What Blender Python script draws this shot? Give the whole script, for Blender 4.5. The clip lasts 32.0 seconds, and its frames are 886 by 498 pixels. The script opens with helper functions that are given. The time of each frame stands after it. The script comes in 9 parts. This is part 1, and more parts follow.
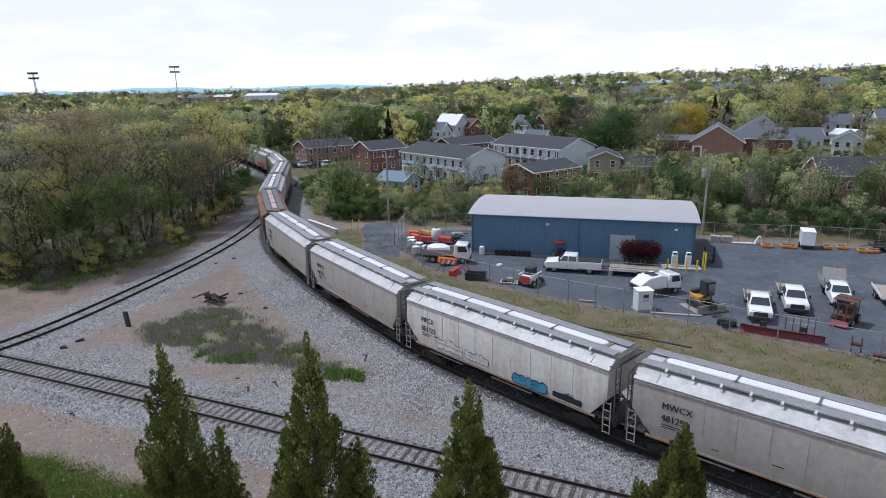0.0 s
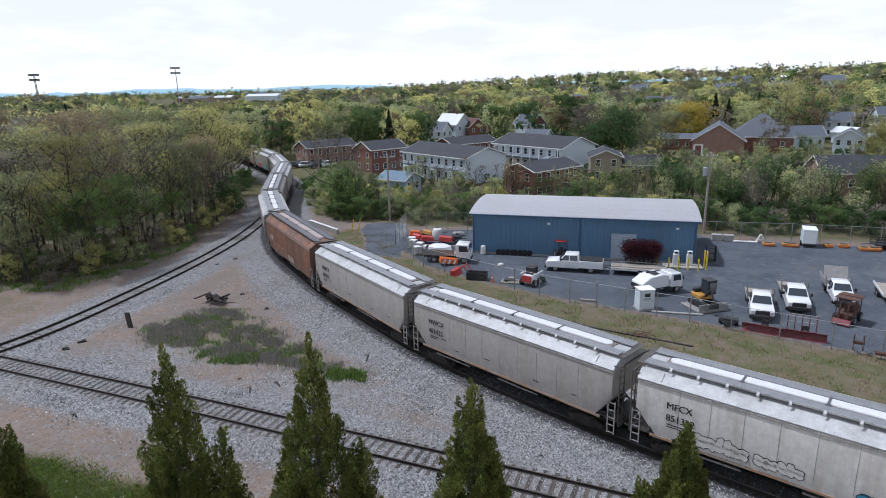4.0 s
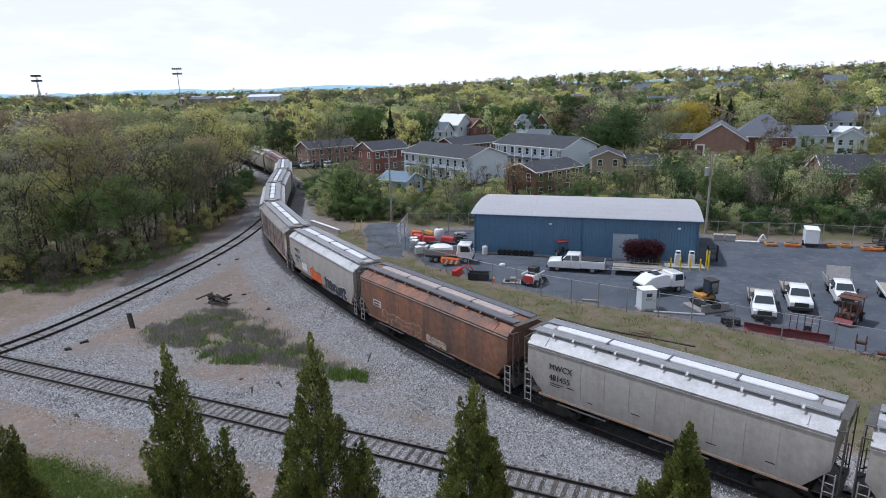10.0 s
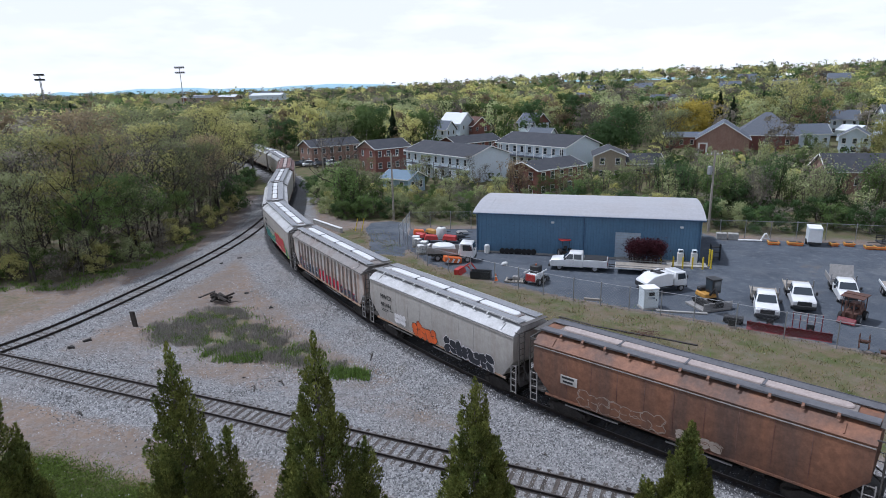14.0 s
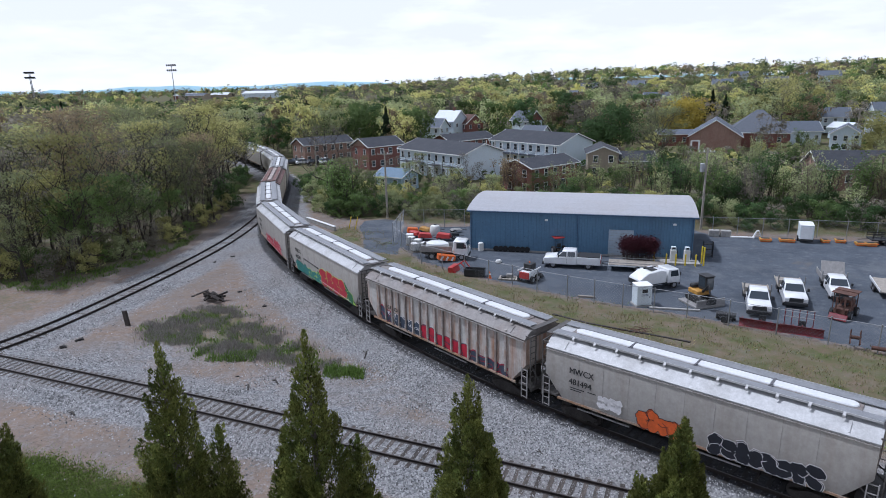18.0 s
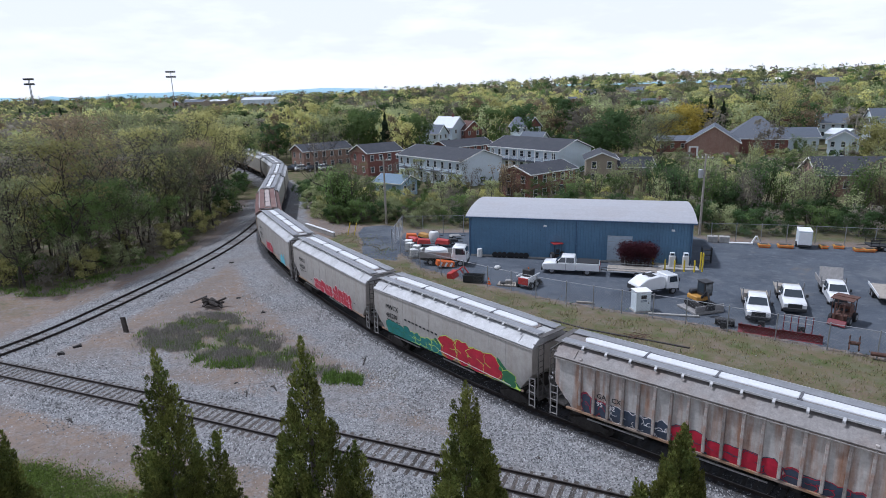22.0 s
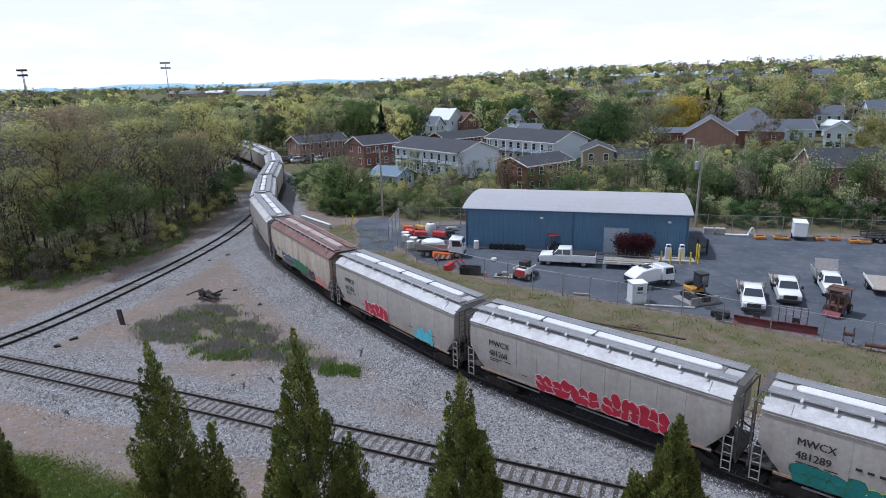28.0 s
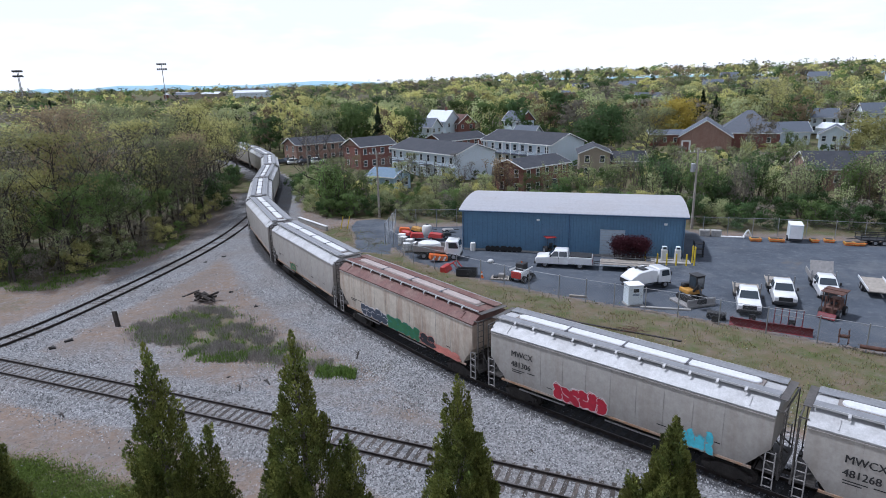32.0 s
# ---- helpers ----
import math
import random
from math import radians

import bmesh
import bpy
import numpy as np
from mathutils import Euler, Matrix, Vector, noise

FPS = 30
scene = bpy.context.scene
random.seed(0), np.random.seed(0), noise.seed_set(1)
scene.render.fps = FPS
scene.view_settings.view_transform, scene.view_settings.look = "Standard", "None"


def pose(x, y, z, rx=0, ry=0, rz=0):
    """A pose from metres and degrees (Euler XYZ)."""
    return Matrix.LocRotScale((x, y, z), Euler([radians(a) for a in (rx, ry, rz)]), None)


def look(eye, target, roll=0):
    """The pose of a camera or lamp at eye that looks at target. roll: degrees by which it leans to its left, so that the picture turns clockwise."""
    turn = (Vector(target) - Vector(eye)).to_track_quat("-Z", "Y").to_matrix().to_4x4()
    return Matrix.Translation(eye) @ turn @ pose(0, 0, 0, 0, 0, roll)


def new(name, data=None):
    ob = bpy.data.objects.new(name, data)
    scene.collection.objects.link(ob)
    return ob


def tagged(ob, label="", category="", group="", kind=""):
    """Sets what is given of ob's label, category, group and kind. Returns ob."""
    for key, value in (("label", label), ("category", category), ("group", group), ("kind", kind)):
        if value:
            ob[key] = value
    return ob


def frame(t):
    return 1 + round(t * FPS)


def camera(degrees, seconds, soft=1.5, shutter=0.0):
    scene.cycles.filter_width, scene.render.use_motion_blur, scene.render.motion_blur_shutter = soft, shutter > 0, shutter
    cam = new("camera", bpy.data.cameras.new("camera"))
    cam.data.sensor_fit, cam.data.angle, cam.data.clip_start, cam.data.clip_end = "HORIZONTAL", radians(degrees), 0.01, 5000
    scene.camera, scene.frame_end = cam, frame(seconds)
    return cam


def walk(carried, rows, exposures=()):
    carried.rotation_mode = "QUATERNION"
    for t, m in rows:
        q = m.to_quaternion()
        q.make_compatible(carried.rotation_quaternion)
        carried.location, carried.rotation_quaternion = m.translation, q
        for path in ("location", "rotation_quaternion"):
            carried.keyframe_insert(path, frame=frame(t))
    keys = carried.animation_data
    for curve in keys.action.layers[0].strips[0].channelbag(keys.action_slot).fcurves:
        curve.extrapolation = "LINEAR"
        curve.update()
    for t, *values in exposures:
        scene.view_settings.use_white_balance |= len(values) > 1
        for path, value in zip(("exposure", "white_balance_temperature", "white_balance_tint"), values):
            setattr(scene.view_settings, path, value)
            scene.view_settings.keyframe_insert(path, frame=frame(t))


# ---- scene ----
cam = camera(72.00, 32.0, soft=0.9)

# The camera hovers on one spot and only turns: seconds, tilt, lean, yaw.
EYE = (0.0, 0.0, 18.7)
TURNS = [
    (0, 75.040, 0.909, -0.196), (0.5, 75.039, 1.058, -0.083), (1, 75.029, 1.184, -0.043),
    (1.5, 75.023, 1.172, -0.049), (2, 74.994, 1.119, -0.258), (2.5, 75.046, 1.089, -0.226),
    (3, 75.115, 1.079, -0.179), (3.5, 75.014, 1.119, -0.206), (5.5, 75.052, 1.323, 0.070),
    (6, 74.860, 1.222, -0.178), (6.5, 75.018, 1.188, -0.083), (7, 74.950, 1.159, -0.204),
    (7.5, 75.062, 1.152, -0.176), (8, 74.967, 1.237, -0.085), (8.5, 74.883, 1.270, -0.065),
    (9, 74.962, 1.264, -0.141), (9.5, 74.955, 1.239, -0.126), (10, 75.044, 1.257, -0.017),
    (10.5, 74.996, 1.235, 0.012), (11, 75.038, 1.194, 0.081), (11.5, 75.118, 1.245, -0.047),
    (12, 75.035, 1.292, 0.027), (12.5, 75.011, 1.339, 0.015), (13, 74.970, 1.300, 0.000),
    (13.5, 74.880, 1.230, -0.222), (14, 74.927, 1.298, 0.188), (14.5, 74.953, 1.217, 0.089),
    (16.5, 74.732, 1.238, -0.353), (17, 74.608, 1.295, -0.413), (17.5, 74.656, 1.256, -0.419),
    (18, 74.714, 1.325, -0.421), (18.5, 74.595, 1.435, -0.428), (19, 74.555, 1.266, -0.767),
    (19.5, 74.551, 1.456, -0.235), (20, 74.714, 1.367, -0.406), (20.5, 74.892, 1.132, -0.773),
    (21, 75.217, 1.206, -0.604), (21.5, 75.220, 1.157, -0.608), (22, 75.276, 1.328, -0.531),
    (22.5, 75.086, 1.404, -0.420), (23, 75.113, 1.286, -0.564), (23.5, 75.145, 1.366, -0.523),
    (24, 75.056, 1.330, -0.649), (24.5, 75.142, 1.156, -0.699), (25, 75.072, 1.195, -0.718),
    (25.5, 74.984, 1.358, -0.668), (27.5, 74.350, 1.353, -0.827), (28, 74.516, 1.300, -0.849),
    (28.5, 74.567, 1.275, -1.061), (29, 74.515, 1.290, -1.074), (29.5, 74.705, 1.288, -0.932),
    (30, 74.689, 1.303, -0.935), (30.5, 74.611, 1.219, -1.118), (31, 74.596, 1.150, -1.267),
    (31.5, 74.709, 1.067, -1.262), (32, 74.684, 1.168, -1.149),
]

walk(cam, [(t, pose(*EYE, a, b, c)) for t, a, b, c in TURNS],
     exposures=[(0, -0.34, 5600, 13), (3.0, -0.34, 5600, 13), (4.5, -0.32, 5580, 13), (6.0, -0.34, 5560, 13), (13.0, -0.32, 5500, 13), (18.0, -0.34, 5420, 14), (25.0, -0.33, 5420, 14), (32.0, -0.25, 5440, 14)])

# ---- world and sun ----
SUN_DIR = Vector((0.45, -0.14, -0.88)).normalized()      # the way the light travels
world = bpy.data.worlds.new("sky")
scene.world = world
world.use_nodes = True
wn, wl = world.node_tree.nodes, world.node_tree.links
wn.clear()
w_out = wn.new("ShaderNodeOutputWorld")
w_bg = wn.new("ShaderNodeBackground")
w_sky = wn.new("ShaderNodeTexSky")
w_sky.sky_type = "NISHITA"
w_sky.sun_disc = False
w_sky.sun_elevation = math.asin(-SUN_DIR.z)
w_sky.sun_rotation = math.atan2(-SUN_DIR.x, -SUN_DIR.y)
w_sky.air_density, w_sky.dust_density, w_sky.ozone_density = 1.0, 1.3, 1.2
w_co = wn.new("ShaderNodeTexCoord")
w_sep = wn.new("ShaderNodeSeparateXYZ")
wl.new(w_co.outputs["Generated"], w_sep.inputs[0])


def wmath(op, a, b=None):
    n = wn.new("ShaderNodeMath")
    n.operation = op
    for k, v in enumerate((a, b)):
        if v is None:
            continue
        if isinstance(v, (int, float)):
            n.inputs[k].default_value = v
        else:
            wl.new(v, n.inputs[k])
    return n.outputs[0]


# cloud bank: flattened puffs, thick near the horizon, torn above
w_h = wmath("MAXIMUM", w_sep.outputs[2], 0.0)
w_com = wn.new("ShaderNodeCombineXYZ")
wl.new(wmath("MULTIPLY", w_sep.outputs[0], 5.0), w_com.inputs[0])
wl.new(wmath("MULTIPLY", w_sep.outputs[1], 5.0), w_com.inputs[1])
wl.new(wmath("MULTIPLY", w_h, 22.0), w_com.inputs[2])
w_no = wn.new("ShaderNodeTexNoise")
w_no.inputs["Scale"].default_value = 1.3
w_no.inputs["Detail"].default_value = 9
w_no.inputs["Roughness"].default_value = 0.58
wl.new(w_com.outputs[0], w_no.inputs["Vector"])
w_lift = wmath("MULTIPLY", wmath("MINIMUM", w_h, 0.16), 2.4)
w_cov = wmath("SUBTRACT", wmath("ADD", w_no.outputs["Fac"], 0.2), w_lift)
w_ramp = wn.new("ShaderNodeValToRGB")
w_ramp.color_ramp.elements[0].position = 0.44
w_ramp.color_ramp.elements[1].position = 0.66
wl.new(w_cov, w_ramp.inputs[0])
w_no2 = wn.new("ShaderNodeTexNoise")
w_no2.inputs["Scale"].default_value = 2.2
w_no2.inputs["Detail"].default_value = 6
wl.new(w_com.outputs[0], w_no2.inputs["Vector"])
w_cl = wn.new("ShaderNodeValToRGB")
w_cl.color_ramp.elements[0].position, w_cl.color_ramp.elements[0].color = 0.34, (18.4, 17.8, 16.9, 1)
w_cl.color_ramp.elements[1].position, w_cl.color_ramp.elements[1].color = 0.60, (18.6, 18.0, 17.5, 1)
wl.new(w_no2.outputs["Fac"], w_cl.inputs[0])
w_veil = wn.new("ShaderNodeMixRGB")
w_thin = wn.new("ShaderNodeMapRange")
w_thin.interpolation_type = "SMOOTHSTEP"
w_thin.inputs[1].default_value, w_thin.inputs[2].default_value = 0.14, 0.55
w_thin.inputs[3].default_value, w_thin.inputs[4].default_value = 0.8, 0.36
wl.new(w_h, w_thin.inputs[0])
wl.new(w_thin.outputs[0], w_veil.inputs[0])
w_veil.inputs[2].default_value = (19.0, 18.2, 17.2, 1)
wl.new(w_sky.outputs[0], w_veil.inputs[1])
w_mix = wn.new("ShaderNodeMixRGB")
wl.new(w_ramp.outputs[0], w_mix.inputs[0])
wl.new(w_veil.outputs[0], w_mix.inputs[1])
wl.new(w_cl.outputs[0], w_mix.inputs[2])
wl.new(w_mix.outputs[0], w_bg.inputs[0])
w_bg.inputs[1].default_value = 0.076
wl.new(w_bg.outputs[0], w_out.inputs[0])

sun = new("sun", bpy.data.lights.new("sun", "SUN"))
sun.data.energy = 4.0
sun.data.angle = radians(3.0)
sun.data.color = (1.0, 0.96, 0.90)
sun.matrix_world = look((0, 0, 60), Vector((0, 0, 60)) + SUN_DIR)

# ---- materials ----


def material(name, base, rough=0.8, metal=0.0, noise_amt=0.25, scale=3.0, fine=40.0, bump=0.15, tint=None, tint_amt=0.5,
             tint_scale=0.6, island=0.0, rand=0.0, coat=0.0, trans=0.0, streak=False, spec=0.5, tone=False):
    """Principled surface: base colour, two scales of variation, a second tint in patches, fine bump."""
    m = bpy.data.materials.new(name)
    m.use_nodes = True
    n, l = m.node_tree.nodes, m.node_tree.links
    p = n["Principled BSDF"]
    p.inputs["Roughness"].default_value = rough
    p.inputs["Metallic"].default_value = metal
    p.inputs["Specular IOR Level"].default_value = spec
    p.inputs["Coat Weight"].default_value = coat
    co = n.new("ShaderNodeTexCoord")
    vec = co.outputs["Object"]
    if streak:
        mp = n.new("ShaderNodeMapping")
        mp.inputs["Scale"].default_value = (1.0, 1.0, 0.12)
        l.new(vec, mp.inputs[0])
        vec_s = mp.outputs[0]
    else:
        vec_s = vec

    def tex(sc, det=5.0, v=None):
        t = n.new("ShaderNodeTexNoise")
        t.inputs["Scale"].default_value = sc
        t.inputs["Detail"].default_value = det
        t.inputs["Roughness"].default_value = 0.6
        l.new(v or vec, t.inputs["Vector"])
        return t.outputs["Fac"]

    def mixc(fac, a, b, mode="MIX"):
        x = n.new("ShaderNodeMixRGB")
        x.blend_type = mode
        for k, v in enumerate((fac, a, b)):
            if isinstance(v, (int, float)):
                x.inputs[k].default_value = v
            elif isinstance(v, tuple):
                x.inputs[k].default_value = (*v[:3], 1)
            else:
                l.new(v, x.inputs[k])
        return x.outputs[0]

    def ramp(fac, a, b, lo=0.0, hi=1.0):
        r = n.new("ShaderNodeMapRange")
        r.inputs[1].default_value, r.inputs[2].default_value = a, b
        r.inputs[3].default_value, r.inputs[4].default_value = lo, hi
        l.new(fac, r.inputs[0])
        return r.outputs[0]

    col = base
    if tint is not None:
        col = mixc(ramp(tex(tint_scale, 6, vec_s), 0.45, 0.65, 0.0, tint_amt), base, tint)
    v1 = ramp(tex(scale), 0.3, 0.7, 1 - noise_amt, 1 + noise_amt)
    v2 = ramp(tex(fine, 3), 0.3, 0.7, 1 - noise_amt * 0.6, 1 + noise_amt * 0.6)
    mul = n.new("ShaderNodeMath")
    mul.operation = "MULTIPLY"
    l.new(v1, mul.inputs[0])
    l.new(v2, mul.inputs[1])
    val = mul.outputs[0]
    for amount, src in ((island, "geo"), (rand, "obj")):
        if amount:
            if src == "geo":
                f = n.new("ShaderNodeNewGeometry").outputs["Random Per Island"]
            else:
                f = n.new("ShaderNodeObjectInfo").outputs["Random"]
            q = n.new("ShaderNodeMath")
            q.operation = "MULTIPLY"
            l.new(val, q.inputs[0])
            l.new(ramp(f, 0, 1, 1 - amount, 1 + amount), q.inputs[1])
            val = q.outputs[0]
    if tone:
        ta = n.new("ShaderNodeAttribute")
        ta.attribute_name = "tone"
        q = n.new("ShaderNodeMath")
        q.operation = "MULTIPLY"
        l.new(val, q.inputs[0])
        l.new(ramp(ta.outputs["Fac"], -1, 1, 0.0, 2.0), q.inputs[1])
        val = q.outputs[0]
    comb = n.new("ShaderNodeVectorMath")
    comb.operation = "SCALE"
    if isinstance(col, tuple):
        comb.inputs[0].default_value = col[:3]
    else:
        l.new(col, comb.inputs[0])
    l.new(val, comb.inputs["Scale"])
    l.new(comb.outputs[0], p.inputs["Base Color"])
    if bump:
        b = n.new("ShaderNodeBump")
        b.inputs["Strength"].default_value = bump
        b.inputs["Distance"].default_value = 0.02
        l.new(tex(fine, 4), b.inputs["Height"])
        l.new(b.outputs[0], p.inputs["Normal"])
    if trans:
        tr = n.new("ShaderNodeBsdfTranslucent")
        l.new(comb.outputs[0], tr.inputs[0])
        mx = n.new("ShaderNodeMixShader")
        mx.inputs[0].default_value = trans
        l.new(p.outputs[0], mx.inputs[1])
        l.new(tr.outputs[0], mx.inputs[2])
        l.new(mx.outputs[0], n["Material Output"].inputs[0])
    return m


def glass_material(name, tint=(0.03, 0.04, 0.05)):
    m = bpy.data.materials.new(name)
    m.use_nodes = True
    p = m.node_tree.nodes["Principled BSDF"]
    p.inputs["Base Color"].default_value = (*tint, 1)
    p.inputs["Roughness"].default_value = 0.08
    p.inputs["Specular IOR Level"].default_value = 0.8
    return m


def ground_material():
    """One sheet for the whole ground: grass, gravel and asphalt follow the painted zones, dirt is what is left."""
    m = bpy.data.materials.new("ground_surface")
    m.use_nodes = True
    n, l = m.node_tree.nodes, m.node_tree.links
    p = n["Principled BSDF"]
    p.inputs["Roughness"].default_value = 0.95
    p.inputs["Specular IOR Level"].default_value = 0.2
    at = n.new("ShaderNodeAttribute")
    at.attribute_name = "zone"
    sep = n.new("ShaderNodeSeparateColor")
    l.new(at.outputs["Color"], sep.inputs[0])
    co = n.new("ShaderNodeTexCoord")

    def tex(sc, det=6.0, rough=0.62):
        t = n.new("ShaderNodeTexNoise")
        t.inputs["Scale"].default_value = sc
        t.inputs["Detail"].default_value = det
        t.inputs["Roughness"].default_value = rough
        l.new(co.outputs["Object"], t.inputs["Vector"])
        return t.outputs["Fac"]

    def rng(f, a, b, lo=0.0, hi=1.0):
        r = n.new("ShaderNodeMapRange")
        r.inputs[1].default_value, r.inputs[2].default_value = a, b
        r.inputs[3].default_value, r.inputs[4].default_value = lo, hi
        l.new(f, r.inputs[0])
        return r.outputs[0]

    def mix(fac, a, b, mode="MIX"):
        x = n.new("ShaderNodeMixRGB")
        x.blend_type = mode
        for k, v in enumerate((fac, a, b)):
            if isinstance(v, (int, float)):
                x.inputs[k].default_value = v
            elif isinstance(v, tuple):
                x.inputs[k].default_value = (*v[:3], 1)
            else:
                l.new(v, x.inputs[k])
        return x.outputs[0]

    def arith(op, a, b):
        x = n.new("ShaderNodeMath")
        x.operation = op
        for k, v in enumerate((a, b)):
            if isinstance(v, (int, float)):
                x.inputs[k].default_value = v
            else:
                l.new(v, x.inputs[k])
        return x.outputs[0]

    def stones(sc):
        v = n.new("ShaderNodeTexVoronoi")
        v.inputs["Scale"].default_value = sc
        l.new(co.outputs["Object"], v.inputs["Vector"])
        return v

    patch = tex(0.22)
    edge = tex(0.9)
    fine = tex(14.0)
    # dirt
    dirt = mix(rng(patch, 0.38, 0.62), (0.215, 0.152, 0.108), (0.175, 0.142, 0.117))
    dirt = mix(rng(tex(3.0), 0.5, 0.7), dirt, (0.135, 0.10, 0.08))
    dirt = mix(rng(fine, 0.55, 0.75, 0, 0.5), dirt, (0.25, 0.225, 0.205))
    # gravel
    st = stones(9.5)
    grav = mix(st.outputs["Color"], (0.04, 0.043, 0.048), (0.37, 0.368, 0.368))
    grav = mix(0.16, grav, (0.17, 0.173, 0.182))
    grav = mix(rng(patch, 0.42, 0.65, 0, 0.45), grav, (0.165, 0.14, 0.122))
    dirt = mix(rng(tex(1.7), 0.42, 0.62, 0.08, 0.5), dirt, grav)
    # grass
    gr = mix(rng(tex(0.55), 0.36, 0.62), (0.075, 0.09, 0.03), (0.14, 0.108, 0.07))
    gr = mix(rng(tex(6.0), 0.5, 0.75, 0, 0.7), gr, (0.085, 0.115, 0.03))
    # asphalt
    asp = mix(rng(tex(0.35, 8), 0.35, 0.65), (0.046, 0.058, 0.078), (0.076, 0.092, 0.116))
    asp = mix(rng(tex(0.16, 7), 0.52, 0.68, 0, 0.7), asp, (0.128, 0.138, 0.15))
    asp = mix(rng(tex(1.4), 0.55, 0.7, 0, 0.65), asp, (0.14, 0.148, 0.158))
    asp = mix(rng(tex(0.28, 5), 0.62, 0.72, 0, 0.5), asp, (0.13, 0.105, 0.085))
    asp = mix(rng(tex(30.0), 0.4, 0.7, 0, 0.35), asp, (0.24, 0.24, 0.24))

    def mask(ch, soft=0.22):
        s = arith("ADD", sep.outputs[ch], arith("MULTIPLY", arith("SUBTRACT", edge, 0.5), 0.9))
        s = arith("ADD", s, arith("MULTIPLY", arith("SUBTRACT", fine, 0.5), 0.5))
        return rng(s, 0.5 - soft, 0.5 + soft)

    col = mix(mask(1), dirt, grav)
    oil = rng(arith("ADD", at.outputs["Alpha"], arith("MULTIPLY", arith("SUBTRACT", edge, 0.5), 0.7)), 0.35, 0.7)
    col = mix(arith("MULTIPLY", oil, 0.82), col, (0.024, 0.024, 0.027))
    col = mix(mask(0), col, gr)
    col = mix(rng(sep.outputs[2], 0.4, 0.6), col, asp)
    l.new(col, p.inputs["Base Color"])
    b = n.new("ShaderNodeBump")
    b.inputs["Strength"].default_value = 0.5
    b.inputs["Distance"].default_value = 0.06
    hgt = mix(sep.outputs[2], mix(0.5, st.outputs["Distance"], fine), tex(40.0))
    l.new(hgt, b.inputs["Height"])
    l.new(b.outputs[0], p.inputs["Normal"])
    return m


# ---- mesh tools ----


class Build:
    """Collects corners and faces; boxes, tubes, prisms and lofts are added to one mesh."""

    def __init__(self):
        self.v, self.f, self.m = [], [], []

    def add(self, verts, faces, mat=0):
        o = len(self.v)
        self.v += [tuple(p) for p in verts]
        self.f += [tuple(o + i for i in f) for f in faces]
        self.m += [mat] * len(faces)
        return self

    def box(self, cx, cy, cz, sx, sy, sz, rz=0.0, ry=0.0, rx=0.0, mat=0):
        c = Matrix.Translation((cx, cy, cz)) @ Euler((radians(rx), radians(ry), radians(rz))).to_matrix().to_4x4()
        p = [c @ Vector((x * sx / 2, y * sy / 2, z * sz / 2)) for x in (-1, 1) for y in (-1, 1) for z in (-1, 1)]
        return self.add(p, [(0, 1, 3, 2), (4, 6, 7, 5), (0, 4, 5, 1), (2, 3, 7, 6), (0, 2, 6, 4), (1, 5, 7, 3)], mat)

    def tube(self, a, b, r0, r1=None, n=8, caps=True, mat=0):
        a, b = Vector(a), Vector(b)
        r1 = r0 if r1 is None else r1
        d = (b - a)
        if d.length < 1e-6:
            return self
        d.normalize()
        u = d.orthogonal().normalized()
        w = d.cross(u)
        p = []
        for c, r in ((a, r0), (b, r1)):
            for k in range(n):
                t = 2 * math.pi * k / n
                p.append(c + u * (r * math.cos(t)) + w * (r * math.sin(t)))
        fs = [(k, (k + 1) % n, n + (k + 1) % n, n + k) for k in range(n)]
        if caps:
            fs += [tuple(range(n - 1, -1, -1)), tuple(range(n, 2 * n))]
        return self.add(p, fs, mat)

    def prism(self, outline, axis, lo, hi, mat=0):
        """outline: 2D points, counter-clockwise; pushed along axis x, y or z from lo to hi."""
        n = len(outline)

        def at(p, h):
            return {"x": (h, p[0], p[1]), "y": (p[0], h, p[1]), "z": (p[0], p[1], h)}[axis]
        p = [at(q, lo) for q in outline] + [at(q, hi) for q in outline]
        fs = [(k, (k + 1) % n, n + (k + 1) % n, n + k) for k in range(n)]
        fs += [tuple(range(n - 1, -1, -1)), tuple(range(n, 2 * n))]
        return self.add(p, fs, mat)

    def loft(self, rings, caps=True, closed=True, mat=0):
        n = len(rings[0])
        p = [q for r in rings for q in r]
        fs = []
        for i in range(len(rings) - 1):
            for k in range(n if closed else n - 1):
                k2 = (k + 1) % n
                fs.append((i * n + k, i * n + k2, (i + 1) * n + k2, (i + 1) * n + k))
        if caps:
            fs += [tuple(range(n - 1, -1, -1)), tuple((len(rings) - 1) * n + k for k in range(n))]
        return self.add(p, fs, mat)

    def mesh(self, name, mats, bevel=0.0, smooth=False, fix=True):
        me = bpy.data.meshes.new(name)
        me.from_pydata(self.v, [], self.f)
        mats = mats if isinstance(mats, (list, tuple)) else [mats]
        for x in mats:
            me.materials.append(x)
        if len(mats) > 1:
            me.polygons.foreach_set("material_index", self.m)
        if fix or bevel:
            bm = bmesh.new()
            bm.from_mesh(me)
            bmesh.ops.recalc_face_normals(bm, faces=bm.faces)
            if bevel:
                es = [e for e in bm.edges if len(e.link_faces) == 2 and e.calc_face_angle(0) > 0.5]
                bmesh.ops.bevel(bm, geom=es, offset=bevel, segments=1, affect="EDGES", clamp_overlap=True)
            bm.to_mesh(me)
            bm.free()
        if smooth:
            me.polygons.foreach_set("use_smooth", [True] * len(me.polygons))
            me.set_sharp_from_angle(angle=radians(38))
        me.update()
        return me


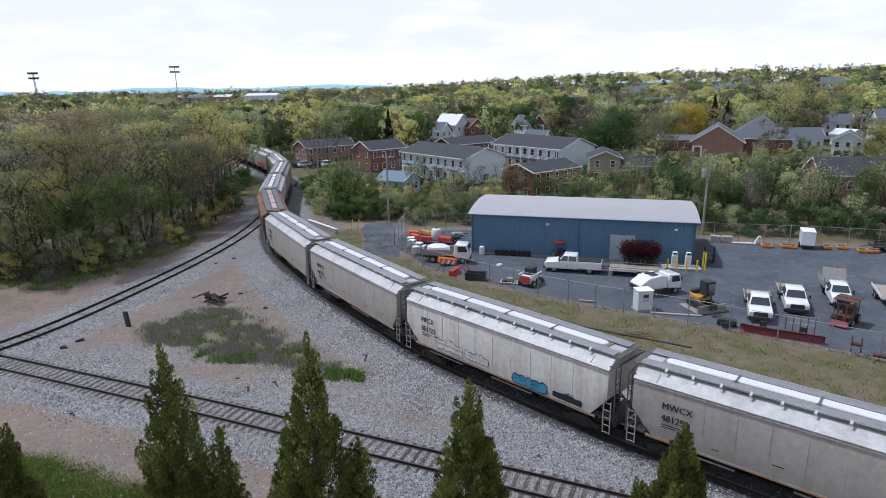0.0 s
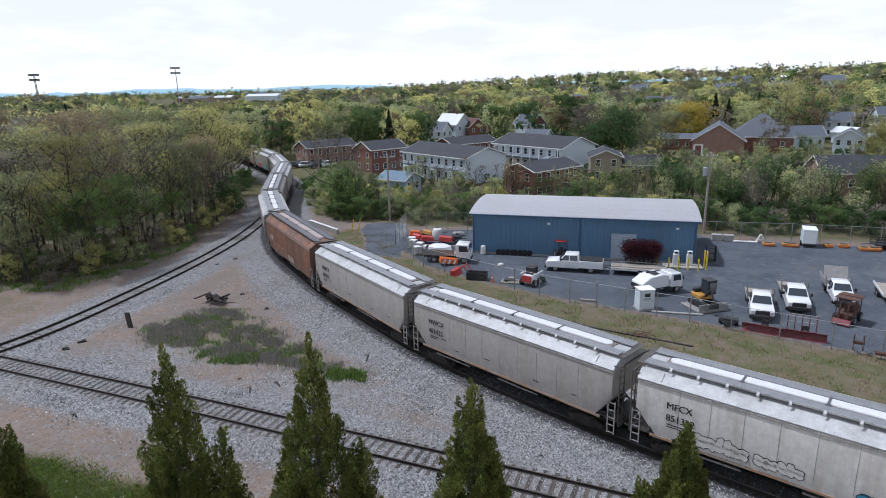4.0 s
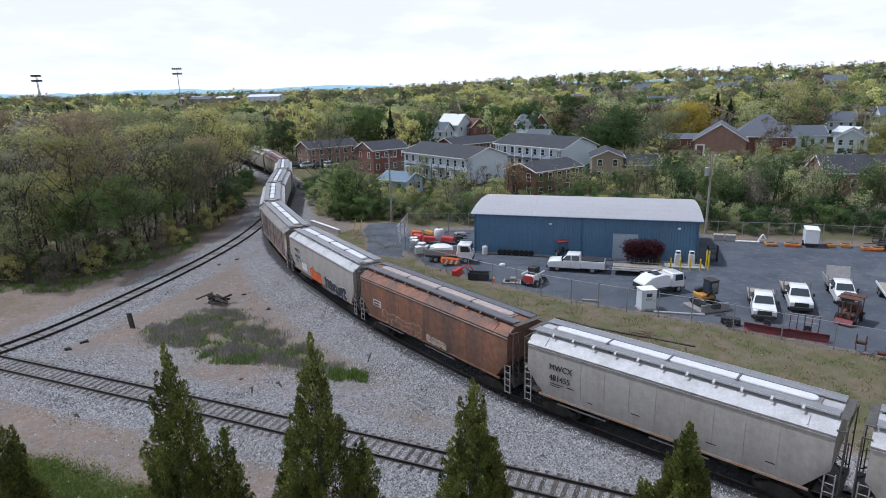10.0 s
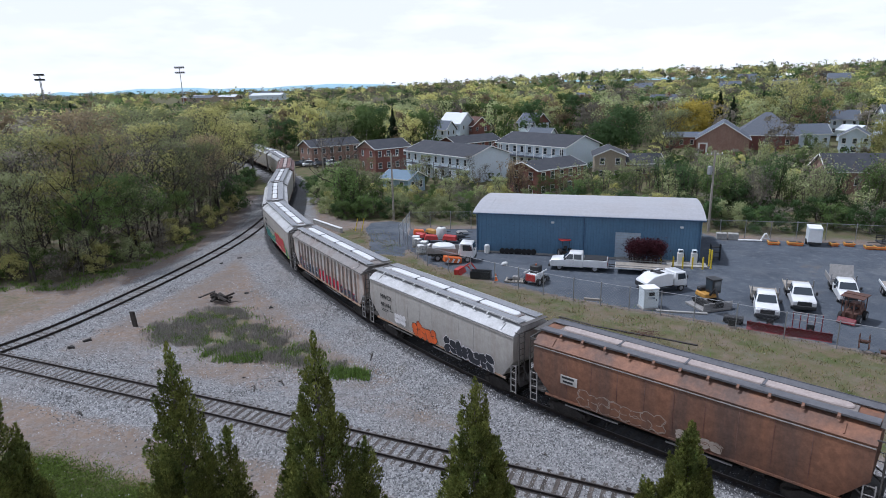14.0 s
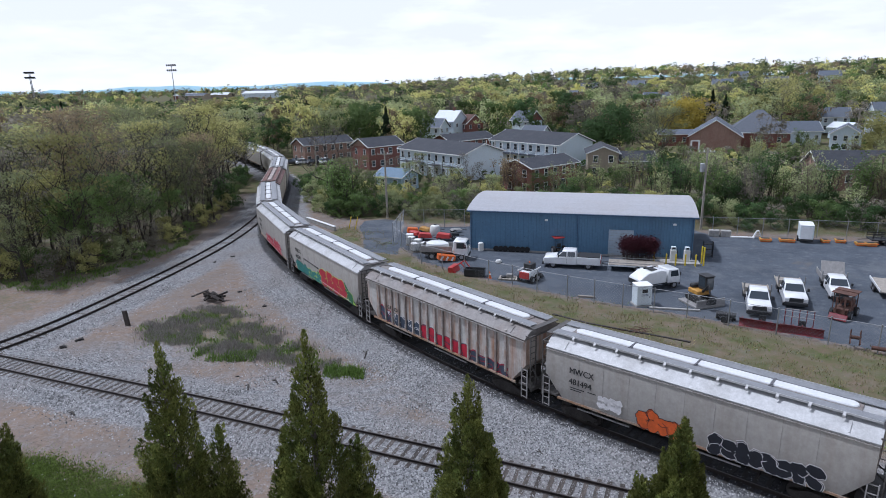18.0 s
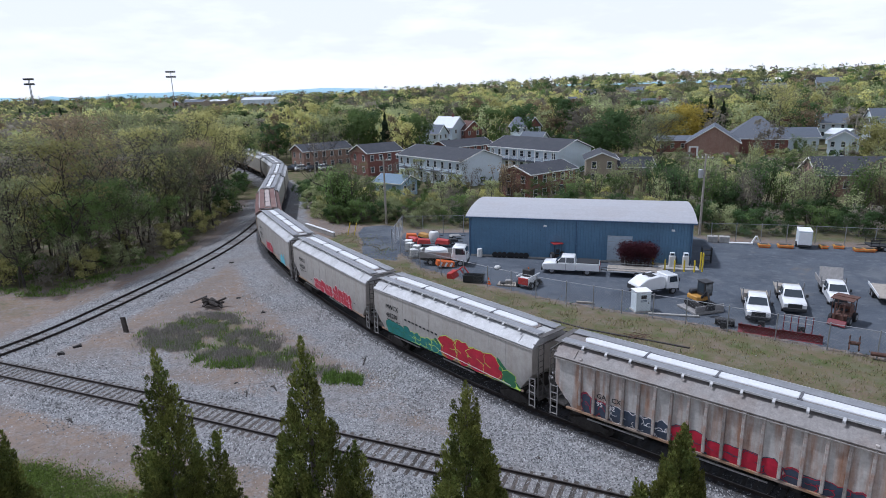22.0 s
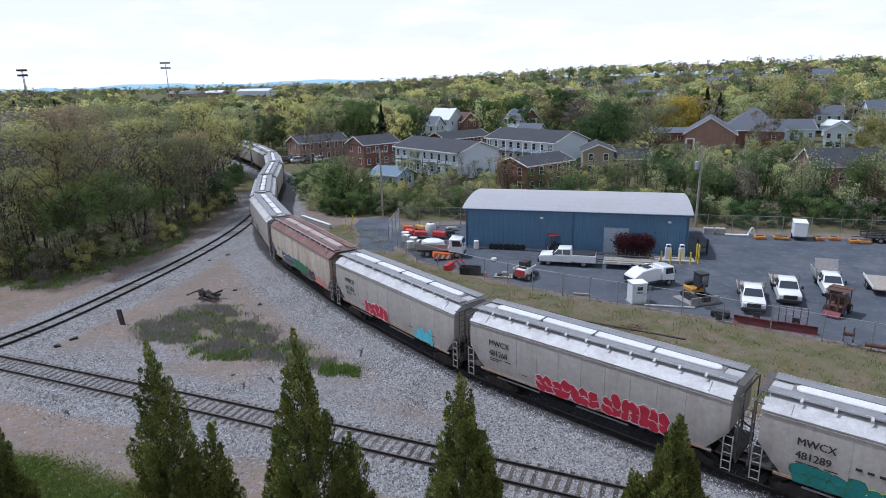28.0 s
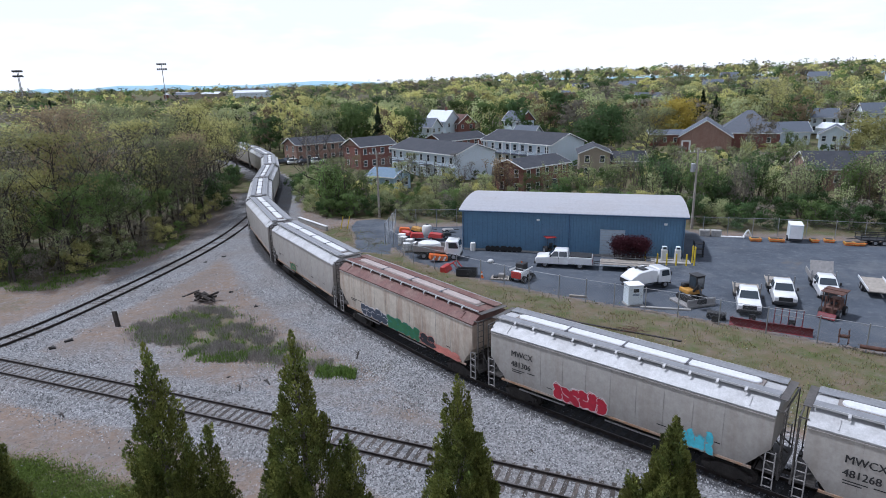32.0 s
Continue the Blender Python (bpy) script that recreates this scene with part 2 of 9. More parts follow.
def part(name, b, mat, parent, label="", bevel=0.0, smooth=False, at=None):
    ob = new(name, b if isinstance(b, bpy.types.Mesh) else b.mesh(name, mat, bevel, smooth))
    if parent is not None:
        ob.parent = parent
    if at is not None:
        ob.matrix_basis = at
    if label:
        ob["label"] = label
    return ob


def thing(name, m, label, category, group="", kind=""):
    ob = new(name)
    ob.empty_display_size = 0.3
    ob.matrix_basis = m
    return tagged(ob, label, category, group, kind)


def solo(name, b, mat, m, label, category, group="", kind="", bevel=0.0, smooth=False):
    ob = new(name, b if isinstance(b, bpy.types.Mesh) else b.mesh(name, mat, bevel, smooth))
    ob.matrix_basis = m
    return tagged(ob, label, category, group, kind)


def words(text, size, mat, parent, at, name="lettering", label="", thick=0.002, bold=0.045):
    cu = bpy.data.curves.new(name, "FONT")
    cu.body, cu.size, cu.extrude = text, size, thick
    cu.resolution_u = 2
    tmp = bpy.data.objects.new(name, cu)
    me = bpy.data.meshes.new_from_object(tmp)
    bpy.data.objects.remove(tmp)
    bpy.data.curves.remove(cu)
    bm = bmesh.new()
    bm.from_mesh(me)
    twin = bmesh.ops.duplicate(bm, geom=bm.verts[:] + bm.edges[:] + bm.faces[:])
    bmesh.ops.translate(bm, verts=[v for v in twin["geom"] if isinstance(v, bmesh.types.BMVert)], vec=(size * bold, size * bold * 0.3, 0.001))
    bm.to_mesh(me)
    bm.free()
    me.materials.clear()
    me.materials.append(mat)
    ob = part(name, me, mat, parent, label, at=at)
    ob["kind"] = "stuff"
    return ob


class Line:
    """A smooth level line through plan points, by length."""

    def __init__(self, pts, step=0.5):
        p = [Vector((*q, 0)) for q in pts]
        p = [p[0] * 2 - p[1]] + p + [p[-1] * 2 - p[-2]]
        out = []
        for i in range(1, len(p) - 2):
            a, b, c, d = p[i - 1:i + 3]
            for k in range(24):
                t = k / 24
                out.append(0.5 * ((2 * b) + (c - a) * t + (2 * a - 5 * b + 4 * c - d) * t * t + (3 * b - a - 3 * c + d) * t ** 3))
        out.append(p[-2])
        q = np.array([v[:2] for v in out])
        s = np.r_[0, np.cumsum(np.hypot(*np.diff(q, axis=0).T))]
        n = int(s[-1] / step) + 1
        u = np.linspace(0, s[-1], n)
        xy = np.stack([np.interp(u, s, q[:, 0]), np.interp(u, s, q[:, 1])], 1)
        w = 13
        pad = np.r_[xy[:1] + (xy[:1] - xy[w:0:-1]), xy, xy[-1:] + (xy[-1:] - xy[-2:-w - 2:-1])]
        ker = np.ones(2 * w + 1) / (2 * w + 1)
        self.p = np.stack([np.convolve(pad[:, k], ker, "valid") for k in (0, 1)], 1)
        self.s = np.r_[0, np.cumsum(np.hypot(*np.diff(self.p, axis=0).T))]
        self.length = self.s[-1]

    def at(self, s):
        if s < 0:
            d = self.p[0] - self.p[1]
            return Vector(self.p[0] + d / np.hypot(*d) * -s)
        return Vector((np.interp(s, self.s, self.p[:, 0]), np.interp(s, self.s, self.p[:, 1])))

    def dir(self, s):
        return (self.at(s + 0.6) - self.at(s - 0.6)).normalized()

    def distance(self, x, y):
        d = np.full(np.shape(x), 1e9)
        for q in self.p[::2]:
            d = np.minimum(d, (x - q[0]) ** 2 + (y - q[1]) ** 2)
        return np.sqrt(d)


# ---- palette ----
M = {}
M["ground"] = ground_material()
M["tie_oily"] = material("oil_black_tie", (0.03, 0.027, 0.025), 0.85, rand=0.3, fine=25)
M["tie"] = material("weathered_tie", (0.062, 0.052, 0.045), 0.9, rand=0.35, fine=25, tint=(0.105, 0.085, 0.072), tint_scale=2.0)
M["rail"] = material("worn_rail", (0.034, 0.027, 0.024), 0.6, 0.3, fine=30)
M["railtop"] = material("polished_rail_head", (0.13, 0.115, 0.105), 0.42, 0.7, 0.25)
M["hopper"] = material("grey_car_paint", (0.365, 0.345, 0.318), 0.5, noise_amt=0.10, tint=(0.27, 0.235, 0.20), tint_amt=0.5, tint_scale=1.3, streak=True, fine=9, bump=0.03)
M["hopper_light"] = material("pale_car_paint", (0.62, 0.60, 0.56), 0.5, noise_amt=0.1, tint=(0.35, 0.31, 0.26), tint_amt=0.5, tint_scale=1.3, streak=True, fine=9, bump=0.03)
M["hopper_rust"] = material("rust_brown_car_paint", (0.20, 0.092, 0.052), 0.7, noise_amt=0.22, tint=(0.085, 0.058, 0.048), tint_amt=0.85, tint_scale=0.55, streak=True, fine=9, bump=0.05)
M["roof_dark"] = material("dirty_dark_roof", (0.21, 0.195, 0.185), 0.65, noise_amt=0.18, tint=(0.15, 0.10, 0.075), fine=12, bump=0.03)
M["rib_dark"] = material("rust_streaked_rib", (0.33, 0.30, 0.275), 0.7, noise_amt=0.2, tint=(0.20, 0.09, 0.045), tint_amt=0.8, tint_scale=1.2, rand=0.3, fine=14)
M["hopper_ribbed"] = material("rust_streaked_grey_paint", (0.44, 0.42, 0.395), 0.65, noise_amt=0.15, tint=(0.26, 0.115, 0.05), tint_amt=0.9, tint_scale=1.5, streak=True, fine=9, bump=0.05)
M["hopper_cream"] = material("cream_car_paint", (0.47, 0.42, 0.35), 0.6, noise_amt=0.12, tint=(0.25, 0.15, 0.10), tint_amt=0.7, tint_scale=1.1, streak=True, fine=9, bump=0.04)
M["roof_grey"] = material("grey_roof_paint", (0.445, 0.445, 0.445), 0.55, noise_amt=0.12, tint=(0.25, 0.24, 0.23), fine=12, bump=0.03)
M["sill_rusty"] = material("rust_stained_sill", (0.27, 0.22, 0.18), 0.6, noise_amt=0.15, tint=(0.30, 0.15, 0.06), tint_amt=0.85, tint_scale=0.7, fine=12, bump=0.04)
M["roof_rust"] = material("dark_red_roof", (0.13, 0.06, 0.05), 0.7, noise_amt=0.2, tint=(0.22, 0.16, 0.13), fine=12)
M["walkway"] = material("galvanised_grating", (0.235, 0.24, 0.25), 0.55, 0.2, noise_amt=0.15, fine=60, bump=0.2)
M["hatch"] = material("white_hatch_cover", (0.62, 0.625, 0.63), 0.45, noise_amt=0.07, fine=10, bump=0.02)
M["hatch_dull"] = material("dull_hatch_cover", (0.36, 0.30, 0.275), 0.6, noise_amt=0.15, fine=10, bump=0.02)
M["steel_dark"] = material("dark_running_gear", (0.035, 0.03, 0.027), 0.75, 0.2, noise_amt=0.4, fine=20)
M["steel_grey"] = material("grey_steelwork", (0.30, 0.29, 0.28), 0.55, 0.2, noise_amt=0.2, fine=20, bump=0.03)
# dark end steelwork, darkened further to paint in shade between the cars
M["end_steel"] = material("shade_darkened_end_steelwork", (0.085, 0.078, 0.072), 0.6, 0.1, noise_amt=0.3, fine=20, bump=0.03)
M["black"] = material("black_paint", (0.02, 0.02, 0.022), 0.6, noise_amt=0.2, bump=0.0)
M["white"] = material("white_paint", (0.78, 0.78, 0.77), 0.4, noise_amt=0.06, bump=0.0)
M["seam"] = material("darker_weld_seam", (0.30, 0.28, 0.26), 0.6, noise_amt=0.2, bump=0.0)
M["steel_dark2"] = material("dark_grey_walkway", (0.12, 0.12, 0.13), 0.6, 0.2, noise_amt=0.2, fine=40)

# ---- ground and tracks ----
MAIN = Line([(62.2, -11.78), (50.2, -2.28), (38.2, 6.62), (26.2, 16.12), (15.22, 25.22), (11.51, 28.44), (6.78, 32.72), (4.44, 34.82), (1.45, 37.96), (-2.21, 42.66),
             (-6.44, 48.26), (-8.71, 51.68), (-11.76, 56.55), (-15.53, 62.63), (-21.16, 74.22), (-24.78, 86.63), (-27.25, 98.18), (-29.4, 110.0), (-31.6, 121.0),
             (-36.7, 134.5), (-44.5, 149.7), (-54.0, 166.0), (-66.0, 184.0), (-82.0, 203.0), (-102.0, 222.0), (-130.0, 242.0), (-165.0, 260.0), (-210.0, 275.0), (-260.0, 285.0), (-320.0, 290.0)])
LEFT = Line([(-50, 27), (-42.5, 34), (-37.2, 39), (-34.0, 43.0), (-32.5, 47.2), (-31.0, 53.4), (-29.2, 61.2), (-27.4, 72.5), (-26.9, 81.5),
             (-27.2, 90), (-28.0, 100), (-29.4, 110)])
NEAR = Line([(-75, 55), (-60, 50.5), (-45, 45.5), (-32.5, 40.8), (-27.2, 38.65), (-19.5, 35.6), (-15.6, 34.05), (-9.6, 31.55), (-5, 29.6), (-0.5, 27.75),
             (3, 26.25), (6, 25.0), (10, 23.2), (20, 18.5), (35, 11), (55, 0)])
YARD = -0.8
rng = np.random.default_rng(7)


def inside(poly, x, y):
    c = np.zeros(np.shape(x), bool)
    for (x0, y0), (x1, y1) in zip(poly, poly[1:] + poly[:1]):
        c ^= ((y0 > y) != (y1 > y)) & (x < (x1 - x0) * (y - y0) / (y1 - y0 + 1e-12) + x0)
    return c


def step(v, a, b):
    t = np.clip((v - a) / (b - a), 0, 1)
    return t * t * (3 - 2 * t)


def edge_distance(poly, x, y):
    """Signed distance to a plan outline, positive inside."""
    d = np.full(np.shape(x), 1e9)
    for (x0, y0), (x1, y1) in zip(poly, poly[1:] + poly[:1]):
        ex, ey = x1 - x0, y1 - y0
        t = np.clip(((x - x0) * ex + (y - y0) * ey) / (ex * ex + ey * ey), 0, 1)
        d = np.minimum(d, np.hypot(x - x0 - t * ex, y - y0 - t * ey))
    return np.where(inside(poly, x, y), d, -d)


FENCE = [(-6.2, 75.0), (-2.4, 65.4), (4.6, 58.6), (8.9, 54.9), (11.4, 53.1), (15.7, 50.3), (20.3, 47.6), (22.9, 45.7), (28.5, 41.7), (36, 36.5), (48, 29)]
ASPHALT = [(-6.0, 75.5), (-2.2, 66), (4.8, 59.2), (9.1, 55.5), (11.6, 53.7), (15.9, 50.9), (20.5, 48.2), (23.1, 46.3), (28.7, 42.4), (36, 37.2), (48, 29.8),
           (75, 12), (95, 30), (95, 56), (60, 66.8), (34, 75.2), (31.5, 82), (3.5, 83), (-5, 83.5)]
VERGE = [(-17, 78), (-8, 62.5), (1.5, 50), (10, 39), (18, 31), (28, 22), (42, 10), (75, -10), (75, 12), (48, 29.4), (28.6, 42.0), (20.4, 47.9), (11.5, 53.4),
         (4.7, 58.9), (-2.3, 65.7), (-6.1, 75.3), (-8, 80), (-13, 84)]
LANE = [(-9.5, 70), (-5.2, 69), (-5.6, 84), (-5.4, 86.5), (-8.2, 87.6), (-11.2, 86.4), (-11.6, 82.5), (-10.4, 78)]
LAWN = [(-60, 34.5), (-34, 31.5), (-22.9, 29.3), (-17.6, 27.2), (-10.5, 25.2), (2, 20.5), (14, 15), (14, -40), (-60, -40)]
WOODS = [(-140, 66), (-70, 62), (-52, 59.6), (-44.5, 58.6), (-40.5, 59.2), (-37, 64), (-34.6, 72), (-32.0, 80), (-33.0, 97), (-37, 112), (-42, 128), (-50, 143),
         (-62, 160), (-85, 185), (-140, 225), (-260, 260), (-260, 66)]
BRUSH = [(-22, 98), (-16, 89), (-4, 85), (32, 83.5), (33, 77.6), (43, 74.2), (62, 68.4), (110, 54), (170, 60), (170, 112), (60, 118), (-6, 126), (-22, 122)]
WEEDS = [(-25.5, 47.5), (-22.5, 44.0), (-17.0, 41.8), (-11.5, 39.8), (-8.2, 38.6), (-7.4, 39.6), (-11.0, 43.2), (-15.2, 47.2), (-18.4, 51.6), (-21.6, 52.0)]


def rise(x, y):
    """Hills: the town climbs gently to the right and far away."""
    far = np.hypot(x, y)
    return 13.0 * step(far, 230, 620) * step(x + 0.12 * y, -60, 330) + 5.5 * step(far, 260, 800)


def ground_z(x, y):
    x, y = np.asarray(x, float), np.asarray(y, float)
    z = np.full(x.shape, -0.38)
    near = (np.abs(x) < 110) & (y > -30) & (y < 170)
    if near.any():
        d = np.minimum(np.minimum(MAIN.distance(x[near], y[near]), LEFT.distance(x[near], y[near])), NEAR.distance(x[near], y[near]))
        zz = -0.19 - 0.21 * step(d, 1.6, 3.2)
        w = step(edge_distance(ASPHALT, x[near], y[near]), -7.0, -0.4)
        zz = zz * (1 - w) + YARD * w
        z[near] = zz
    z = z + rise(x, y)
    return z


def build_ground():
    fx = np.arange(-72, 72.01, 0.55)
    fy = np.arange(14, 112.01, 0.55)
    gx = 72 * 1.12 ** np.arange(1, 39)
    gx = gx[gx < 4600]
    xs = np.r_[-gx[::-1], fx, gx]
    up = 112 + np.cumsum(0.6 * 1.1 ** np.arange(1, 70))
    up = up[up < 4600]
    dn = 14 - np.cumsum(0.8 * 1.3 ** np.arange(1, 28))
    dn = dn[dn > -900]
    ys = np.r_[dn[::-1], fy, up]
    X, Y = np.meshgrid(xs, ys)
    Z = ground_z(X, Y)
    nz = np.array([noise.noise((a * 0.35, b * 0.35, 0.0)) for a, b in zip(X.ravel(), Y.ravel())]).reshape(X.shape)
    d_all = np.minimum(np.minimum(MAIN.distance(X, Y), LEFT.distance(X, Y)), NEAR.distance(X, Y))
    asp = inside(ASPHALT, X, Y)
    Z += np.where((d_all > 1.9) & ~asp, 0.06 * nz, 0)
    ny, nx = X.shape
    me = bpy.data.meshes.new("ground")
    idx = np.arange(nx * ny).reshape(ny, nx)
    quads = np.stack([idx[:-1, :-1], idx[:-1, 1:], idx[1:, 1:], idx[1:, :-1]], -1).reshape(-1, 4)
    me.from_pydata(np.stack([X, Y, Z], -1).reshape(-1, 3).tolist(), [], quads.tolist())
    # zones: red grass, green gravel, blue asphalt
    verge = step(edge_distance(VERGE, X, Y), -1.0, 1.2)
    lawn = step(edge_distance(LAWN, X, Y), -0.7, 0.7)
    woods = step(edge_distance(WOODS, X, Y), -1.5, 2.0)
    brush = step(edge_distance(BRUSH, X, Y), -2, 2)
    weeds = step(edge_distance(WEEDS, X, Y), -1.2, 1.4)
    lane = step(edge_distance(LANE, X, Y), -0.6, 0.6)
    apron = 0.42 * step(-(np.hypot((X + 47) / 11, (Y - 53.5) / 4.5) - 1), -0.4, 0.4)
    farg = ((Y > 112) | (np.abs(X) > 75)) * 0.95
    g_main, g_left, g_near = MAIN.distance(X, Y), LEFT.distance(X, Y), NEAR.distance(X, Y)
    gravel = np.maximum.reduce([1.05 - 0.85 * step(g_main, 3.2, 7.0), 0.95 - 0.8 * step(g_left, 2.2, 5.0), 1.0 - 0.92 * step(g_near, 2.2, 4.2)])
    tri = np.exp(-(((X + 6) / 13) ** 2 + ((Y - 36) / 4.5) ** 2))
    gravel = np.maximum(gravel, 0.75 * tri)
    gravel = np.maximum(gravel, 0.72 * np.exp(-(((X + 24) / 9) ** 2 + ((Y - 41.5) / 4.2) ** 2)))
    bare = np.exp(-(((X - -4.0) / 4.6) ** 2 + ((Y - 38.9) / 2.2) ** 2))
    gravel = gravel * (1 - 0.75 * bare * step(g_main, 3.4, 5.0))
    grass = np.maximum.reduce([verge * 0.66, lawn, woods * 0.55, brush * 0.8, weeds * 0.55, bare * 0.34, apron, farg])
    grass = np.where(d_all < 2.6, 0, grass)
    near_line = (Y > 86) & (np.minimum(g_main, g_left) < 4.2)
    grass = np.where(near_line, np.minimum(grass, 0.2), grass)
    gravel = np.where(near_line, np.maximum(gravel, 0.6), gravel)
    gravel = np.where(lawn > 0.5, 0, gravel)
    gravel = np.where((verge > 0.5) & (g_main > 5.0), gravel * 0.4, gravel)
    gravel = np.where(woods + brush > 0.5, 0.1, gravel)
    grass = grass * (1 - lane)
    blue = np.maximum(step(edge_distance(ASPHALT, X, Y), -0.3, 0.3), 0.0)
    blue = np.maximum(blue, lane * 0.9)
    oil = 1.0 - step(g_main, 1.3, 2.3)
    rgba = np.stack([grass, gravel, blue, oil], -1).astype(np.float32).reshape(-1)
    at = me.color_attributes.new("zone", "FLOAT_COLOR", "POINT")
    at.data.foreach_set("color", rgba)
    me.polygons.foreach_set("use_smooth", [True] * len(me.polygons))
    me.materials.append(M["ground"])
    ob = new("ground", me)
    tagged(ob, "gravel, dirt, grass and asphalt ground of a railway junction", "ground", kind="structure")
    return ob


build_ground()

RAIL_SECTION = [(-0.07, -0.17), (0.07, -0.17), (0.07, -0.155), (0.012, -0.14), (0.012, -0.045), (0.037, -0.03), (0.037, 0.0), (-0.037, 0.0), (-0.037, -0.03),
                (-0.012, -0.045), (-0.012, -0.14), (-0.07, -0.155)]


def track(name, line, s0, s1, label, tie_from, tie_to, shiny, wood="tie", sink=0.0):
    t = thing(name, Matrix.Identity(4), label, "railway track", kind="structure")
    for side in (-1, 1):
        rings = []
        for s in np.arange(s0, s1, 0.8):
            c, d = line.at(s), line.dir(s)
            nrm = Vector((-d.y, d.x)) * 0.7525 * side
            rings.append([(c.x + nrm.x - d.y * u, c.y + nrm.y + d.x * u, v) for u, v in RAIL_SECTION])
        b = Build()
        n = len(RAIL_SECTION)
        b.loft(rings)
        b.m = [1 if (shiny and k < n * (len(rings) - 1) and k % n == 6) else 0 for k in range(len(b.f))]
        part("rail", b, [M["rail"], M["railtop"]], t, "worn steel rail")
    shapes = []
    for k in range(5):
        r = random.Random(k)
        b = Build()
        b.box(0, 0, -0.085, 2.55 + r.uniform(-0.12, 0.12), 0.23, 0.17)
        shapes.append(b.mesh("tie", M[wood], bevel=0.015))
    r = random.Random(3)
    rest = Build()
    for s in np.arange(s0, s1, 0.55):
        c, d = line.at(s), line.dir(s)
        a = math.degrees(math.atan2(d.y, d.x)) + 90 + r.uniform(-2, 2)
        m = pose(c.x + r.uniform(-0.05, 0.05), c.y + r.uniform(-0.03, 0.03), -0.165 - sink + r.uniform(-0.02, 0.004), 0, 0, a)
        if tie_from <= s <= tie_to:
            part("tie", r.choice(shapes), None, t, at=m)
        else:
            q = [m @ v.co for v in shapes[0].vertices]
            rest.add(q, [tuple(p.vertices) for p in shapes[0].polygons])
    if rest.v:
        ob = part("ties_beyond", rest, M[wood], t)
        ob["kind"] = "stuff"
    return t

# ---- the train: covered hopper cars ----
CAR = 16.87           # coupler to coupler
HALF = 8.05           # half the roof's length


def hopper_body(ribbed):
    """Bulging side sheets with cut lower ends, end slope sheets and a closed belly."""
    b = Build()
    side = [(1.47, 1.12), (1.545, 1.5), (1.60, 2.1), (1.615, 2.75), (1.60, 3.3), (1.555, 3.74)]
    if ribbed:
        side = [(1.40, 1.12), (1.45, 1.5), (1.45, 2.1), (1.45, 2.75), (1.45, 3.3), (1.45, 3.74)]
    xs = [-HALF, -7.7, -7.35, -7.0, -6.2, -5.4] + list(np.linspace(-4.5, 4.5, 11)) + [5.4, 6.2, 7.0, 7.35, 7.7, HALF]

    def low(x):
        a = abs(x)
        return 1.12 if a < 7.0 else 1.12 + (a - 7.0) / (HALF - 7.0) * 1.15
    rings = []
    for x in xs:
        lo = low(x)
        ring = [(x, -y, max(z, lo + 0.001 * k)) for k, (y, z) in enumerate(side)]
        ring += [(x, y, max(z, lo + 0.001 * k)) for k, (y, z) in reversed(list(enumerate(side)))]
        rings.append(ring)
    b.loft(rings, closed=True, caps=True)
    return b


def hopper_roof():
    b = Build()
    sec = [(-1.60, 3.72), (-1.62, 3.79), (-1.52, 3.86), (-1.12, 4.12), (-0.60, 4.28), (0, 4.33), (0.60, 4.28), (1.12, 4.12), (1.52, 3.86), (1.62, 3.79), (1.60, 3.72)]
    b.loft([[(x, y, z) for y, z in sec] for x in np.linspace(-HALF - 0.03, HALF + 0.03, 13)], closed=True)
    # roof seams
    for x in (-6.9, 6.9):
        for sgn in (-1, 1):
            b.box(x, sgn * 1.32, 4.015, 0.05, 0.50, 0.035, rx=-sgn * 33)
    return b


def hatch(x0, x1, round_lo, round_hi):
    """One long trough cover, its outer end rounded."""
    b = Build()
    w = 0.29
    out = []
    if round_lo:
        out += [(x0 + w - w * math.cos(t), -w * math.sin(t)) for t in np.linspace(-math.pi / 2, math.pi / 2, 9)]
    else:
        out += [(x0, w), (x0, -w)]
    if round_hi:
        out += [(x1 - w + w * math.cos(t), w * math.sin(t)) for t in np.linspace(-math.pi / 2, math.pi / 2, 9)]
    else:
        out += [(x1, -w), (x1, w)]
    out2 = [(x0 + (p[0] - x0) * 0.985 + 0.01, p[1] * 0.86) for p in out]
    b.loft([[(p[0], p[1], 4.33) for p in out], [(p[0], p[1], 4.41) for p in out], [(p[0], p[1], 4.455) for p in out2]])
    return b


def running_board(sgn):
    b = Build()
    b.box(0, sgn * 0.72, 4.395, 2 * HALF - 0.1, 0.58, 0.03)
    return b


def edge_rail(sgn):
    return Build().box(0, sgn * 1.025, 4.40, 2 * HALF - 0.1, 0.025, 0.09)


def bracket():
    """Tab that ties the walkway down to the roof slope."""
    b = Build()
    b.box(0, -0.03, 0.02, 0.12, 0.20, 0.02, rx=38)
    b.box(0, -0.10, -0.06, 0.12, 0.02, 0.12)
    return b


def seam(x):
    """Weld seam down the bulging side."""
    b = Build()
    prof = [(1.55, 1.5), (1.605, 2.1), (1.62, 2.75), (1.605, 3.3), (1.56, 3.70)]
    for s in (-1,):
        pts = [(s * (y + 0.004), z) for y, z in prof]
        b.loft([[(x - 0.012, y, z), (x + 0.012, y, z), (x + 0.012, y - s * 0.03, z), (x - 0.012, y - s * 0.03, z)] for y, z in pts])
    return b


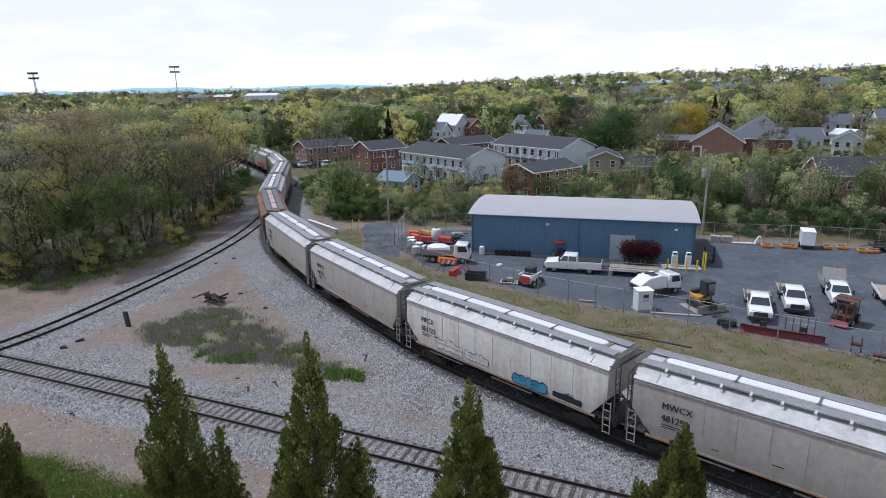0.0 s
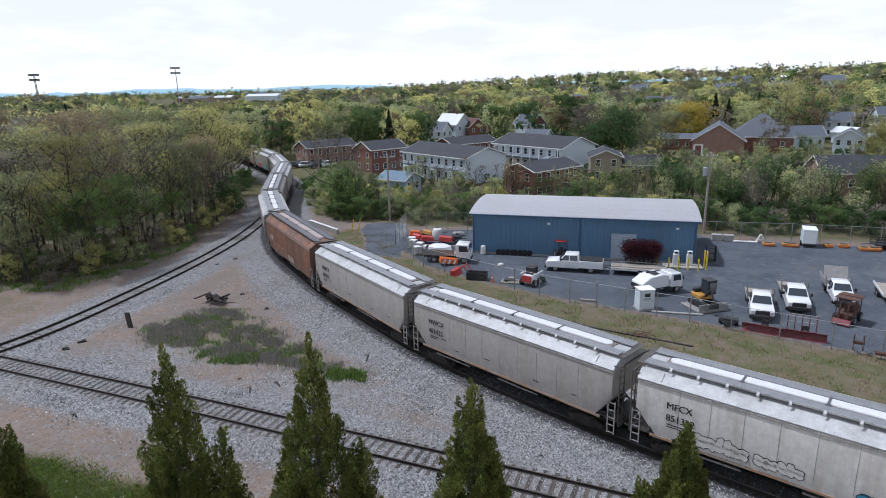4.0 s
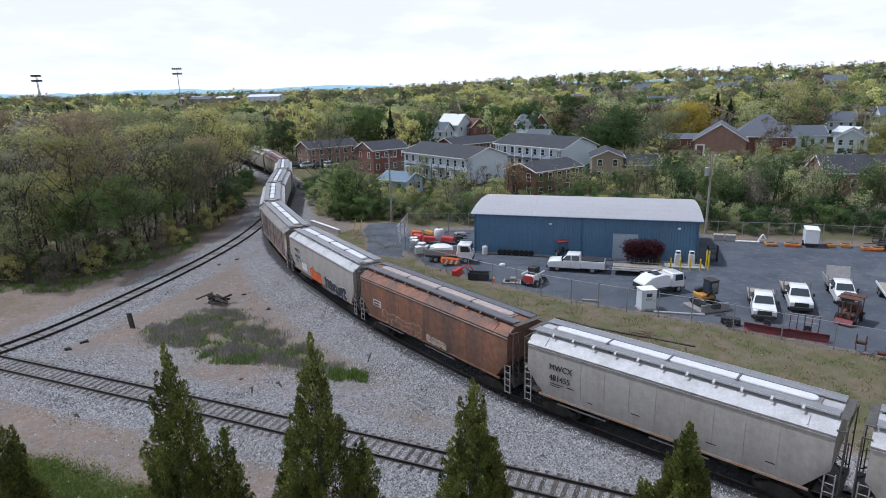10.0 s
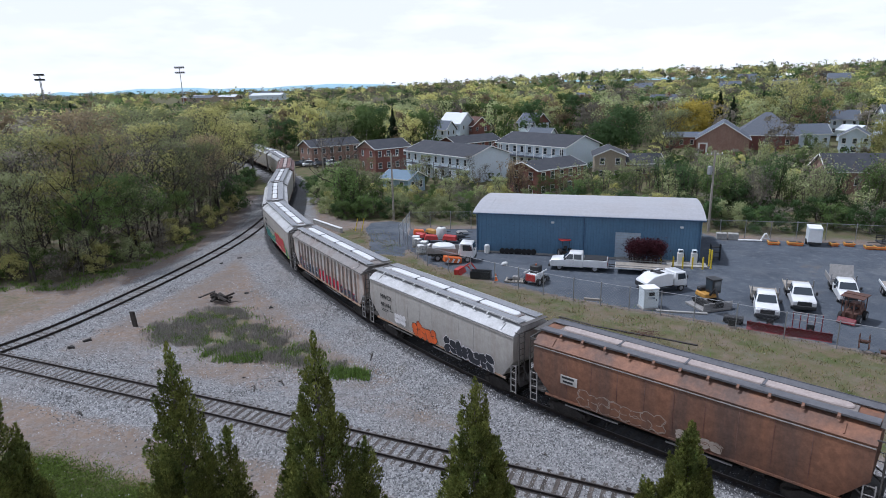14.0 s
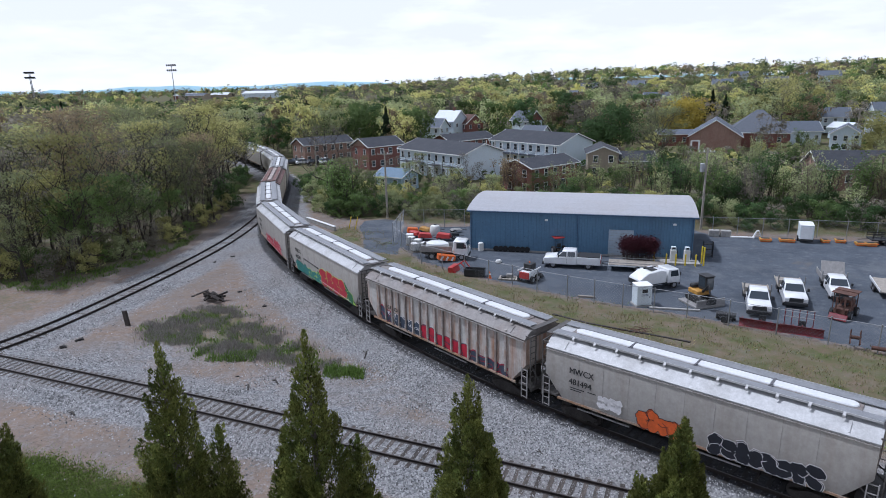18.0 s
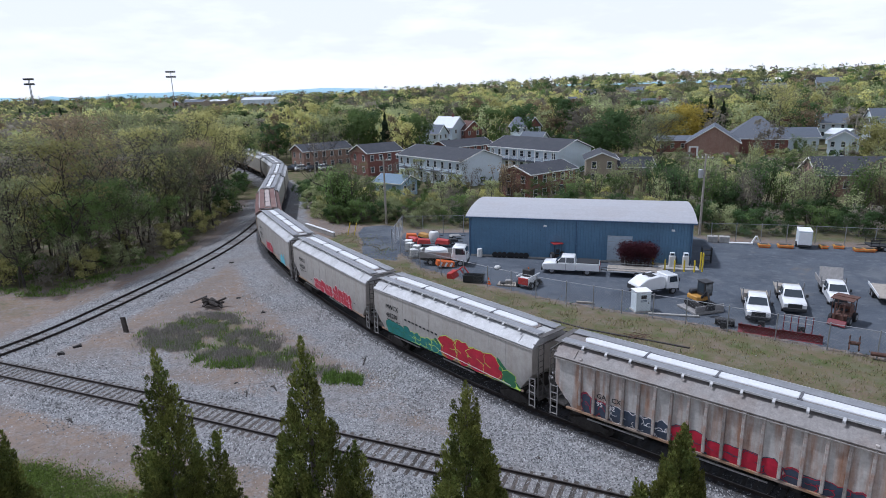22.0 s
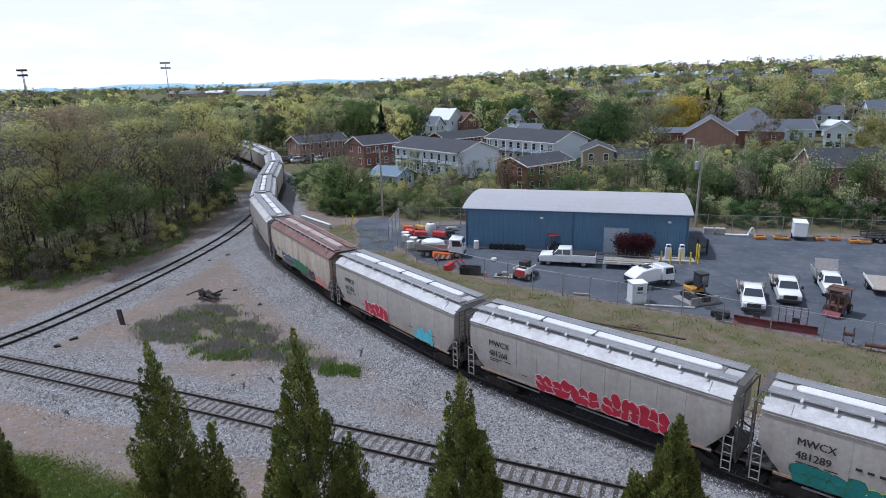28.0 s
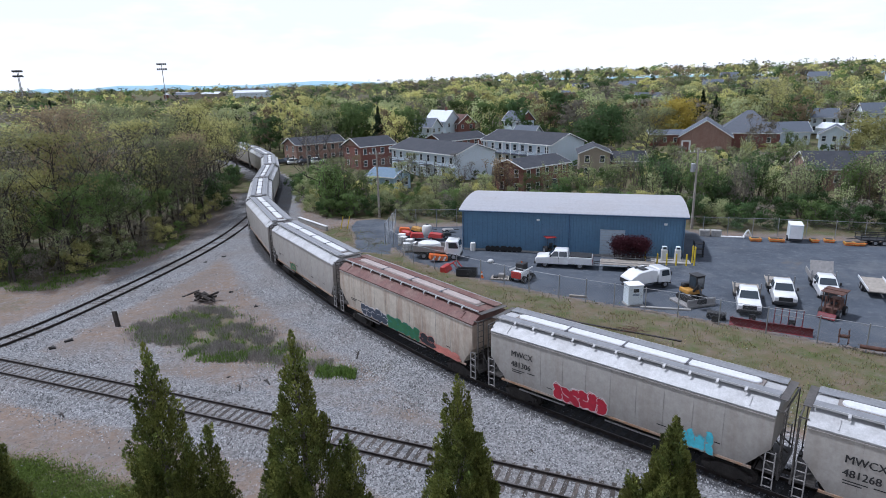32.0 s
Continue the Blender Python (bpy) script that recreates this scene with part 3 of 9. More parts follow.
def ladder(x, y, z0, z1, rungs):
    b = Build()
    for dx in (-0.21, 0.21):
        b.box(x + dx, y, (z0 + z1) / 2, 0.055, 0.05, z1 - z0)
    for z in np.linspace(z0 + 0.06, z1 - 0.08, rungs):
        b.box(x, y, z, 0.42, 0.04, 0.035)
    return b


def end_frame(s):
    """Corner posts, ladder rungs, braces and platform at one end of the car; s is the end's sign."""
    b = Build()
    for y in (-1.44, -0.98, 1.44):
        b.box(s * 8.40, y, 2.5, 0.055, 0.055, 3.0)
    for z in np.linspace(1.35, 3.75, 8):
        b.box(s * 8.40, -1.21, z, 0.03, 0.46, 0.03)
    b.box(s * 8.38, 0, 3.98, 0.07, 2.94, 0.06)
    b.box(s * 8.20, 0, 4.33, 0.36, 2.2, 0.03)
    for y in (-1.44, 1.44):
        b.box(s * 8.22, y, 3.96, 0.40, 0.05, 0.05)
        b.tube((s * 8.38, y, 1.2), (s * 7.5, y * 0.95, 1.75), 0.035, n=6)
    b.box(s * 7.95, 0, 1.06, 1.0, 2.75, 0.06)
    b.box(s * 8.42, 0, 0.98, 0.10, 2.8, 0.22)
    for y in (-0.6, 0.6):
        b.tube((s * 8.38, y, 1.2), (s * 7.4, y * 0.7, 2.0), 0.045, n=6)
    return b


def slope_sheet(s):
    b = Build()
    b.loft([[(s * 8.02, -1.40, 2.24), (s * 8.02, 1.40, 2.24), (s * 7.92, 1.40, 2.24), (s * 7.92, -1.40, 2.24)],
            [(s * 6.8, -1.36, 1.02), (s * 6.8, 1.36, 1.02), (s * 6.7, 1.36, 1.02), (s * 6.7, -1.36, 1.02)]])
    b.box(s * 7.0, 0, 1.45, 1.6, 0.5, 0.7)
    b.tube((s * 7.2, -0.9, 1.55), (s * 7.2, -0.3, 1.55), 0.2, n=10)
    return b


def chute(x):
    b = Build()
    b.loft([[(x - 1.5, -1.30, 1.12), (x + 1.5, -1.30, 1.12), (x + 1.5, 1.30, 1.12), (x - 1.5, 1.30, 1.12)],
            [(x - 0.45, -0.55, 0.42), (x + 0.45, -0.55, 0.42), (x + 0.45, 0.55, 0.42), (x - 0.45, 0.55, 0.42)],
            [(x - 0.45, -0.55, 0.30), (x + 0.45, -0.55, 0.30), (x + 0.45, 0.55, 0.30), (x - 0.45, 0.55, 0.30)]])
    b.tube((x, -1.2, 0.42), (x, 1.2, 0.42), 0.05, n=6)
    return b


def wheelset():
    b = Build()
    for sgn in (-1, 1):
        b.tube((0, sgn * 0.69, 0), (0, sgn * 0.80, 0), 0.42, n=20)
        b.tube((0, sgn * 0.66, 0), (0, sgn * 0.69, 0), 0.455, n=20)
        b.tube((0, sgn * 0.80, 0), (0, sgn * 0.86, 0), 0.15, n=10)
    b.tube((0, -1.02, 0), (0, 1.02, 0), 0.085, n=8)
    return b


def bogie_frame():
    b = Build()
    for sgn in (-1, 1):
        y = sgn * 1.0
        prof = [(-1.15, 0.40), (-0.75, 0.30), (-0.38, 0.18), (0.38, 0.18), (0.75, 0.30), (1.15, 0.40), (1.15, 0.58), (0.75, 0.66), (0.4, 0.80), (-0.4, 0.80), (-0.75, 0.66), (-1.15, 0.58)]
        b.prism(prof, "y", y - 0.08, y + 0.08)
        for x in (-0.88, 0.88):
            b.box(x, y, 0.46, 0.30, 0.24, 0.30)
        for x in (-0.14, 0, 0.14):
            b.tube((x, y - sgn * 0.02, 0.28), (x, y - sgn * 0.02, 0.6), 0.055, n=6)
    b.box(0, 0, 0.66, 0.36, 2.2, 0.26)
    return b


def coupler(s):
    b = Build()
    b.box(s * 8.7, 0, 0.84, 0.6, 0.16, 0.18)
    b.box(s * 9.05, 0.03, 0.84, 0.26, 0.28, 0.28)
    b.tube((s * 8.6, 0.35, 0.80), (s * 9.1, 0.18, 0.45), 0.03, n=6)
    return b


def side_sill():
    b = Build()
    for sgn in (-1, 1):
        b.box(0, sgn * 1.46, 1.07, 14.6, 0.10, 0.10)
    return b


CAR_MESH = {}


def car_meshes():
    c = CAR_MESH
    c["hatches"] = [hatch(-7.0, -3.52, True, False), hatch(-3.46, -0.03, False, False), hatch(0.03, 3.46, False, False), hatch(3.52, 7.0, False, True)]
    c["hatches"] = [h.mesh("hatch_cover", M["hatch"], smooth=True) for h in c["hatches"]]
    c["walk"] = [running_board(s).mesh("running_board", M["walkway"]) for s in (-1, 1)]
    c["edges"] = [edge_rail(s).mesh("edge_rail", M["roof_grey"]) for s in (-1, 1)]
    c["bracket"] = bracket().mesh("bracket", M["roof_grey"])
    c["seams"] = [seam(x).mesh("seam", M["seam"]) for x in np.linspace(-5.9, 5.9, 9)]
    c["body"] = hopper_body(False).mesh("body", M["hopper"], smooth=True)
    c["body_ribbed"] = hopper_body(True).mesh("body", M["hopper_ribbed"], smooth=True)
    c["roof"] = hopper_roof().mesh("roof", M["roof_grey"], smooth=True)
    c["ladders"] = [ladder(s * 8.05, y * 1.55, 0.45, 2.15 if s * y < 0 or True else 3.9, 5).mesh("ladder", M["steel_grey"]) for s in (-1, 1) for y in (-1, 1)]
    c["frames"] = [end_frame(s).mesh("end_frame", M["steel_grey"]) for s in (-1, 1)]
    c["slopes"] = [slope_sheet(s).mesh("slope_sheet", M["steel_dark"]) for s in (-1, 1)]
    c["chutes"] = [chute(x).mesh("discharge_chute", M["steel_dark"]) for x in (-3.6, 0, 3.6)]
    c["wheels"] = wheelset().mesh("wheelset", M["steel_dark"], smooth=True)
    c["bogie"] = bogie_frame().mesh("bogie_frame", M["steel_dark"])
    c["couplers"] = [coupler(s).mesh("coupler", M["steel_dark"]) for s in (-1, 1)]
    c["sill"] = side_sill().mesh("side_sill", M["steel_grey"])
    b = Build()
    b.box(0, 0, 0, 0.14, 0.14, 2.5)
    c["joint"] = Build().box(0, 0, 0, 0.10, 0.78, 0.09).box(0.0, -0.42, -0.06, 0.22, 0.10, 0.14).mesh("hatch_joint", M["steel_dark2"])
    c["gate_track"] = Build().box(0, 0, 0, 3.1, 0.06, 0.07).mesh("gate_track", M["steel_grey"])
    c["drip"] = Build().box(0, -1.60, 3.66, 2 * HALF, 0.05, 0.04).box(0, 1.60, 3.66, 2 * HALF, 0.05, 0.04).mesh("drip_edge", M["seam"])
    c["coaming"] = Build().box(0, 0, 4.335, 14.3, 0.70, 0.07).mesh("hatch_coaming", M["roof_dark"], bevel=0.02)
    c["rib"] = b.mesh("rib", M["rib_dark"], bevel=0.02)


car_meshes()
for key, val in CAR_MESH.items():
    if key not in ("wheels", "bogie", "rib", "bracket", "joint", "gate_track"):
        for me in (val if isinstance(val, list) else [val]):
            me.transform(Matrix.Diagonal((0.975, 1, 1, 1)))


def mesh_in(me, mat):
    """The same mesh in another paint."""
    key = (me.name, mat.name)
    if key not in CAR_MESH:
        m2 = me.copy()
        m2.materials.clear()
        m2.materials.append(mat)
        CAR_MESH[key] = m2
    return CAR_MESH[key]


def hopper_car(label, paint, roof="roof_grey", hatches="hatch", ribbed=False, marks=None):
    c = CAR_MESH
    t = thing("hopper_car", Matrix.Identity(4), label, "freight car", "cars of the train")
    part("body", mesh_in(c["body_ribbed" if ribbed else "body"], M[paint]), None, t)
    part("roof", mesh_in(c["roof"], M[roof]), None, t)
    for h in c["hatches"]:
        part("hatch_cover", mesh_in(h, M[hatches]), None, t)
    for w in c["walk"]:
        part("running_board", mesh_in(w, M["roof_rust" if roof == "roof_rust" else "steel_dark2" if paint == "hopper_rust" else "walkway"]), None, t)
    for w in c["edges"]:
        part("edge_rail", mesh_in(w, M["steel_dark2"]) if paint == "hopper_rust" else w, None, t)
    for x in np.linspace(-6.6, 6.6, 11):
        part("bracket", mesh_in(c["bracket"], M["hopper_rust"]) if paint == "hopper_rust" else c["bracket"], None, t, at=pose(x * 0.975, -1.10, 4.36))
    if not ribbed:
        for w in c["seams"]:
            part("seam", mesh_in(w, M["roof_rust"]) if paint == "hopper_rust" else w, None, t)
    for w in c["ladders"]:
        part("ladder", mesh_in(w, M["steel_grey"]), None, t)
    for w in c["frames"]:
        part("end_frame", mesh_in(w, M["end_steel"]), None, t)
    for w in c["slopes"]:
        part("slope_sheet", w, None, t)
    for w in c["chutes"]:
        part("discharge_chute", w, None, t)
    for w in c["couplers"]:
        part("coupler", w, None, t)
    part("side_sill", mesh_in(c["sill"], M["sill_rusty" if paint != "hopper_rust" else paint]), None, t)
    for x in (-3.42, 0.0, 3.42):
        part("hatch_joint", c["joint"], None, t, at=pose(x, 0, 4.43))
    for x in (-4.4, 1.2):
        part("gate_track", c["gate_track"], None, t, at=pose(x, -1.28, 0.72))
    part("drip_edge", c["drip"], None, t)
    part("hatch_coaming", c["coaming"], None, t)
    if ribbed:
        for x in np.linspace(-6.35, 6.35, 17):
            low = 1.25 if abs(x) < 5.6 else 1.7
            for y in (-1.50, 1.50):
                part("rib", c["rib"], None, t, at=pose(x, y, 2.46 + (low - 1.25) / 2))
    bogies = []
    for s in (-1, 1):
        g = new("bogie")
        g.parent = t
        g.matrix_basis = pose(s * 5.96, 0, 0)
        part("bogie_frame", c["bogie"], None, g)
        for x in (-0.88, 0.88):
            part("wheelset", c["wheels"], None, g, at=pose(x, 0, 0.42))
        bogies.append(g)
    if marks:
        side = pose(-6.35, -1.640, 2.72, 90, 0, 0)
        words(marks[0], 0.46, M["black"], t, side, "reporting_mark")
        words(marks[1], 0.46, M["black"], t, pose(-6.35, -1.640, 2.14, 90, 0, 0), "car_number")
    return t


SIDE_Z = [1.0, 1.12, 1.5, 2.1, 2.75, 3.3, 3.74]
SIDE_Y = [1.52, 1.53, 1.555, 1.605, 1.62, 1.605, 1.56]


def side_y(z, lift):
    return -(float(np.interp(z, SIDE_Z, SIDE_Y)) + lift)


def flat_y(z, lift):
    """The plain panel between the ribs of the ribbed car."""
    return -(float(np.interp(z, [1.0, 1.12, 1.5], [1.40, 1.40, 1.45])) + lift)


def bar(b, x0, z0, x1, z1, w0, w1, lift, grow=0.0, side=side_y):
    """One tapered stroke of paint that follows the bulging side."""
    d = Vector((x1 - x0, z1 - z0))
    ln = d.length + 1e-6
    d /= ln
    n = Vector((-d.y, d.x))
    rows = []
    for k in range(5):
        u = k / 4
        e = -grow if k == 0 else grow if k == 4 else 0.0
        cx, cz = x0 + (x1 - x0) * u + d.x * e, z0 + (z1 - z0) * u + d.y * e
        w = (w0 + (w1 - w0) * u) / 2 + grow
        for q in (-1, 1):
            x, z = cx + n.x * w * q, max(1.0, cz + n.y * w * q)
            rows.append((x, side(z, lift), z))
    b.add(rows, [(2 * k, 2 * k + 1, 2 * k + 3, 2 * k + 2) for k in range(4)])


def bubble(b, cx, cz, rx, rz, slant, lift, grow, r, side):
    """One swollen, slightly kinked shape that lies on the car's side."""
    n = 14
    k1, k2, p1, p2 = r.uniform(0.08, 0.2), r.uniform(0.05, 0.14), r.uniform(0, 6.28), r.uniform(0, 6.28)
    ring = []
    for k in range(n):
        a = 2 * math.pi * k / n
        f = 1 + k1 * math.sin(2 * a + p1) + k2 * math.sin(5 * a + p2)
        z = max(1.0, cz + (rz * f + grow) * math.sin(a))
        ring.append((cx + (rx * f + grow) * math.cos(a) + slant * (z - cz), z))
    ring.append((cx, cz))
    b.add([(x, side(z, lift), z) for x, z in ring], [(k, (k + 1) % n, n) for k in range(n)])
    return ring


def graffiti(car, x0, x1, z0, z1, letters, fill, line, seed, label, lines=True, jitter=0.12, side=side_y, thin=0.035):
    """A piece of overlapping swollen letters in one colour, with a thin outline and thin inner lines."""
    r = random.Random(seed)
    inner = Build()
    w = (x1 - x0) / letters
    h = z1 - z0
    for k in range(letters):
        cx = x0 + w * (k + 0.5)
        top = r.uniform(-jitter, jitter) * h * 1.6
        sl = r.uniform(-0.35, 0.1)
        under, over = Build(), Build()
        for cz, rz in ((z0 + h * 0.30, h * 0.33), (z0 + h * 0.70 + top * 0.5, h * 0.31 + top * 0.3)):
            state = r.getstate()
            rx = w * r.uniform(0.52, 0.68)
            bubble(under, cx, cz, rx, rz, sl, 0.009, thin, r, side)
            r.setstate(state)
            rx = w * r.uniform(0.52, 0.68)
            ring = bubble(over, cx, cz, rx, rz, sl, 0.015 + 0.001 * (k % 4), 0.0, r, side)
            if lines:
                j = r.randrange(14)
                for q in range(5):
                    (xa, za), (xb, zb) = ring[(j + q) % 14], ring[(j + q + 1) % 14]
                    bar(inner, cx + (xa - cx) * 0.86, cz + (za - cz) * 0.86, cx + (xb - cx) * 0.86, cz + (zb - cz) * 0.86, 0.03, 0.03, 0.022, 0.0, side)
        letter = part("graffiti_letter", over, fill, car, label)
        part("outline", under, line, letter)
    if lines:
        part("graffiti_stroke", inner, line, car, label)["kind"] = "stuff"


def paint(name, c):
    M[name] = material(name, c, 0.5, noise_amt=0.18, scale=2.0, fine=9, bump=0.0)
    return M[name]


P_RED, P_WHITE, P_ORANGE, P_BLACK = paint("crimson_spray", (0.40, 0.012, 0.035)), paint("white_spray", (0.70, 0.68, 0.68)), paint("orange_spray", (0.62, 0.11, 0.02)), paint("black_spray", (0.015, 0.017, 0.025))
P_CYAN, P_TEAL, P_GREEN, P_LIME = paint("cyan_spray", (0.10, 0.50, 0.62)), paint("teal_spray", (0.02, 0.17, 0.16)), paint("green_spray", (0.03, 0.14, 0.06)), paint("lime_spray", (0.52, 0.70, 0.10))
P_BLUE, P_PALE, P_NAVY, P_SALMON = paint("blue_spray", (0.05, 0.24, 0.36)), paint("faded_spray", (0.36, 0.30, 0.25)), paint("navy_spray", (0.04, 0.055, 0.085)), paint("salmon_spray", (0.55, 0.20, 0.16))

P_PATCH = paint("dull_white_patch", (0.46, 0.44, 0.41))
GREY = "grey covered hopper car with white roof hatch covers"
CARS = [
    hopper_car(GREY, "hopper", marks=("MWCX", "481291")),
    hopper_car("pale grey hopper car with blue graffiti along its sill", "hopper_light", marks=("MFCX", "851322")),
    hopper_car(GREY, "hopper", marks=("MWCX", "481422")),
    hopper_car(GREY, "hopper", marks=("MWCX", "481455")),
    hopper_car("rusty brown hopper car with faded pale graffiti", "hopper_rust", "hopper_rust", "hatch_dull"),
    hopper_car("grey hopper car with orange and black-white graffiti", "hopper", marks=("MWCX", "481494")),
    hopper_car("ribbed grey hopper car streaked with rust, red graffiti", "hopper_ribbed", "roof_dark", ribbed=True),
    hopper_car("grey hopper car with a long green and red mural", "hopper", marks=("MWCX", "481289")),
    hopper_car("grey hopper car with crimson bubble-letter graffiti", "hopper", marks=("MWCX", "481268")),
    hopper_car("grey hopper car with crimson and cyan graffiti", "hopper", marks=("MWCX", "481306")),
    hopper_car("cream hopper car with dark red roof and graffiti", "hopper_cream", "roof_rust", "hatch_dull"),
] + [hopper_car(GREY, "hopper") for _ in range(9)]



def small_print(car, y=-1.625):
    """Illegible stencilled lines under the number and along the side."""
    b = Build()
    for x, z, w in ((-6.3, 1.92, 0.9), (-5.2, 1.94, 0.5), (-6.3, 1.80, 0.7), (-3.9, 1.5, 0.35), (-1.3, 1.75, 0.5), (2.6, 1.62, 0.5), (5.3, 1.7, 0.4)):
        b.add([(x, side_y(z, 0.008), z), (x + w, side_y(z, 0.008), z), (x + w, side_y(z + 0.05, 0.008), z + 0.05), (x, side_y(z + 0.05, 0.008), z + 0.05)], [(0, 1, 2, 3)])
    part("small_print", b, M["black"], car)


for k, car in enumerate(CARS):
    if k not in (4, 6):
        small_print(car)
graffiti(CARS[1], -5.0, -2.6, 1.35, 2.0, 7, M["hopper_light"], P_BLACK, 11, "thin black scribbled tag", lines=False)
graffiti(CARS[1], -2.3, -0.4, 1.4, 1.9, 6, M["hopper_light"], P_BLACK, 12, "thin black scribbled tag", lines=False)
graffiti(CARS[1], 1.6, 4.0, 1.15, 1.75, 5, P_BLUE, P_BLACK, 13, "blue graffiti letters with black outline")
graffiti(CARS[1], 4.5, 6.3, 1.3, 1.62, 8, P_BLACK, P_BLACK, 14, "black scrawled tag", lines=False)
graffiti(CARS[4], -5.0, -0.4, 1.15, 1.95, 8, M["hopper_rust"], P_PALE, 15, "faded pale outlined graffiti")
graffiti(CARS[4], 0.2, 2.3, 1.2, 1.75, 4, P_PALE, M["hopper_rust"], 16, "faded pale graffiti block")
part("number_patch", Build().box(-5.6, -1.632, 2.3, 1.0, 0.02, 0.46), P_PATCH, CARS[4], "white patch under the car number")
for z, w in ((2.41, 0.75), (2.2, 0.6)):
    part("number_bar", Build().box(-5.65, -1.646, z, w, 0.012, 0.11), M["black"], CARS[4])
graffiti(CARS[5], -4.6, -3.2, 1.35, 2.0, 4, P_WHITE, M["hopper"], 17, "pale blue-white faded tag", lines=False)
graffiti(CARS[5], -2.3, 0.35, 1.05, 2.05, 5, P_ORANGE, P_BLACK, 18, "orange bubble letters with black outline")
graffiti(CARS[5], 1.3, 6.1, 1.02, 2.0, 8, P_BLACK, P_WHITE, 19, "black graffiti letters with white outline")
graffiti(CARS[6], -6.2, -4.8, 1.1, 2.1, 3, P_NAVY, P_RED, 20, "dark red and navy graffiti", side=flat_y)
graffiti(CARS[6], -4.6, -1.7, 1.1, 2.05, 5, P_NAVY, P_WHITE, 21, "navy and white graffiti", side=flat_y)
graffiti(CARS[6], -1.5, 3.3, 1.1, 1.95, 6, P_RED, P_NAVY, 22, "red graffiti letters with navy outline", side=flat_y)
for x0, x1, zt in ((-6.2, -1.6, 2.0), (3.2, 6.5, 1.75), (-1.6, 3.2, 1.3)):
    base = Build()
    bar(base, x0, (zt + 1.05) / 2, x1, (zt + 1.0) / 2, zt - 1.05, zt - 1.15, 0.005, 0.0, flat_y)
    part("paint_base", base, P_NAVY, CARS[6], "dull navy paint under the graffiti")
graffiti(CARS[6], 3.4, 6.4, 1.1, 1.75, 5, P_NAVY, P_RED, 23, "navy graffiti with red strokes", side=flat_y)
words("GA   CX", 0.36, M["black"], CARS[6], pose(-5.4, -1.468, 2.12, 90, 0, 0), "reporting_mark")
words("95   32", 0.36, P_WHITE, CARS[6], pose(-5.4, -1.474, 1.70, 90, 0, 0), "car_number")
graffiti(CARS[7], -6.4, -3.6, 1.08, 1.85, 4, P_TEAL, P_GREEN, 24, "teal landscape graffiti with pale lines")
graffiti(CARS[7], -3.6, -0.6, 1.08, 1.75, 5, P_TEAL, P_LIME, 25, "teal graffiti with lime outline")
graffiti(CARS[7], 3.3, 6.6, 1.08, 1.95, 3, P_GREEN, P_LIME, 26, "green shadow of graffiti with lime edge", lines=False)
for x0, x1, za, zb_ in ((-6.3, -4.2, 1.75, 1.55), (-4.2, -2.2, 1.6, 1.45), (-2.2, -0.2, 1.5, 1.75)):
    band = Build()
    bar(band, x0, 1.25, x1, 1.25, 0.5, 0.5, 0.007)
    bar(band, x0, za - 0.2, x1, zb_ - 0.2, 0.42, 0.42, 0.008)
    part("mural_band", band, P_TEAL, CARS[7], "teal painted hills along the sill")
swoosh = Build()
for p in ((5.0, 2.3, 6.9, 1.1), (4.4, 1.35, 6.7, 1.1), (-0.9, 1.9, 0.3, 1.15)):
    bar(swoosh, *p, 0.5, 0.25, 0.007)
part("mural_swoosh", swoosh, P_GREEN, CARS[7], "dark green swoosh behind the letters")
swoosh = Build()
for p in ((5.2, 2.0, 6.9, 1.05), (-0.4, 2.0, 0.1, 1.4), (5.2, 1.2, 6.95, 1.08)):
    bar(swoosh, *p, 0.16, 0.10, 0.009)
part("mural_swoosh", swoosh, P_LIME, CARS[7], "lime edge of the swoosh")
graffiti(CARS[7], -0.1, 5.2, 1.06, 2.45, 4, P_RED, P_LIME, 27, "big red graffiti letters with lime edge")
foot = Build()
bar(foot, -0.4, 1.32, 6.2, 1.14, 0.05, 0.05, 0.03)
part("mural_line", foot, P_WHITE, CARS[7], "white line across the letters")
for k in range(9):
    part("text_bar", Build().box(-4.0 + k * 0.42, -1.632, 2.42 - k * 0.012, 0.24, 0.012, 0.11), M["black"], CARS[7])
graffiti(CARS[8], -2.9, 1.1, 1.02, 2.0, 7, P_RED, P_WHITE, 28, "crimson bubble letters with white outline")
graffiti(CARS[8], 1.4, 5.0, 1.02, 1.95, 7, P_RED, P_WHITE, 29, "crimson bubble letters with white outline", jitter=0.3)
graffiti(CARS[9], -3.4, -0.2, 1.04, 2.0, 6, P_RED, P_WHITE, 30, "crimson bubble letters with white outline")
graffiti(CARS[9], 3.3, 5.4, 1.04, 1.9, 5, P_CYAN, M["hopper"], 31, "faded cyan graffiti", jitter=0.35)
graffiti(CARS[10], -4.9, -1.4, 1.1, 2.0, 5, P_NAVY, P_WHITE, 32, "navy block letters with white outline")
graffiti(CARS[10], -1.3, 2.4, 1.1, 1.95, 6, P_GREEN, P_TEAL, 33, "green graffiti letters")
graffiti(CARS[10], 2.6, 4.1, 1.1, 1.8, 2, P_BLACK, P_SALMON, 34, "black tag on a salmon band")
graffiti(CARS[10], 4.1, 6.6, 1.05, 1.5, 3, P_SALMON, P_SALMON, 35, "salmon paint band along the sill", lines=False)
graffiti(CARS[11], -3.0, -1.4, 1.1, 1.8, 3, P_GREEN, P_SALMON, 36, "small green and red tag")

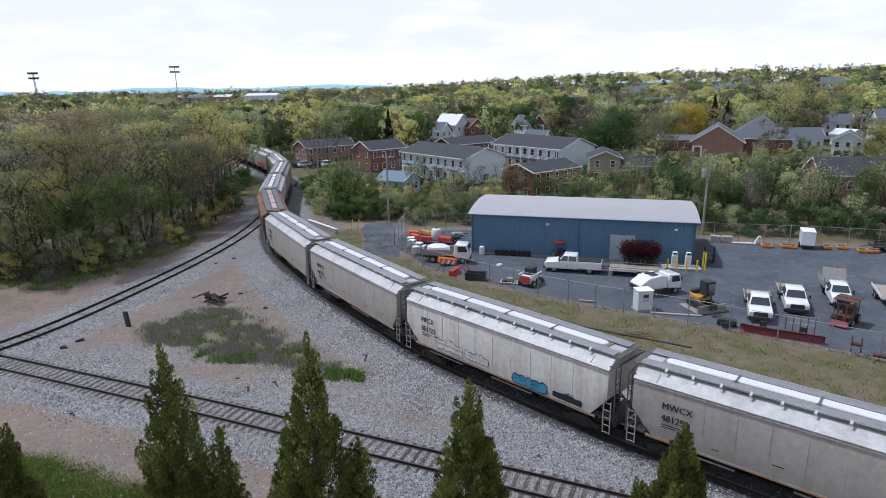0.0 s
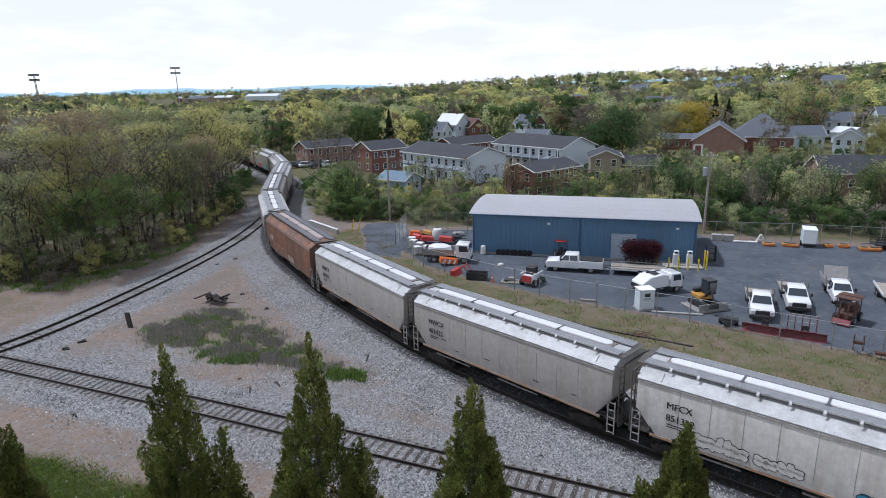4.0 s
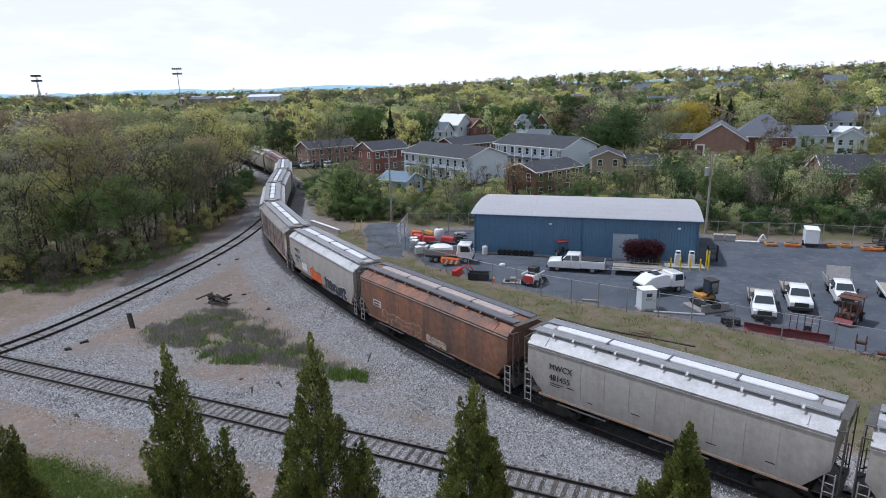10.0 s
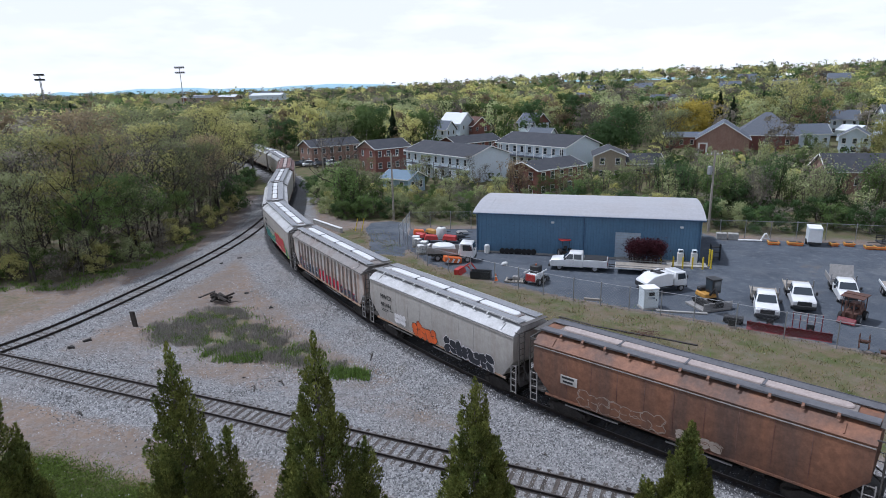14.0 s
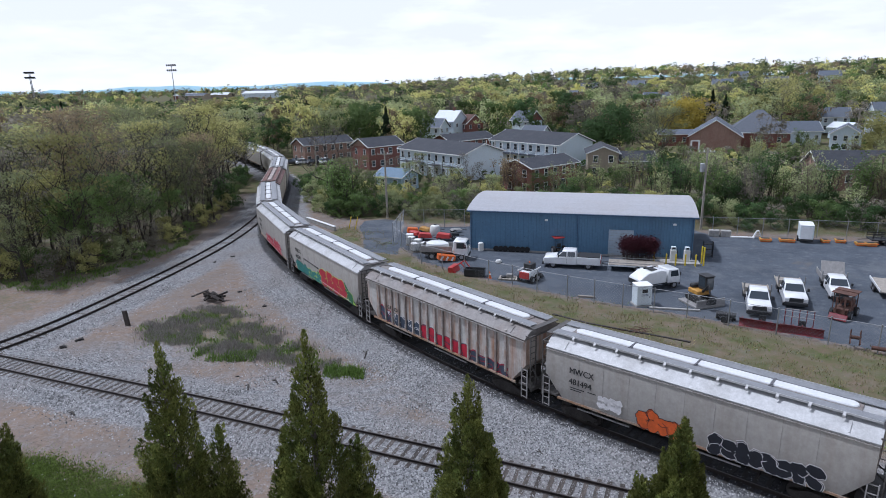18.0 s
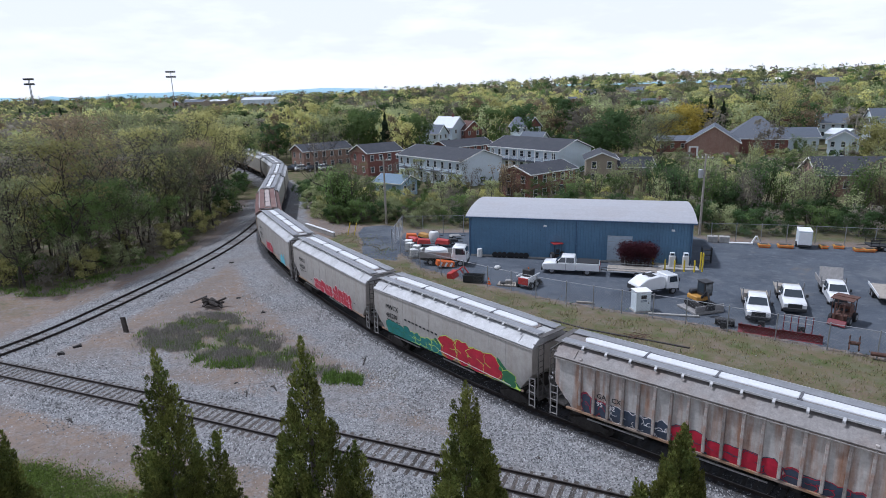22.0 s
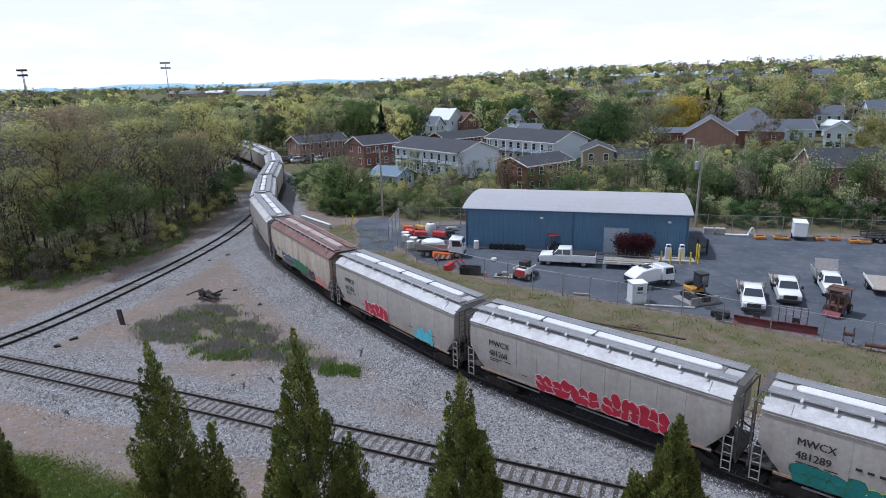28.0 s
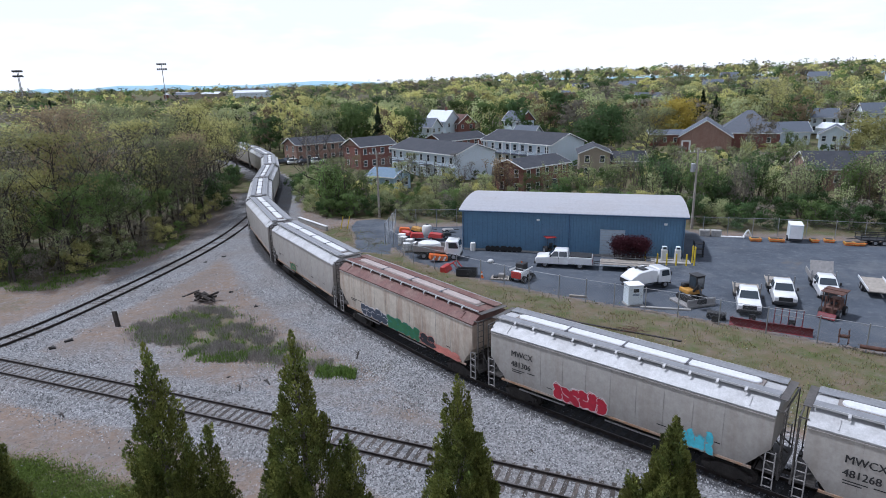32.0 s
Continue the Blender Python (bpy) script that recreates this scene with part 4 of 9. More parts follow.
LIFT = Matrix.Translation((0, 0, 0.15)) @ Matrix.Diagonal((1, 1, 1.1, 1))      # the hull stands high over its bogies
for car in CARS:
    for p in car.children:
        if not p.name.startswith(("bogie", "coupler")):
            p.matrix_basis = LIFT @ p.matrix_basis

START = 58.13         # the first car's middle, along the line, at the start
SLACK = [0, 0.3, 0, -0.5, 0.12, -0.15, 0.5, 0.3, 0, -0.3, 0, -0.2]      # couplings off an even spacing
ENDS = [(k + 0.5) * CAR + (SLACK[k] if k < len(SLACK) else 0) for k in range(len(CARS))]
OFFSETS = [(b + a) / 2 for a, b in zip([-CAR / 2] + ENDS, ENDS)]
for car, a, b in zip(CARS, [-CAR / 2] + ENDS, ENDS):
    car.scale = ((b - a) / CAR, 1, 1)


def car_pose(s):
    """Where a car's middle is s along the line: it stands on its two bogies."""
    a, b = MAIN.at(s - 5.96), MAIN.at(s + 5.96)
    d = a - b
    mid = (a + b) / 2
    return pose(mid.x, mid.y, 0, 0, 0, math.degrees(math.atan2(d.y, d.x)))

track("main_track", MAIN, 20, 330, "main railway track on grey ballast under the train", 45, 150, True, "tie_oily")
track("branch_track", LEFT, 0, LEFT.length, "empty branch track curving away on grey ballast", 0, 130, False, "tie", 0.018)
track("near_track", NEAR, 0, NEAR.length, "empty railway track with weathered wooden ties", 10, 100, True)

# ---- the blue shed in the yard ----
M["blue_wall"] = material("blue_metal_siding", (0.095, 0.185, 0.285), 0.5, noise_amt=0.08, tint=(0.08, 0.145, 0.22), tint_amt=0.5, tint_scale=0.4, fine=12, bump=0.03)
M["shed_roof"] = material("pale_metal_roof", (0.40, 0.40, 0.415), 0.45, 0.2, noise_amt=0.08, tint=(0.38, 0.36, 0.355), tint_scale=0.3, fine=8, bump=0.03)
M["trim_blue"] = material("dark_blue_trim", (0.05, 0.10, 0.18), 0.5, bump=0.0)
M["door_pale"] = material("pale_door", (0.42, 0.50, 0.57), 0.5, noise_amt=0.08)
M["glass"] = glass_material("dark_glass")
M["concrete"] = material("concrete", (0.34, 0.33, 0.31), 0.9, noise_amt=0.2, fine=25)
M["yellow"] = material("yellow_paint", (0.62, 0.47, 0.03), 0.5, noise_amt=0.1)
M["galv"] = material("galvanised_steel", (0.34, 0.35, 0.36), 0.45, 0.6, noise_amt=0.12)

SHED_A = Vector((3.40, 71.0))
SHED_DIR = Vector((24.0, -6.8)).normalized()
SHED_YAW = math.degrees(math.atan2(SHED_DIR.y, SHED_DIR.x))
SHED_W, SHED_D, SHED_H = 24.95, 12.4, 4.75


def blue_shed():
    t = thing("equipment_shed", pose(SHED_A.x, SHED_A.y, YARD, 0, 0, SHED_YAW), "long low blue metal shed with a pale shallow roof", "building")
    W, D, H = SHED_W, SHED_D, SHED_H
    dx0, dx1, dh = 16.0, 18.7, 3.1     # roller door opening
    wall = Build()

    def siding(u0, u1, z0, z1, yy, flip):
        """Vertical ribbed sheet between u0 and u1."""
        n = max(2, int((u1 - u0) / 0.3))
        pts = []
        for k in range(n + 1):
            u = u0 + (u1 - u0) * k / n
            pts += [(u, 0.0), (min(u + 0.05, u1), -0.035 * flip)] if 0 < k < n else [(u, 0.0)]
        ring0 = [(p[0], yy + p[1], z0) for p in pts]
        ring1 = [(p[0], yy + p[1], z1) for p in pts]
        back0 = [(u1, yy + 0.12 * flip, z0), (u0, yy + 0.12 * flip, z0)]
        back1 = [(u1, yy + 0.12 * flip, z1), (u0, yy + 0.12 * flip, z1)]
        wall.loft([ring0 + back0, ring1 + back1])
    siding(0, dx0, 0, H, 0, 1)
    siding(dx1, W, 0, H, 0, 1)
    siding(dx0, dx1, dh, H, 0, 1)
    siding(0.0, W, 0, H, D, -1)
    wall.box(0.06, D / 2, H / 2, 0.12, D - 0.3, H)
    wall.box(W - 0.06, D / 2, H / 2, 0.12, D - 0.3, H)
    part("wall", wall, M["blue_wall"], t)
    base = Build()
    base.box(W / 2, -0.03, 0.1, W + 0.05, 0.1, 0.2)
    part("footing", base, M["concrete"], t)
    roof = Build()
    o = 0.35
    arch = [(0.0, -0.05), (0.0, 0.12), (0.45, 0.24), (1.6, 0.47), (3.2, 0.70), (5.0, 0.83), (D / 2 + o, 0.86)]
    arch += [(D + 2 * o - y, z) for y, z in reversed(arch[:-1])]
    roof.loft([[(u, y - o, H + z) for y, z in arch] for u in (-o, W + o)])
    part("roof", roof, M["shed_roof"], t, smooth=False)
    seams = Build()
    for u in np.arange(0.5, W, 0.9):
        for (y0, z0), (y1, z1) in zip(arch[1:6], arch[2:7]):
            seams.tube((u, y0 - o, H + z0 + 0.004), (u, y1 - o, H + z1 + 0.004), 0.014, n=4)
    part("roof_seams", seams, M["shed_roof"], t)
    g = Build()
    g.box(W / 2, -o - 0.05, H + 0.02, W + 0.7, 0.12, 0.13)
    part("gutter", g, M["trim_blue"], t)
    for u in (0.15, 12.55, W - 0.15):
        d = Build()
        d.box(u, -0.09, H / 2, 0.10, 0.10, H)
        part("downspout", d, M["trim_blue"], t)
    door = part("roller_door", Build().box((dx0 + dx1) / 2, 0.1, dh / 2, dx1 - dx0, 0.06, dh), M["door_pale"], t)
    for z in np.arange(0.3, dh, 0.3):
        part("slat", Build().box((dx0 + dx1) / 2, 0.06, z, dx1 - dx0 - 0.1, 0.02, 0.02), M["concrete"], door)
    for u in (9.0, 22.9):
        f = Build()
        f.box(u, -0.14, 3.95, 0.34, 0.22, 0.2)
        part("wall_lamp", f, M["white"], t, "small white wall lamp", bevel=0.03)
    pan = Build()
    for u in np.linspace(1.5, 9.5, 9):
        for z in (3.4, 1.9):
            pan.box(u, -0.045, z, 0.09, 0.03, 0.06)
    part("fasteners", pan, M["trim_blue"], t)
    return t


blue_shed()

# ---- the yard: fence, vehicles, machines ----
M["tyre"] = material("black_rubber", (0.018, 0.018, 0.019), 0.85, noise_amt=0.2)
M["rim"] = material("steel_rim", (0.35, 0.35, 0.36), 0.4, 0.6)
M["truck_white"] = material("white_truck_paint", (0.74, 0.75, 0.75), 0.3, noise_amt=0.05, tint=(0.6, 0.58, 0.55), tint_amt=0.25, coat=0.4, bump=0.0)
M["dark_trim"] = material("dark_plastic_trim", (0.025, 0.026, 0.028), 0.6, bump=0.0)
M["lamp_glass"] = material("headlight_glass", (0.65, 0.66, 0.66), 0.15, noise_amt=0.05, bump=0.0)
M["red_lamp"] = material("red_tail_light", (0.35, 0.02, 0.02), 0.3, bump=0.0)
M["red"] = material("red_paint", (0.42, 0.035, 0.03), 0.5, noise_amt=0.15)
M["dark_red"] = material("dark_red_plough_paint", (0.16, 0.014, 0.022), 0.5, noise_amt=0.2, tint=(0.09, 0.02, 0.02))
M["orange"] = material("orange_paint", (0.62, 0.13, 0.02), 0.5, noise_amt=0.15)
M["machine_yellow"] = material("machine_yellow_paint", (0.42, 0.22, 0.04), 0.6, noise_amt=0.25, tint=(0.16, 0.10, 0.05))
M["rust"] = material("rusted_iron", (0.095, 0.047, 0.034), 0.85, noise_amt=0.35, fine=20)
M["plank"] = material("weathered_planks", (0.30, 0.27, 0.23), 0.85, noise_amt=0.25, fine=20)
M["burgundy"] = leaf_burgundy = material("burgundy_leaves", (0.055, 0.014, 0.02), 0.7, island=0.5, bump=0.0, trans=0.2, spec=0.2)
M["pale_plastic"] = material("pale_plastic", (0.66, 0.66, 0.63), 0.5, noise_amt=0.08, bump=0.0)
M["tank_white"] = material("white_fuel_cabinet", (0.62, 0.68, 0.71), 0.45, noise_amt=0.06, bump=0.0)
M["wire"] = material("chain_link_wire", (0.30, 0.31, 0.32), 0.5, 0.5, noise_amt=0.1, bump=0.0)
M["mesh_bin"] = material("black_bin_plastic", (0.02, 0.022, 0.025), 0.6)


def wheel(parent, x, y, r, w=0.24):
    b = Build().tube((0, -w / 2, 0), (0, w / 2, 0), r, n=16)
    o = part("wheel", b.mesh("tyre", M["tyre"], bevel=0.03, smooth=True), None, parent, at=pose(x, y, r))
    part("rim", Build().tube((0, -w / 2 - 0.012, 0), (0, w / 2 + 0.012, 0), r * 0.56, n=12), M["rim"], o)
    return o


def pickup(m, label, bed="pickup", lightbar=False, length=5.9):
    t = thing("pickup_truck" if bed != "dump" else "dump_truck", m, label, "truck", "white trucks in the yard")
    k = length / 5.9
    hull = Build()
    prof = [(2.95, 0.55), (2.98, 0.95), (2.85, 1.16), (1.55, 1.26), (-0.55, 1.28), (-0.55, 0.45), (2.9, 0.42)]
    hull.prism([(x * k, z) for x, z in reversed(prof)], "y", -0.96, 0.96)
    part("body", hull, M["truck_white"], t, bevel=0.07, smooth=True)
    cab = Build()
    bot = [(1.62, 0.93), (-0.52, 0.93), (-0.52, -0.93), (1.62, -0.93)]
    top = [(0.95, 0.74), (-0.42, 0.74), (-0.42, -0.74), (0.95, -0.74)]
    cab.loft([[(x * k, y, 1.24) for x, y in bot], [(x * k, y, 1.90) for x, y in top], [(x * k * 0.97, y * 0.93, 1.95) for x, y in top]])
    part("cab", cab, M["truck_white"], t, bevel=0.04, smooth=True)
    gl = Build()
    # windscreen and side panes
    gl.add([(1.60 * k, -0.80, 1.31), (1.60 * k, 0.80, 1.31), (1.02 * k, 0.68, 1.84), (1.02 * k, -0.68, 1.84)], [(0, 1, 2, 3)])
    part("windscreen", gl, M["glass"], t)
    for s in (-1, 1):
        sg = Build()
        sg.add([(1.38 * k, s * 0.938, 1.32), (0.55 * k, s * 0.938, 1.32), (0.55 * k, s * 0.79, 1.82), (0.98 * k, s * 0.79, 1.82)], [(0, 1, 2, 3)])
        sg.add([(0.45 * k, s * 0.938, 1.32), (-0.36 * k, s * 0.938, 1.32), (-0.33 * k, s * 0.79, 1.82), (0.45 * k, s * 0.79, 1.82)], [(0, 1, 2, 3)])
        part("side_window", sg, M["glass"], t)
        part("mirror", Build().box(1.35 * k, s * 1.14, 1.42, 0.14, 0.20, 0.30), M["dark_trim"], t, bevel=0.03)
        part("headlight", Build().box(2.93 * k, s * 0.72, 0.92, 0.12, 0.36, 0.22), M["lamp_glass"], t, bevel=0.03)
        for x in (1.95, -1.75):
            wheel(t, x * k, s * 0.82, 0.40)
        part("door_seam", Build().box(0.50 * k, s * 0.962, 0.9, 0.02, 0.01, 0.7), M["dark_trim"], t)
    part("grille", Build().box(2.97 * k, 0, 0.86, 0.06, 1.15, 0.42), M["dark_trim"], t, bevel=0.02)
    part("front_bumper", Build().box(3.02 * k, 0, 0.52, 0.16, 1.92, 0.34), M["dark_trim"], t, bevel=0.05)
    if bed == "pickup":
        bd = Build()
        bd.box(-1.75 * k, 0, 0.72, 2.4 * k, 1.8, 0.08)
        for s in (-1, 1):
            bd.box(-1.75 * k, s * 0.92, 0.92, 2.4 * k, 0.08, 0.78)
        bd.box(-2.95 * k, 0, 0.92, 0.08, 1.92, 0.78)
        bd.box(-0.60 * k, 0, 0.92, 0.08, 1.8, 0.78)
        part("cargo_bed", bd, M["truck_white"], t, bevel=0.03)
        part("bed_cover", Build().box(-1.75 * k, 0, 1.37, 2.3 * k, 1.74, 0.10), M["dark_trim"], t, bevel=0.03)
        part("rear_bumper", Build().box(-3.06 * k, 0, 0.58, 0.14, 1.85, 0.18), M["rim"], t, bevel=0.03)
        for s in (-1, 1):
            part("tail_light", Build().box(-3.0 * k, s * 0.88, 0.98, 0.06, 0.12, 0.4), M["red_lamp"], t)
    else:
        part("chassis", Build().box(-1.9 * k, 0, 0.72, 2.8 * k, 0.9, 0.22), M["dark_trim"], t)
        fb = Build()
        fb.box(-2.1 * k, 0, 1.0, 3.0 * k, 2.25, 0.12)
        h = 0.55 if bed == "dump" else 0.12
        for s in (-1, 1):
            fb.box(-2.1 * k, s * 1.12, 1.05 + h / 2, 3.0 * k, 0.07, h)
        fb.box(-0.62 * k, 0, 1.25, 0.08, 2.25, 0.7)
        part("flatbed" if bed == "flat" else "dump_body", fb, M["steel_grey"] if bed == "dump" else M["plank"], t, bevel=0.02)
        if bed == "dump":
            part("headboard", Build().box(-1.9 * k, 0, 2.05, 0.08, 2.2, 1.5, ry=-28), M["steel_grey"], t, bevel=0.02)
        for s in (-1, 1):
            part("stake_post", Build().box(-0.62 * k, s * 1.12, 1.72, 0.10, 0.10, 0.75), M["rim"], t)
            part("side_box", Build().box(-1.3 * k, s * 1.02, 0.78, 0.9, 0.30, 0.42), M["dark_trim"], t, bevel=0.02)
    return t


def fence(name, pts, label, height=2.15, gap=3.0, z=YARD, barbed=True):
    """Posts, rails and a woven wire net between them."""
    t = thing(name, Matrix.Identity(4), label, "fence", kind="structure")
    post = Build().tube((0, 0, 0), (0, 0, height + 0.12), 0.045, n=6).mesh("post", M["galv"])
    for (x0, y0), (x1, y1) in zip(pts, pts[1:]):
        n = max(1, round(math.hypot(x1 - x0, y1 - y0) / gap))
        for k in range(n):
            x, y = x0 + (x1 - x0) * k / n, y0 + (y1 - y0) * k / n
            part("post", post, None, t, at=pose(x, y, z))
        part("top_rail", Build().tube((x0, y0, z + height), (x1, y1, z + height), 0.026, n=5), M["galv"], t)
        d = Vector((x1 - x0, y1 - y0, 0))
        ln = d.length
        d.normalize()
        net = Build()
        step_ = 0.30
        kk = int((ln + height) / step_)
        for j in range(kk):
            a = j * step_
            for flip in (0, 1):
                u0, u1 = a, a - height
                z0, z1 = 0.05, height
                lo = max(0.0, u1)
                hi = min(ln, u0)
                if hi <= lo:
                    continue
                za, zb = (u0 - hi) / height, (u0 - lo) / height
                p = Vector((x0, y0, z)) + d * (hi if not flip else ln - hi)
                q = Vector((x0, y0, z)) + d * (lo if not flip else ln - lo)
                net.tube(p + Vector((0, 0, 0.05 + za * (height - 0.05))), q + Vector((0, 0, 0.05 + zb * (height - 0.05))), 0.0042, n=3, caps=False)
        part("wire_net", net, M["wire"], t)
    part("end_post", post, None, t, at=pose(*pts[-1], z))
    return t


fence("fence_front", FENCE, "grey chain-link fence along the yard")
fence("fence_side", [(-6.2, 75.0), (-5.3, 83.2), (3.2, 82.6)], "grey chain-link fence beside the gravel lane", 2.5)
fence("fence_back", [(30.8, 76.6), (34.5, 75.4), (43, 73.3), (52, 70.4), (62, 67.2), (80, 61.4)], "chain-link fence behind the yard", 2.2)


def yard_yaw(a, b):
    return math.degrees(math.atan2(b[1] - a[1], b[0] - a[0]))


# pickup with trailer in front of the shed
pickup(pose(13.95, 62.95, YARD, 0, 0, 163), "white crew pickup truck hitched to a loaded flat trailer")


def flat_trailer():
    t = thing("flat_trailer", pose(20.3, 61.2, YARD, 0, 0, 163), "flat two-axle trailer with a wooden deck", "trailer")
    L = 5.6
    part("deck_frame", Build().box(0, 0, 0.62, L, 2.1, 0.16), M["truck_white"], t, bevel=0.02)
    for k in range(7):
        part("deck_plank", Build().box(0, -0.9 + k * 0.3, 0.725, L - 0.05, 0.27, 0.05), M["plank"], t)
    part("drawbar", Build().tube((L / 2, 0.5, 0.58), (L / 2 + 1.5, 0, 0.5), 0.05).tube((L / 2, -0.5, 0.58), (L / 2 + 1.5, 0, 0.5), 0.05), M["dark_trim"], t)
    for s in (-1, 1):
        part("rail", Build().box(0, s * 1.03, 0.95, L, 0.05, 0.06), M["steel_grey"], t)
        for x in (-0.95, -0.15):
            wheel(t, x, s * 0.98, 0.34, 0.2)
    return t


flat_trailer()


def burgundy_load():
    g = np.random.default_rng(4)
    r = random.Random(4)
    for k in range(7):
        x, y = 19.75 + k * 0.44 + r.uniform(-0.1, 0.1), 63.3 - k * 0.12 + r.uniform(-0.25, 0.25)
        t = thing("nursery_tree", pose(x, y, YARD), "bundled young tree with dark burgundy leaves", "tree", "burgundy nursery trees")
        b = Build()
        for j in range(9):
            a = j * 0.7
            b.tube((0.16 * math.cos(a), 0.16 * math.sin(a), 0), (0.38 * math.cos(a), 0.38 * math.sin(a), 2.3), 0.05, 0.014, n=4)
        part("trunk", b, M["bark_dark"] if "bark_dark" in M else M["rust"], t)
        c = np.concatenate([g.normal(size=(1300, 3)) * np.array([0.36, 0.40, 0.36]) + np.array([0, 0, 2.35]), g.normal(size=(160, 3)) * np.array([0.3, 0.3, 0.4]) + np.array([0, 0, 1.5])])
        part("crown", leaf_mesh("crown", c, 0.10, M["burgundy"], 60 + k), None, t)
        part("root_ball", Build().tube((0, 0, 0), (0, 0, 0.5), 0.3, 0.36, n=10), M["rust"], t, bevel=0.06)


def red_tractor():
    t = thing("tractor", pose(13.3, 68.3, YARD, 0, 0, 100) @ Matrix.Scale(0.86, 4), "small tractor with a red sun canopy", "tractor")
    part("hood", Build().box(0.75, 0, 0.95, 1.2, 0.55, 0.5), M["red"], t, bevel=0.08)
    part("chassis", Build().box(0.1, 0, 0.65, 2.2, 0.5, 0.3), M["steel_dark"], t)
    part("seat", Build().box(-0.55, 0, 1.1, 0.45, 0.5, 0.12).box(-0.78, 0, 1.35, 0.1, 0.5, 0.45), M["dark_trim"], t, bevel=0.04)
    part("canopy", Build().box(-0.3, 0, 2.35, 1.5, 1.45, 0.10), M["red"], t, bevel=0.04)
    for x, y in ((0.2, 0.5), (0.2, -0.5), (-0.9, 0.5), (-0.9, -0.5)):
        part("canopy_post", Build().tube((x, y, 0.8), (x, y, 2.32), 0.03, n=6), M["dark_trim"], t)
    for s in (-1, 1):
        wheel(t, -0.6, s * 0.7, 0.6, 0.35)
        wheel(t, 1.05, s * 0.6, 0.36, 0.25)


red_tractor()


def fuel_island():
    t = thing("concrete_pad", pose(25.7, 63.3, YARD, 0, 0, -13), "raised concrete pad of a fuel island", "concrete pad")
    part("slab", Build().box(0, 0, 0.09, 4.0, 1.5, 0.18), M["concrete"], t, bevel=0.03)
    for k, x in enumerate((-0.65, 0.75)):
        p = thing("fuel_pump", pose(25.7 + x * 0.974, 63.45 - x * 0.225, YARD + 0.18, 0, 0, -13), "pale fuel pump with hose on a concrete pad", "fuel pump", "fuel pumps")
        part("cabinet", Build().box(0, 0, 0.62, 0.62, 0.5, 1.24), M["pale_plastic"], p, bevel=0.05)
        part("head", Build().box(0, 0, 1.42, 0.5, 0.42, 0.36), M["tank_white"], p, bevel=0.05)
        part("screen", Build().box(0, -0.215, 1.45, 0.34, 0.02, 0.2), M["glass"], p)
        part("hose", Build().tube((0.33, -0.1, 1.3), (0.48, -0.25, 0.6), 0.03, n=6).tube((0.48, -0.25, 0.6), (0.33, -0.2, 0.3), 0.03, n=6), M["dark_trim"], p)
        part("nozzle", Build().box(0.36, -0.1, 1.05, 0.1, 0.12, 0.2), M["dark_trim"], p)
    bol = Build().tube((0, 0, 0), (0, 0, 1.25), 0.085, n=10).tube((0, 0, 1.25), (0, 0, 1.31), 0.085, 0.03, n=10)
    me = bol.mesh("bollard", M["yellow"], smooth=True)
    for k, (x, y, s) in enumerate([(23.0, 63.6, 1.5), (23.95, 62.55, 1.0), (24.9, 62.35, 1.0), (25.85, 62.15, 1.0), (26.85, 61.9, 1.0), (27.75, 62.0, 1.6), (27.9, 62.9, 1.5)]):
        o = new("bollard", me)
        o.matrix_basis = Matrix.LocRotScale((x, y, YARD), None, (1, 1, s))
        tagged(o, "yellow steel bollard guarding the fuel island", "bollard", "yellow bollards")


fuel_island()


